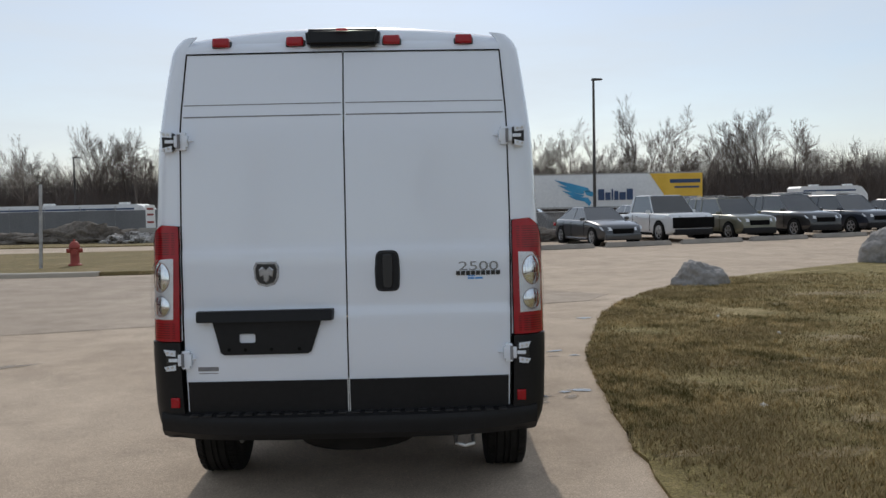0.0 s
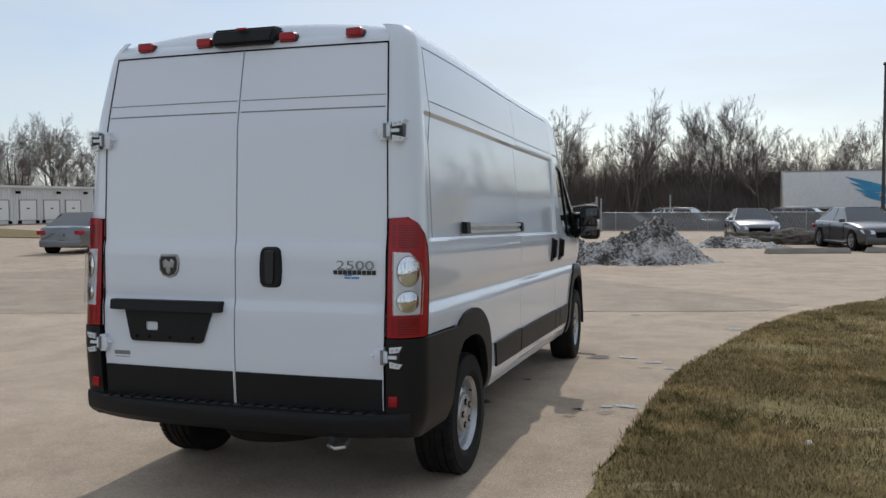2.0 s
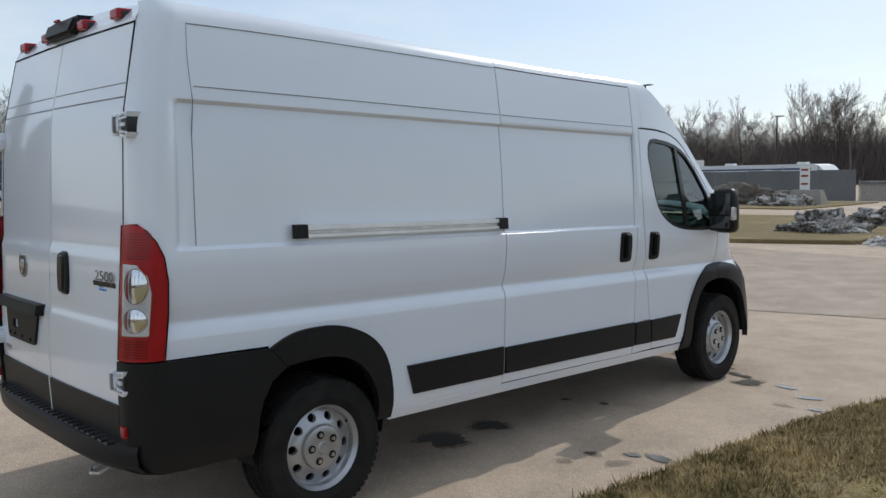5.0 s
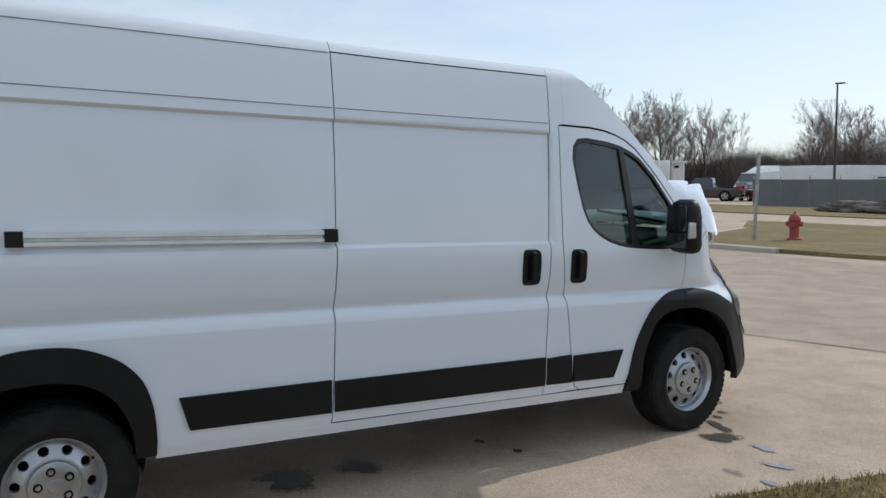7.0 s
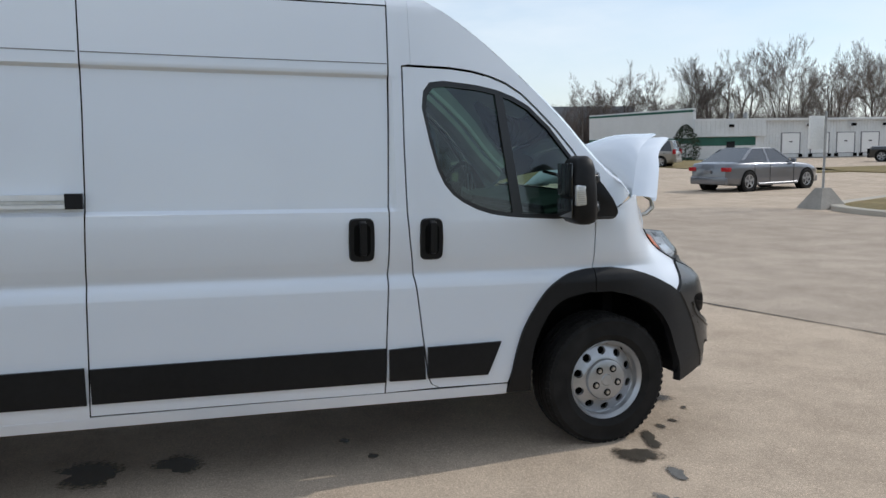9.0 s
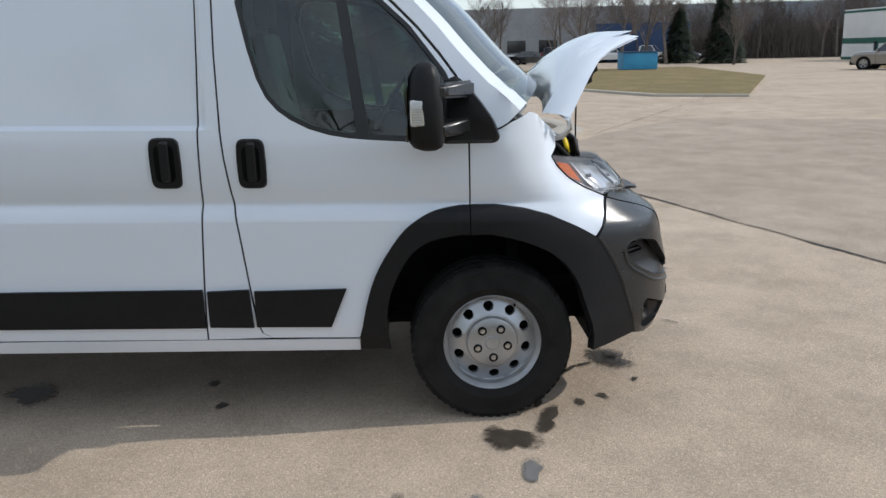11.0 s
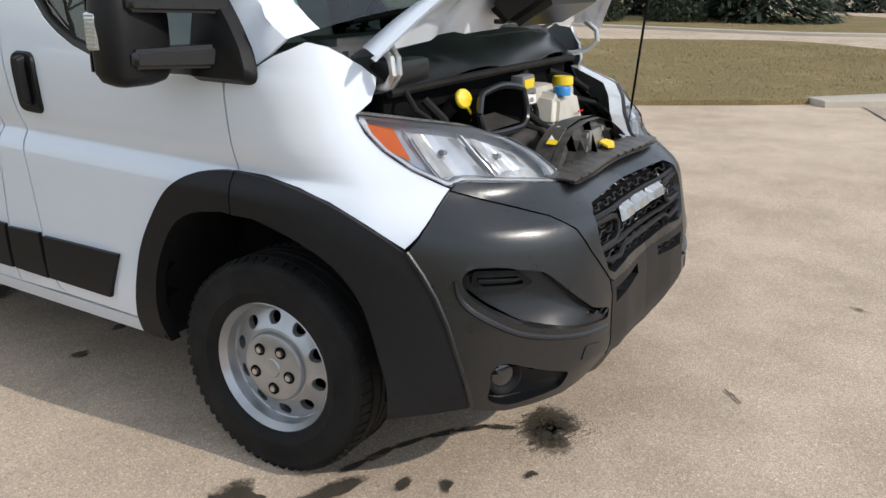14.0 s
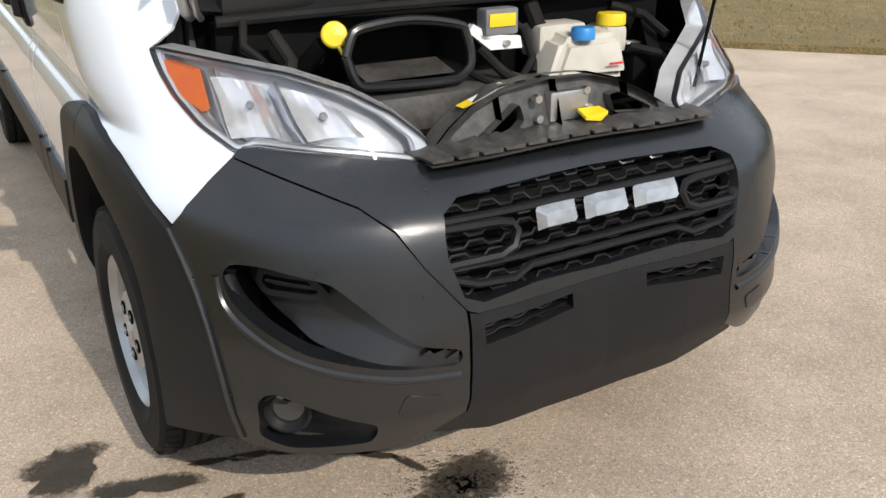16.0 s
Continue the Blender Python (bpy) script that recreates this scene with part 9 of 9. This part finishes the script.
# ---- trees ----
def bare_tree(seed, height, spread, stems=1):
    """Trunk and crown meshes of a leafless tree: tapering limbs that fork again and again."""
    r = random.Random(seed)
    sets = {"trunk": ([], []), "crown": ([], [])}

    def seg(which, a, b, ra, rb, n):
        vs, fs = sets[which]
        d = (b - a).normalized()
        u = d.orthogonal().normalized()
        w = d.cross(u)
        k = len(vs)
        for c, rad in ((a, ra), (b, rb)):
            for i in range(n):
                t = 2 * math.pi * i / n
                vs.append(c + (u * math.cos(t) + w * math.sin(t)) * rad)
        for i in range(n):
            fs.append((k + i, k + (i + 1) % n, k + n + (i + 1) % n, k + n + i))

    def grow(p, d, length, rad, level):
        """A limb that climbs, bends and forks; the forks keep reaching upwards."""
        n = (6, 5, 4, 3, 3)[level]
        pieces = (6, 5, 4, 3, 2)[level]
        pos, dirn = p.copy(), d.copy()
        for i in range(pieces):
            wob = 0.06 + 0.035 * level
            dirn = (dirn + Vector((r.uniform(-wob, wob), r.uniform(-wob, wob), r.uniform(0.0, 0.10)))).normalized()
            nxt = pos + dirn * (length / pieces)
            ra, rb = rad * (1 - 0.70 * i / pieces), rad * (1 - 0.70 * (i + 1) / pieces)
            seg("trunk" if level == 0 else "crown", pos, nxt, max(ra, 0.011), max(rb, 0.009), n)
            if level < 4 and (i + 1) / pieces > (0.28 if level == 0 else 0.2):
                for _ in range((r.choice((1, 2, 2)), r.choice((1, 2, 2)), r.choice((1, 2)), r.choice((1, 1, 2)))[level]):
                    az = r.uniform(0, 6.283)
                    tilt = r.uniform(0.45, 1.0) * spread
                    u = dirn.orthogonal().normalized()
                    side = u * math.cos(az) + dirn.cross(u) * math.sin(az)
                    nd = (dirn * math.cos(tilt) + side * math.sin(tilt) + Vector((0, 0, 0.14))).normalized()
                    grow(nxt, nd, length * r.uniform(0.40, 0.62) * (1 - 0.30 * i / pieces), rb * r.uniform(0.50, 0.72), level + 1)
            pos = nxt

    for s in range(stems):
        base = Vector((r.uniform(-0.25, 0.25) * (stems > 1), r.uniform(-0.25, 0.25) * (stems > 1), -0.05))
        grow(base, Vector((r.uniform(-0.12, 0.12) * stems, r.uniform(-0.12, 0.12) * stems, 1)).normalized(), height * r.uniform(0.62, 0.74), height * 0.0155 / math.sqrt(stems), 0)
    out = []
    for key in ("trunk", "crown"):
        me = bpy.data.meshes.new(key)
        me.from_pydata([tuple(v) for v in sets[key][0]], [], sets[key][1])
        me.materials.append(BARK if key == "trunk" else TWIG)
        out.append(me)
    return out


KINDS = [bare_tree(11, 12.0, 0.80), bare_tree(12, 12.0, 0.95, 2), bare_tree(13, 12.0, 0.70), bare_tree(14, 12.0, 1.05), bare_tree(15, 12.0, 0.75, 3), bare_tree(16, 12.0, 0.9, 2)]


def plant(i, x, y, h, label="tall bare deciduous tree at the wood's edge", group="bare trees of the wood"):
    tk, cr = KINDS[i % len(KINDS)]
    root = tagged(new("bare_tree"), label, "tree", group)
    for nm, me in (("trunk", tk), ("crown", cr)):
        ob = new(nm, me)
        ob.parent = root
    root.matrix_world = pose(x, y, 0, 0, 0, (x * 37 + y * 11) % 360) @ Matrix.Diagonal((h / 12, h / 12, h / 12, 1))


tree_rng = random.Random(21)
k = 0
# northern edge of the wood, tallest where the sky shows it
for x in np.arange(-66, 78, 1.7):
    h = float(np.interp(x, [-66, -50, -44, -36, -28, -20, -14, -8, -2, 6, 12, 17, 22, 26, 32, 36, 41, 46, 51, 60, 78], [13, 10.5, 11, 13, 12, 15, 10, 14, 16, 13, 11, 12, 9, 16, 9.5, 11, 14.5, 11, 9, 8, 8]))
    plant(k, float(x) + tree_rng.uniform(-1.2, 1.2), 98 + tree_rng.uniform(-5, 6), h * 0.80 * tree_rng.uniform(0.85, 1.1))
    k += 1
# western wood behind the warehouse
for y in np.arange(24, 100, 1.9):
    h = float(np.interp(y, [24, 40, 46, 54, 64, 74, 87, 100], [8, 8, 9, 10.5, 12, 13, 13, 11]))
    plant(k, -90 + (y - 60) * 0.25 + tree_rng.uniform(-4, 3), float(y), h * 0.92 * tree_rng.uniform(0.85, 1.1))
    k += 1
for x, y, h in ((-75.0, 27.0, 12.5), (-72, 22.0, 9.5), (-70, 18, 9), (-88, 13, 9), (-90, 20, 11), (-87, 28, 10), (-84, 5, 9), (-92, -4, 11), (-66, 30.0, 7), (-62, 14.5, 6.0), (-64, 22.0, 7.5), (-60, 9.0, 5.0), (-47, -12, 8), (-55, -4, 9)):
    plant(k, x, y, h, "bare tree standing beside the far road", "bare roadside trees")
    k += 1
# trees over the lawn's far side, which the paint mirrors
for x, y, h in ((46, 16, 11), (52, 9, 13), (55, 0, 12), (50, -8, 14), (54, -16, 12), (48, -24, 11), (60, 22, 12), (44, 26, 9), (30, -34, 12), (18, -40, 13), (4, -44, 12), (-10, -42, 13)):
    plant(k, x, y, h, "bare tree at the far side of the lawn", "bare trees round the lawn")
    k += 1


def thicket(spots, n, h0, h1, name, label, seed):
    """Brushwood: many thin leaning stems, in depth."""
    r = random.Random(seed)
    vs, fs = [], []
    for _ in range(n):
        (x0, y0), (x1, y1), depth = spots[r.randrange(len(spots))]
        q = r.random()
        x, y = x0 + (x1 - x0) * q, y0 + (y1 - y0) * q
        nx, ny = -(y1 - y0), x1 - x0
        ln = math.hypot(nx, ny)
        d = r.uniform(0, depth)
        x, y = x + nx / ln * d, y + ny / ln * d
        h = r.uniform(h0, h1) * (0.55 + 0.45 * (0.5 + 0.5 * noise.noise((x * 0.12, y * 0.12, 1.0)) * 2)) * (0.7 + 0.5 * d / depth)
        w = r.uniform(0.012, 0.04)
        lx, ly = r.gauss(0, 0.42) * h, r.gauss(0, 0.42) * h
        a = r.uniform(0, 3.14)
        ca, sa = math.cos(a) * w, math.sin(a) * w
        i = len(vs)
        vs += [(x - ca, y - sa, 0), (x + ca, y + sa, 0), (x + lx * 0.4 + ca * 0.7, y + ly * 0.4 + sa * 0.7, h * 0.5), (x + lx * 0.4 - ca * 0.7, y + ly * 0.4 - sa * 0.7, h * 0.5), (x + lx, y + ly, h)]
        fs += [(i, i + 1, i + 2, i + 3), (i + 3, i + 2, i + 4)]
    me = bpy.data.meshes.new(name)
    me.from_pydata(vs, [], fs)
    me.materials.append(THICKET)
    tagged(new(name, me), label, "woods", kind="stuff")


thicket([((-75, 95), (85, 95), 22)], 125000, 3.4, 9.4, "brushwood_north", "dense grey-brown brushwood at the wood's edge", 31)
thicket([((-92, 100), (-75, 95), 15), ((-98, 30), (-90, 60), 16), ((-90, 60), (-83, 98), 16)], 60000, 3.2, 8.6, "brushwood_west", "dense grey-brown brushwood behind the warehouse", 32)
thicket([((-118, 60), (-118, -20), 10), ((60, -30), (64, 30), 12), ((40, -46), (-30, -48), 10)], 12000, 2.0, 6.0, "brushwood_far", "far brown brushwood round the lot", 33)
# darker wood behind, closing the horizon
wood = bmesh.new()
wr = random.Random(9)
prev = None
for k in range(121):
    a = 2 * math.pi * k / 120
    d = 150 + 10 * math.sin(3 * a)
    h = 3.6 + 1.4 * noise.noise((math.cos(a) * 6, math.sin(a) * 6, 2.0))
    x, y = d * math.sin(a) - 10, d * math.cos(a) + 10
    now = (wood.verts.new((x, y, -0.5)), wood.verts.new((x, y, h)))
    if prev:
        wood.faces.new((prev[0], prev[1], now[1], now[0]))
    prev = now
tagged(part("backdrop", wood, THICKET), "dark distant woods along the horizon", "woods", kind="structure")


def spruce(x, y, h, label, seed):
    """A conifer: trunk, and drooping boughs built of many small needle sprays."""
    r = random.Random(seed)
    root = thing("spruce_tree", label, "tree", pose(x, y, 0))
    part("trunk", rod((0, 0, 0), (0, 0, h * 0.95), h * 0.022, 0.02, 8), BARK, root)
    vs, fs = [], []
    for i in range(int(h * 380)):
        z = h * (0.06 + 0.94 * r.random() ** 1.2)
        reach = (h - z) * 0.30 * r.uniform(0.35, 1.08) + 0.1
        a = r.uniform(0, 6.283)
        x0, y0, z0 = reach * math.cos(a), reach * math.sin(a), z - reach * 0.28 + r.uniform(-0.1, 0.1)
        ln = r.uniform(0.3, 0.75)
        for _ in range(3):
            b = a + r.uniform(-0.9, 0.9)
            w = r.uniform(0.05, 0.10)
            k = len(vs)
            vs += [(x0 - math.sin(b) * w, y0 + math.cos(b) * w, z0), (x0 + math.sin(b) * w, y0 - math.cos(b) * w, z0 - 0.03), (x0 + math.cos(b) * ln, y0 + math.sin(b) * ln, z0 - ln * r.uniform(0.1, 0.6))]
            fs.append((k, k + 1, k + 2))
    me = bpy.data.meshes.new("crown")
    me.from_pydata(vs, [], fs)
    me.materials.append(NEEDLE)
    ob = new("crown", me)
    ob.parent = root


for i, (x, y, h) in enumerate(((-31.0, -0.5, 9.0), (-33.5, -3.6, 8.0), (-34, -7.5, 9.5), (-36.5, -11.5, 8.5), (-73.0, 31.5, 6.5), (-78, 29, 5.5), (-45, 1.5, 7.0), (-50, 5.0, 7.5))):
    spruce(x, y, h, "dark green spruce with drooping boughs", 50 + i)


def shrub(x, y, rx, h, seed, label):
    r = random.Random(seed)
    root = thing("evergreen_shrub", label, "shrub", pose(x, y, 0))
    part("stem", rod((0, 0, 0), (0, 0, h * 0.4), 0.06, 0.03, 6), BARK, root)
    vs, fs = [], []
    for i in range(2600):
        u, a = r.uniform(0, 1), r.uniform(0, 6.283)
        prof = math.sqrt(max(0.02, 1 - (2 * u - 0.85) ** 2 / 1.4)) * rx * r.uniform(0.6, 1.06) * (1 - 0.45 * u)
        c = Vector((prof * math.cos(a), prof * math.sin(a), 0.05 + u * h))
        k = len(vs)
        for _ in range(3):
            vs.append(tuple(c + Vector((r.uniform(-1, 1), r.uniform(-1, 1), r.uniform(-1, 1))) * 0.10))
        fs.append((k, k + 1, k + 2))
    me = bpy.data.meshes.new("crown")
    me.from_pydata(vs, [], fs)
    me.materials.append(SHRUB_MAT)
    ob = new("crown", me)
    ob.parent = root


shrub(-59.0, 44.2, 1.5, 3.0, 71, "round dark evergreen shrub before the building")
for i, (x, y) in enumerate(((-27.0, -5.5), (-28.5, -3.0), (-27.6, -8.2))):
    shrub(x, y, 1.3, 1.1, 80 + i, "low dark evergreen shrub by the road")
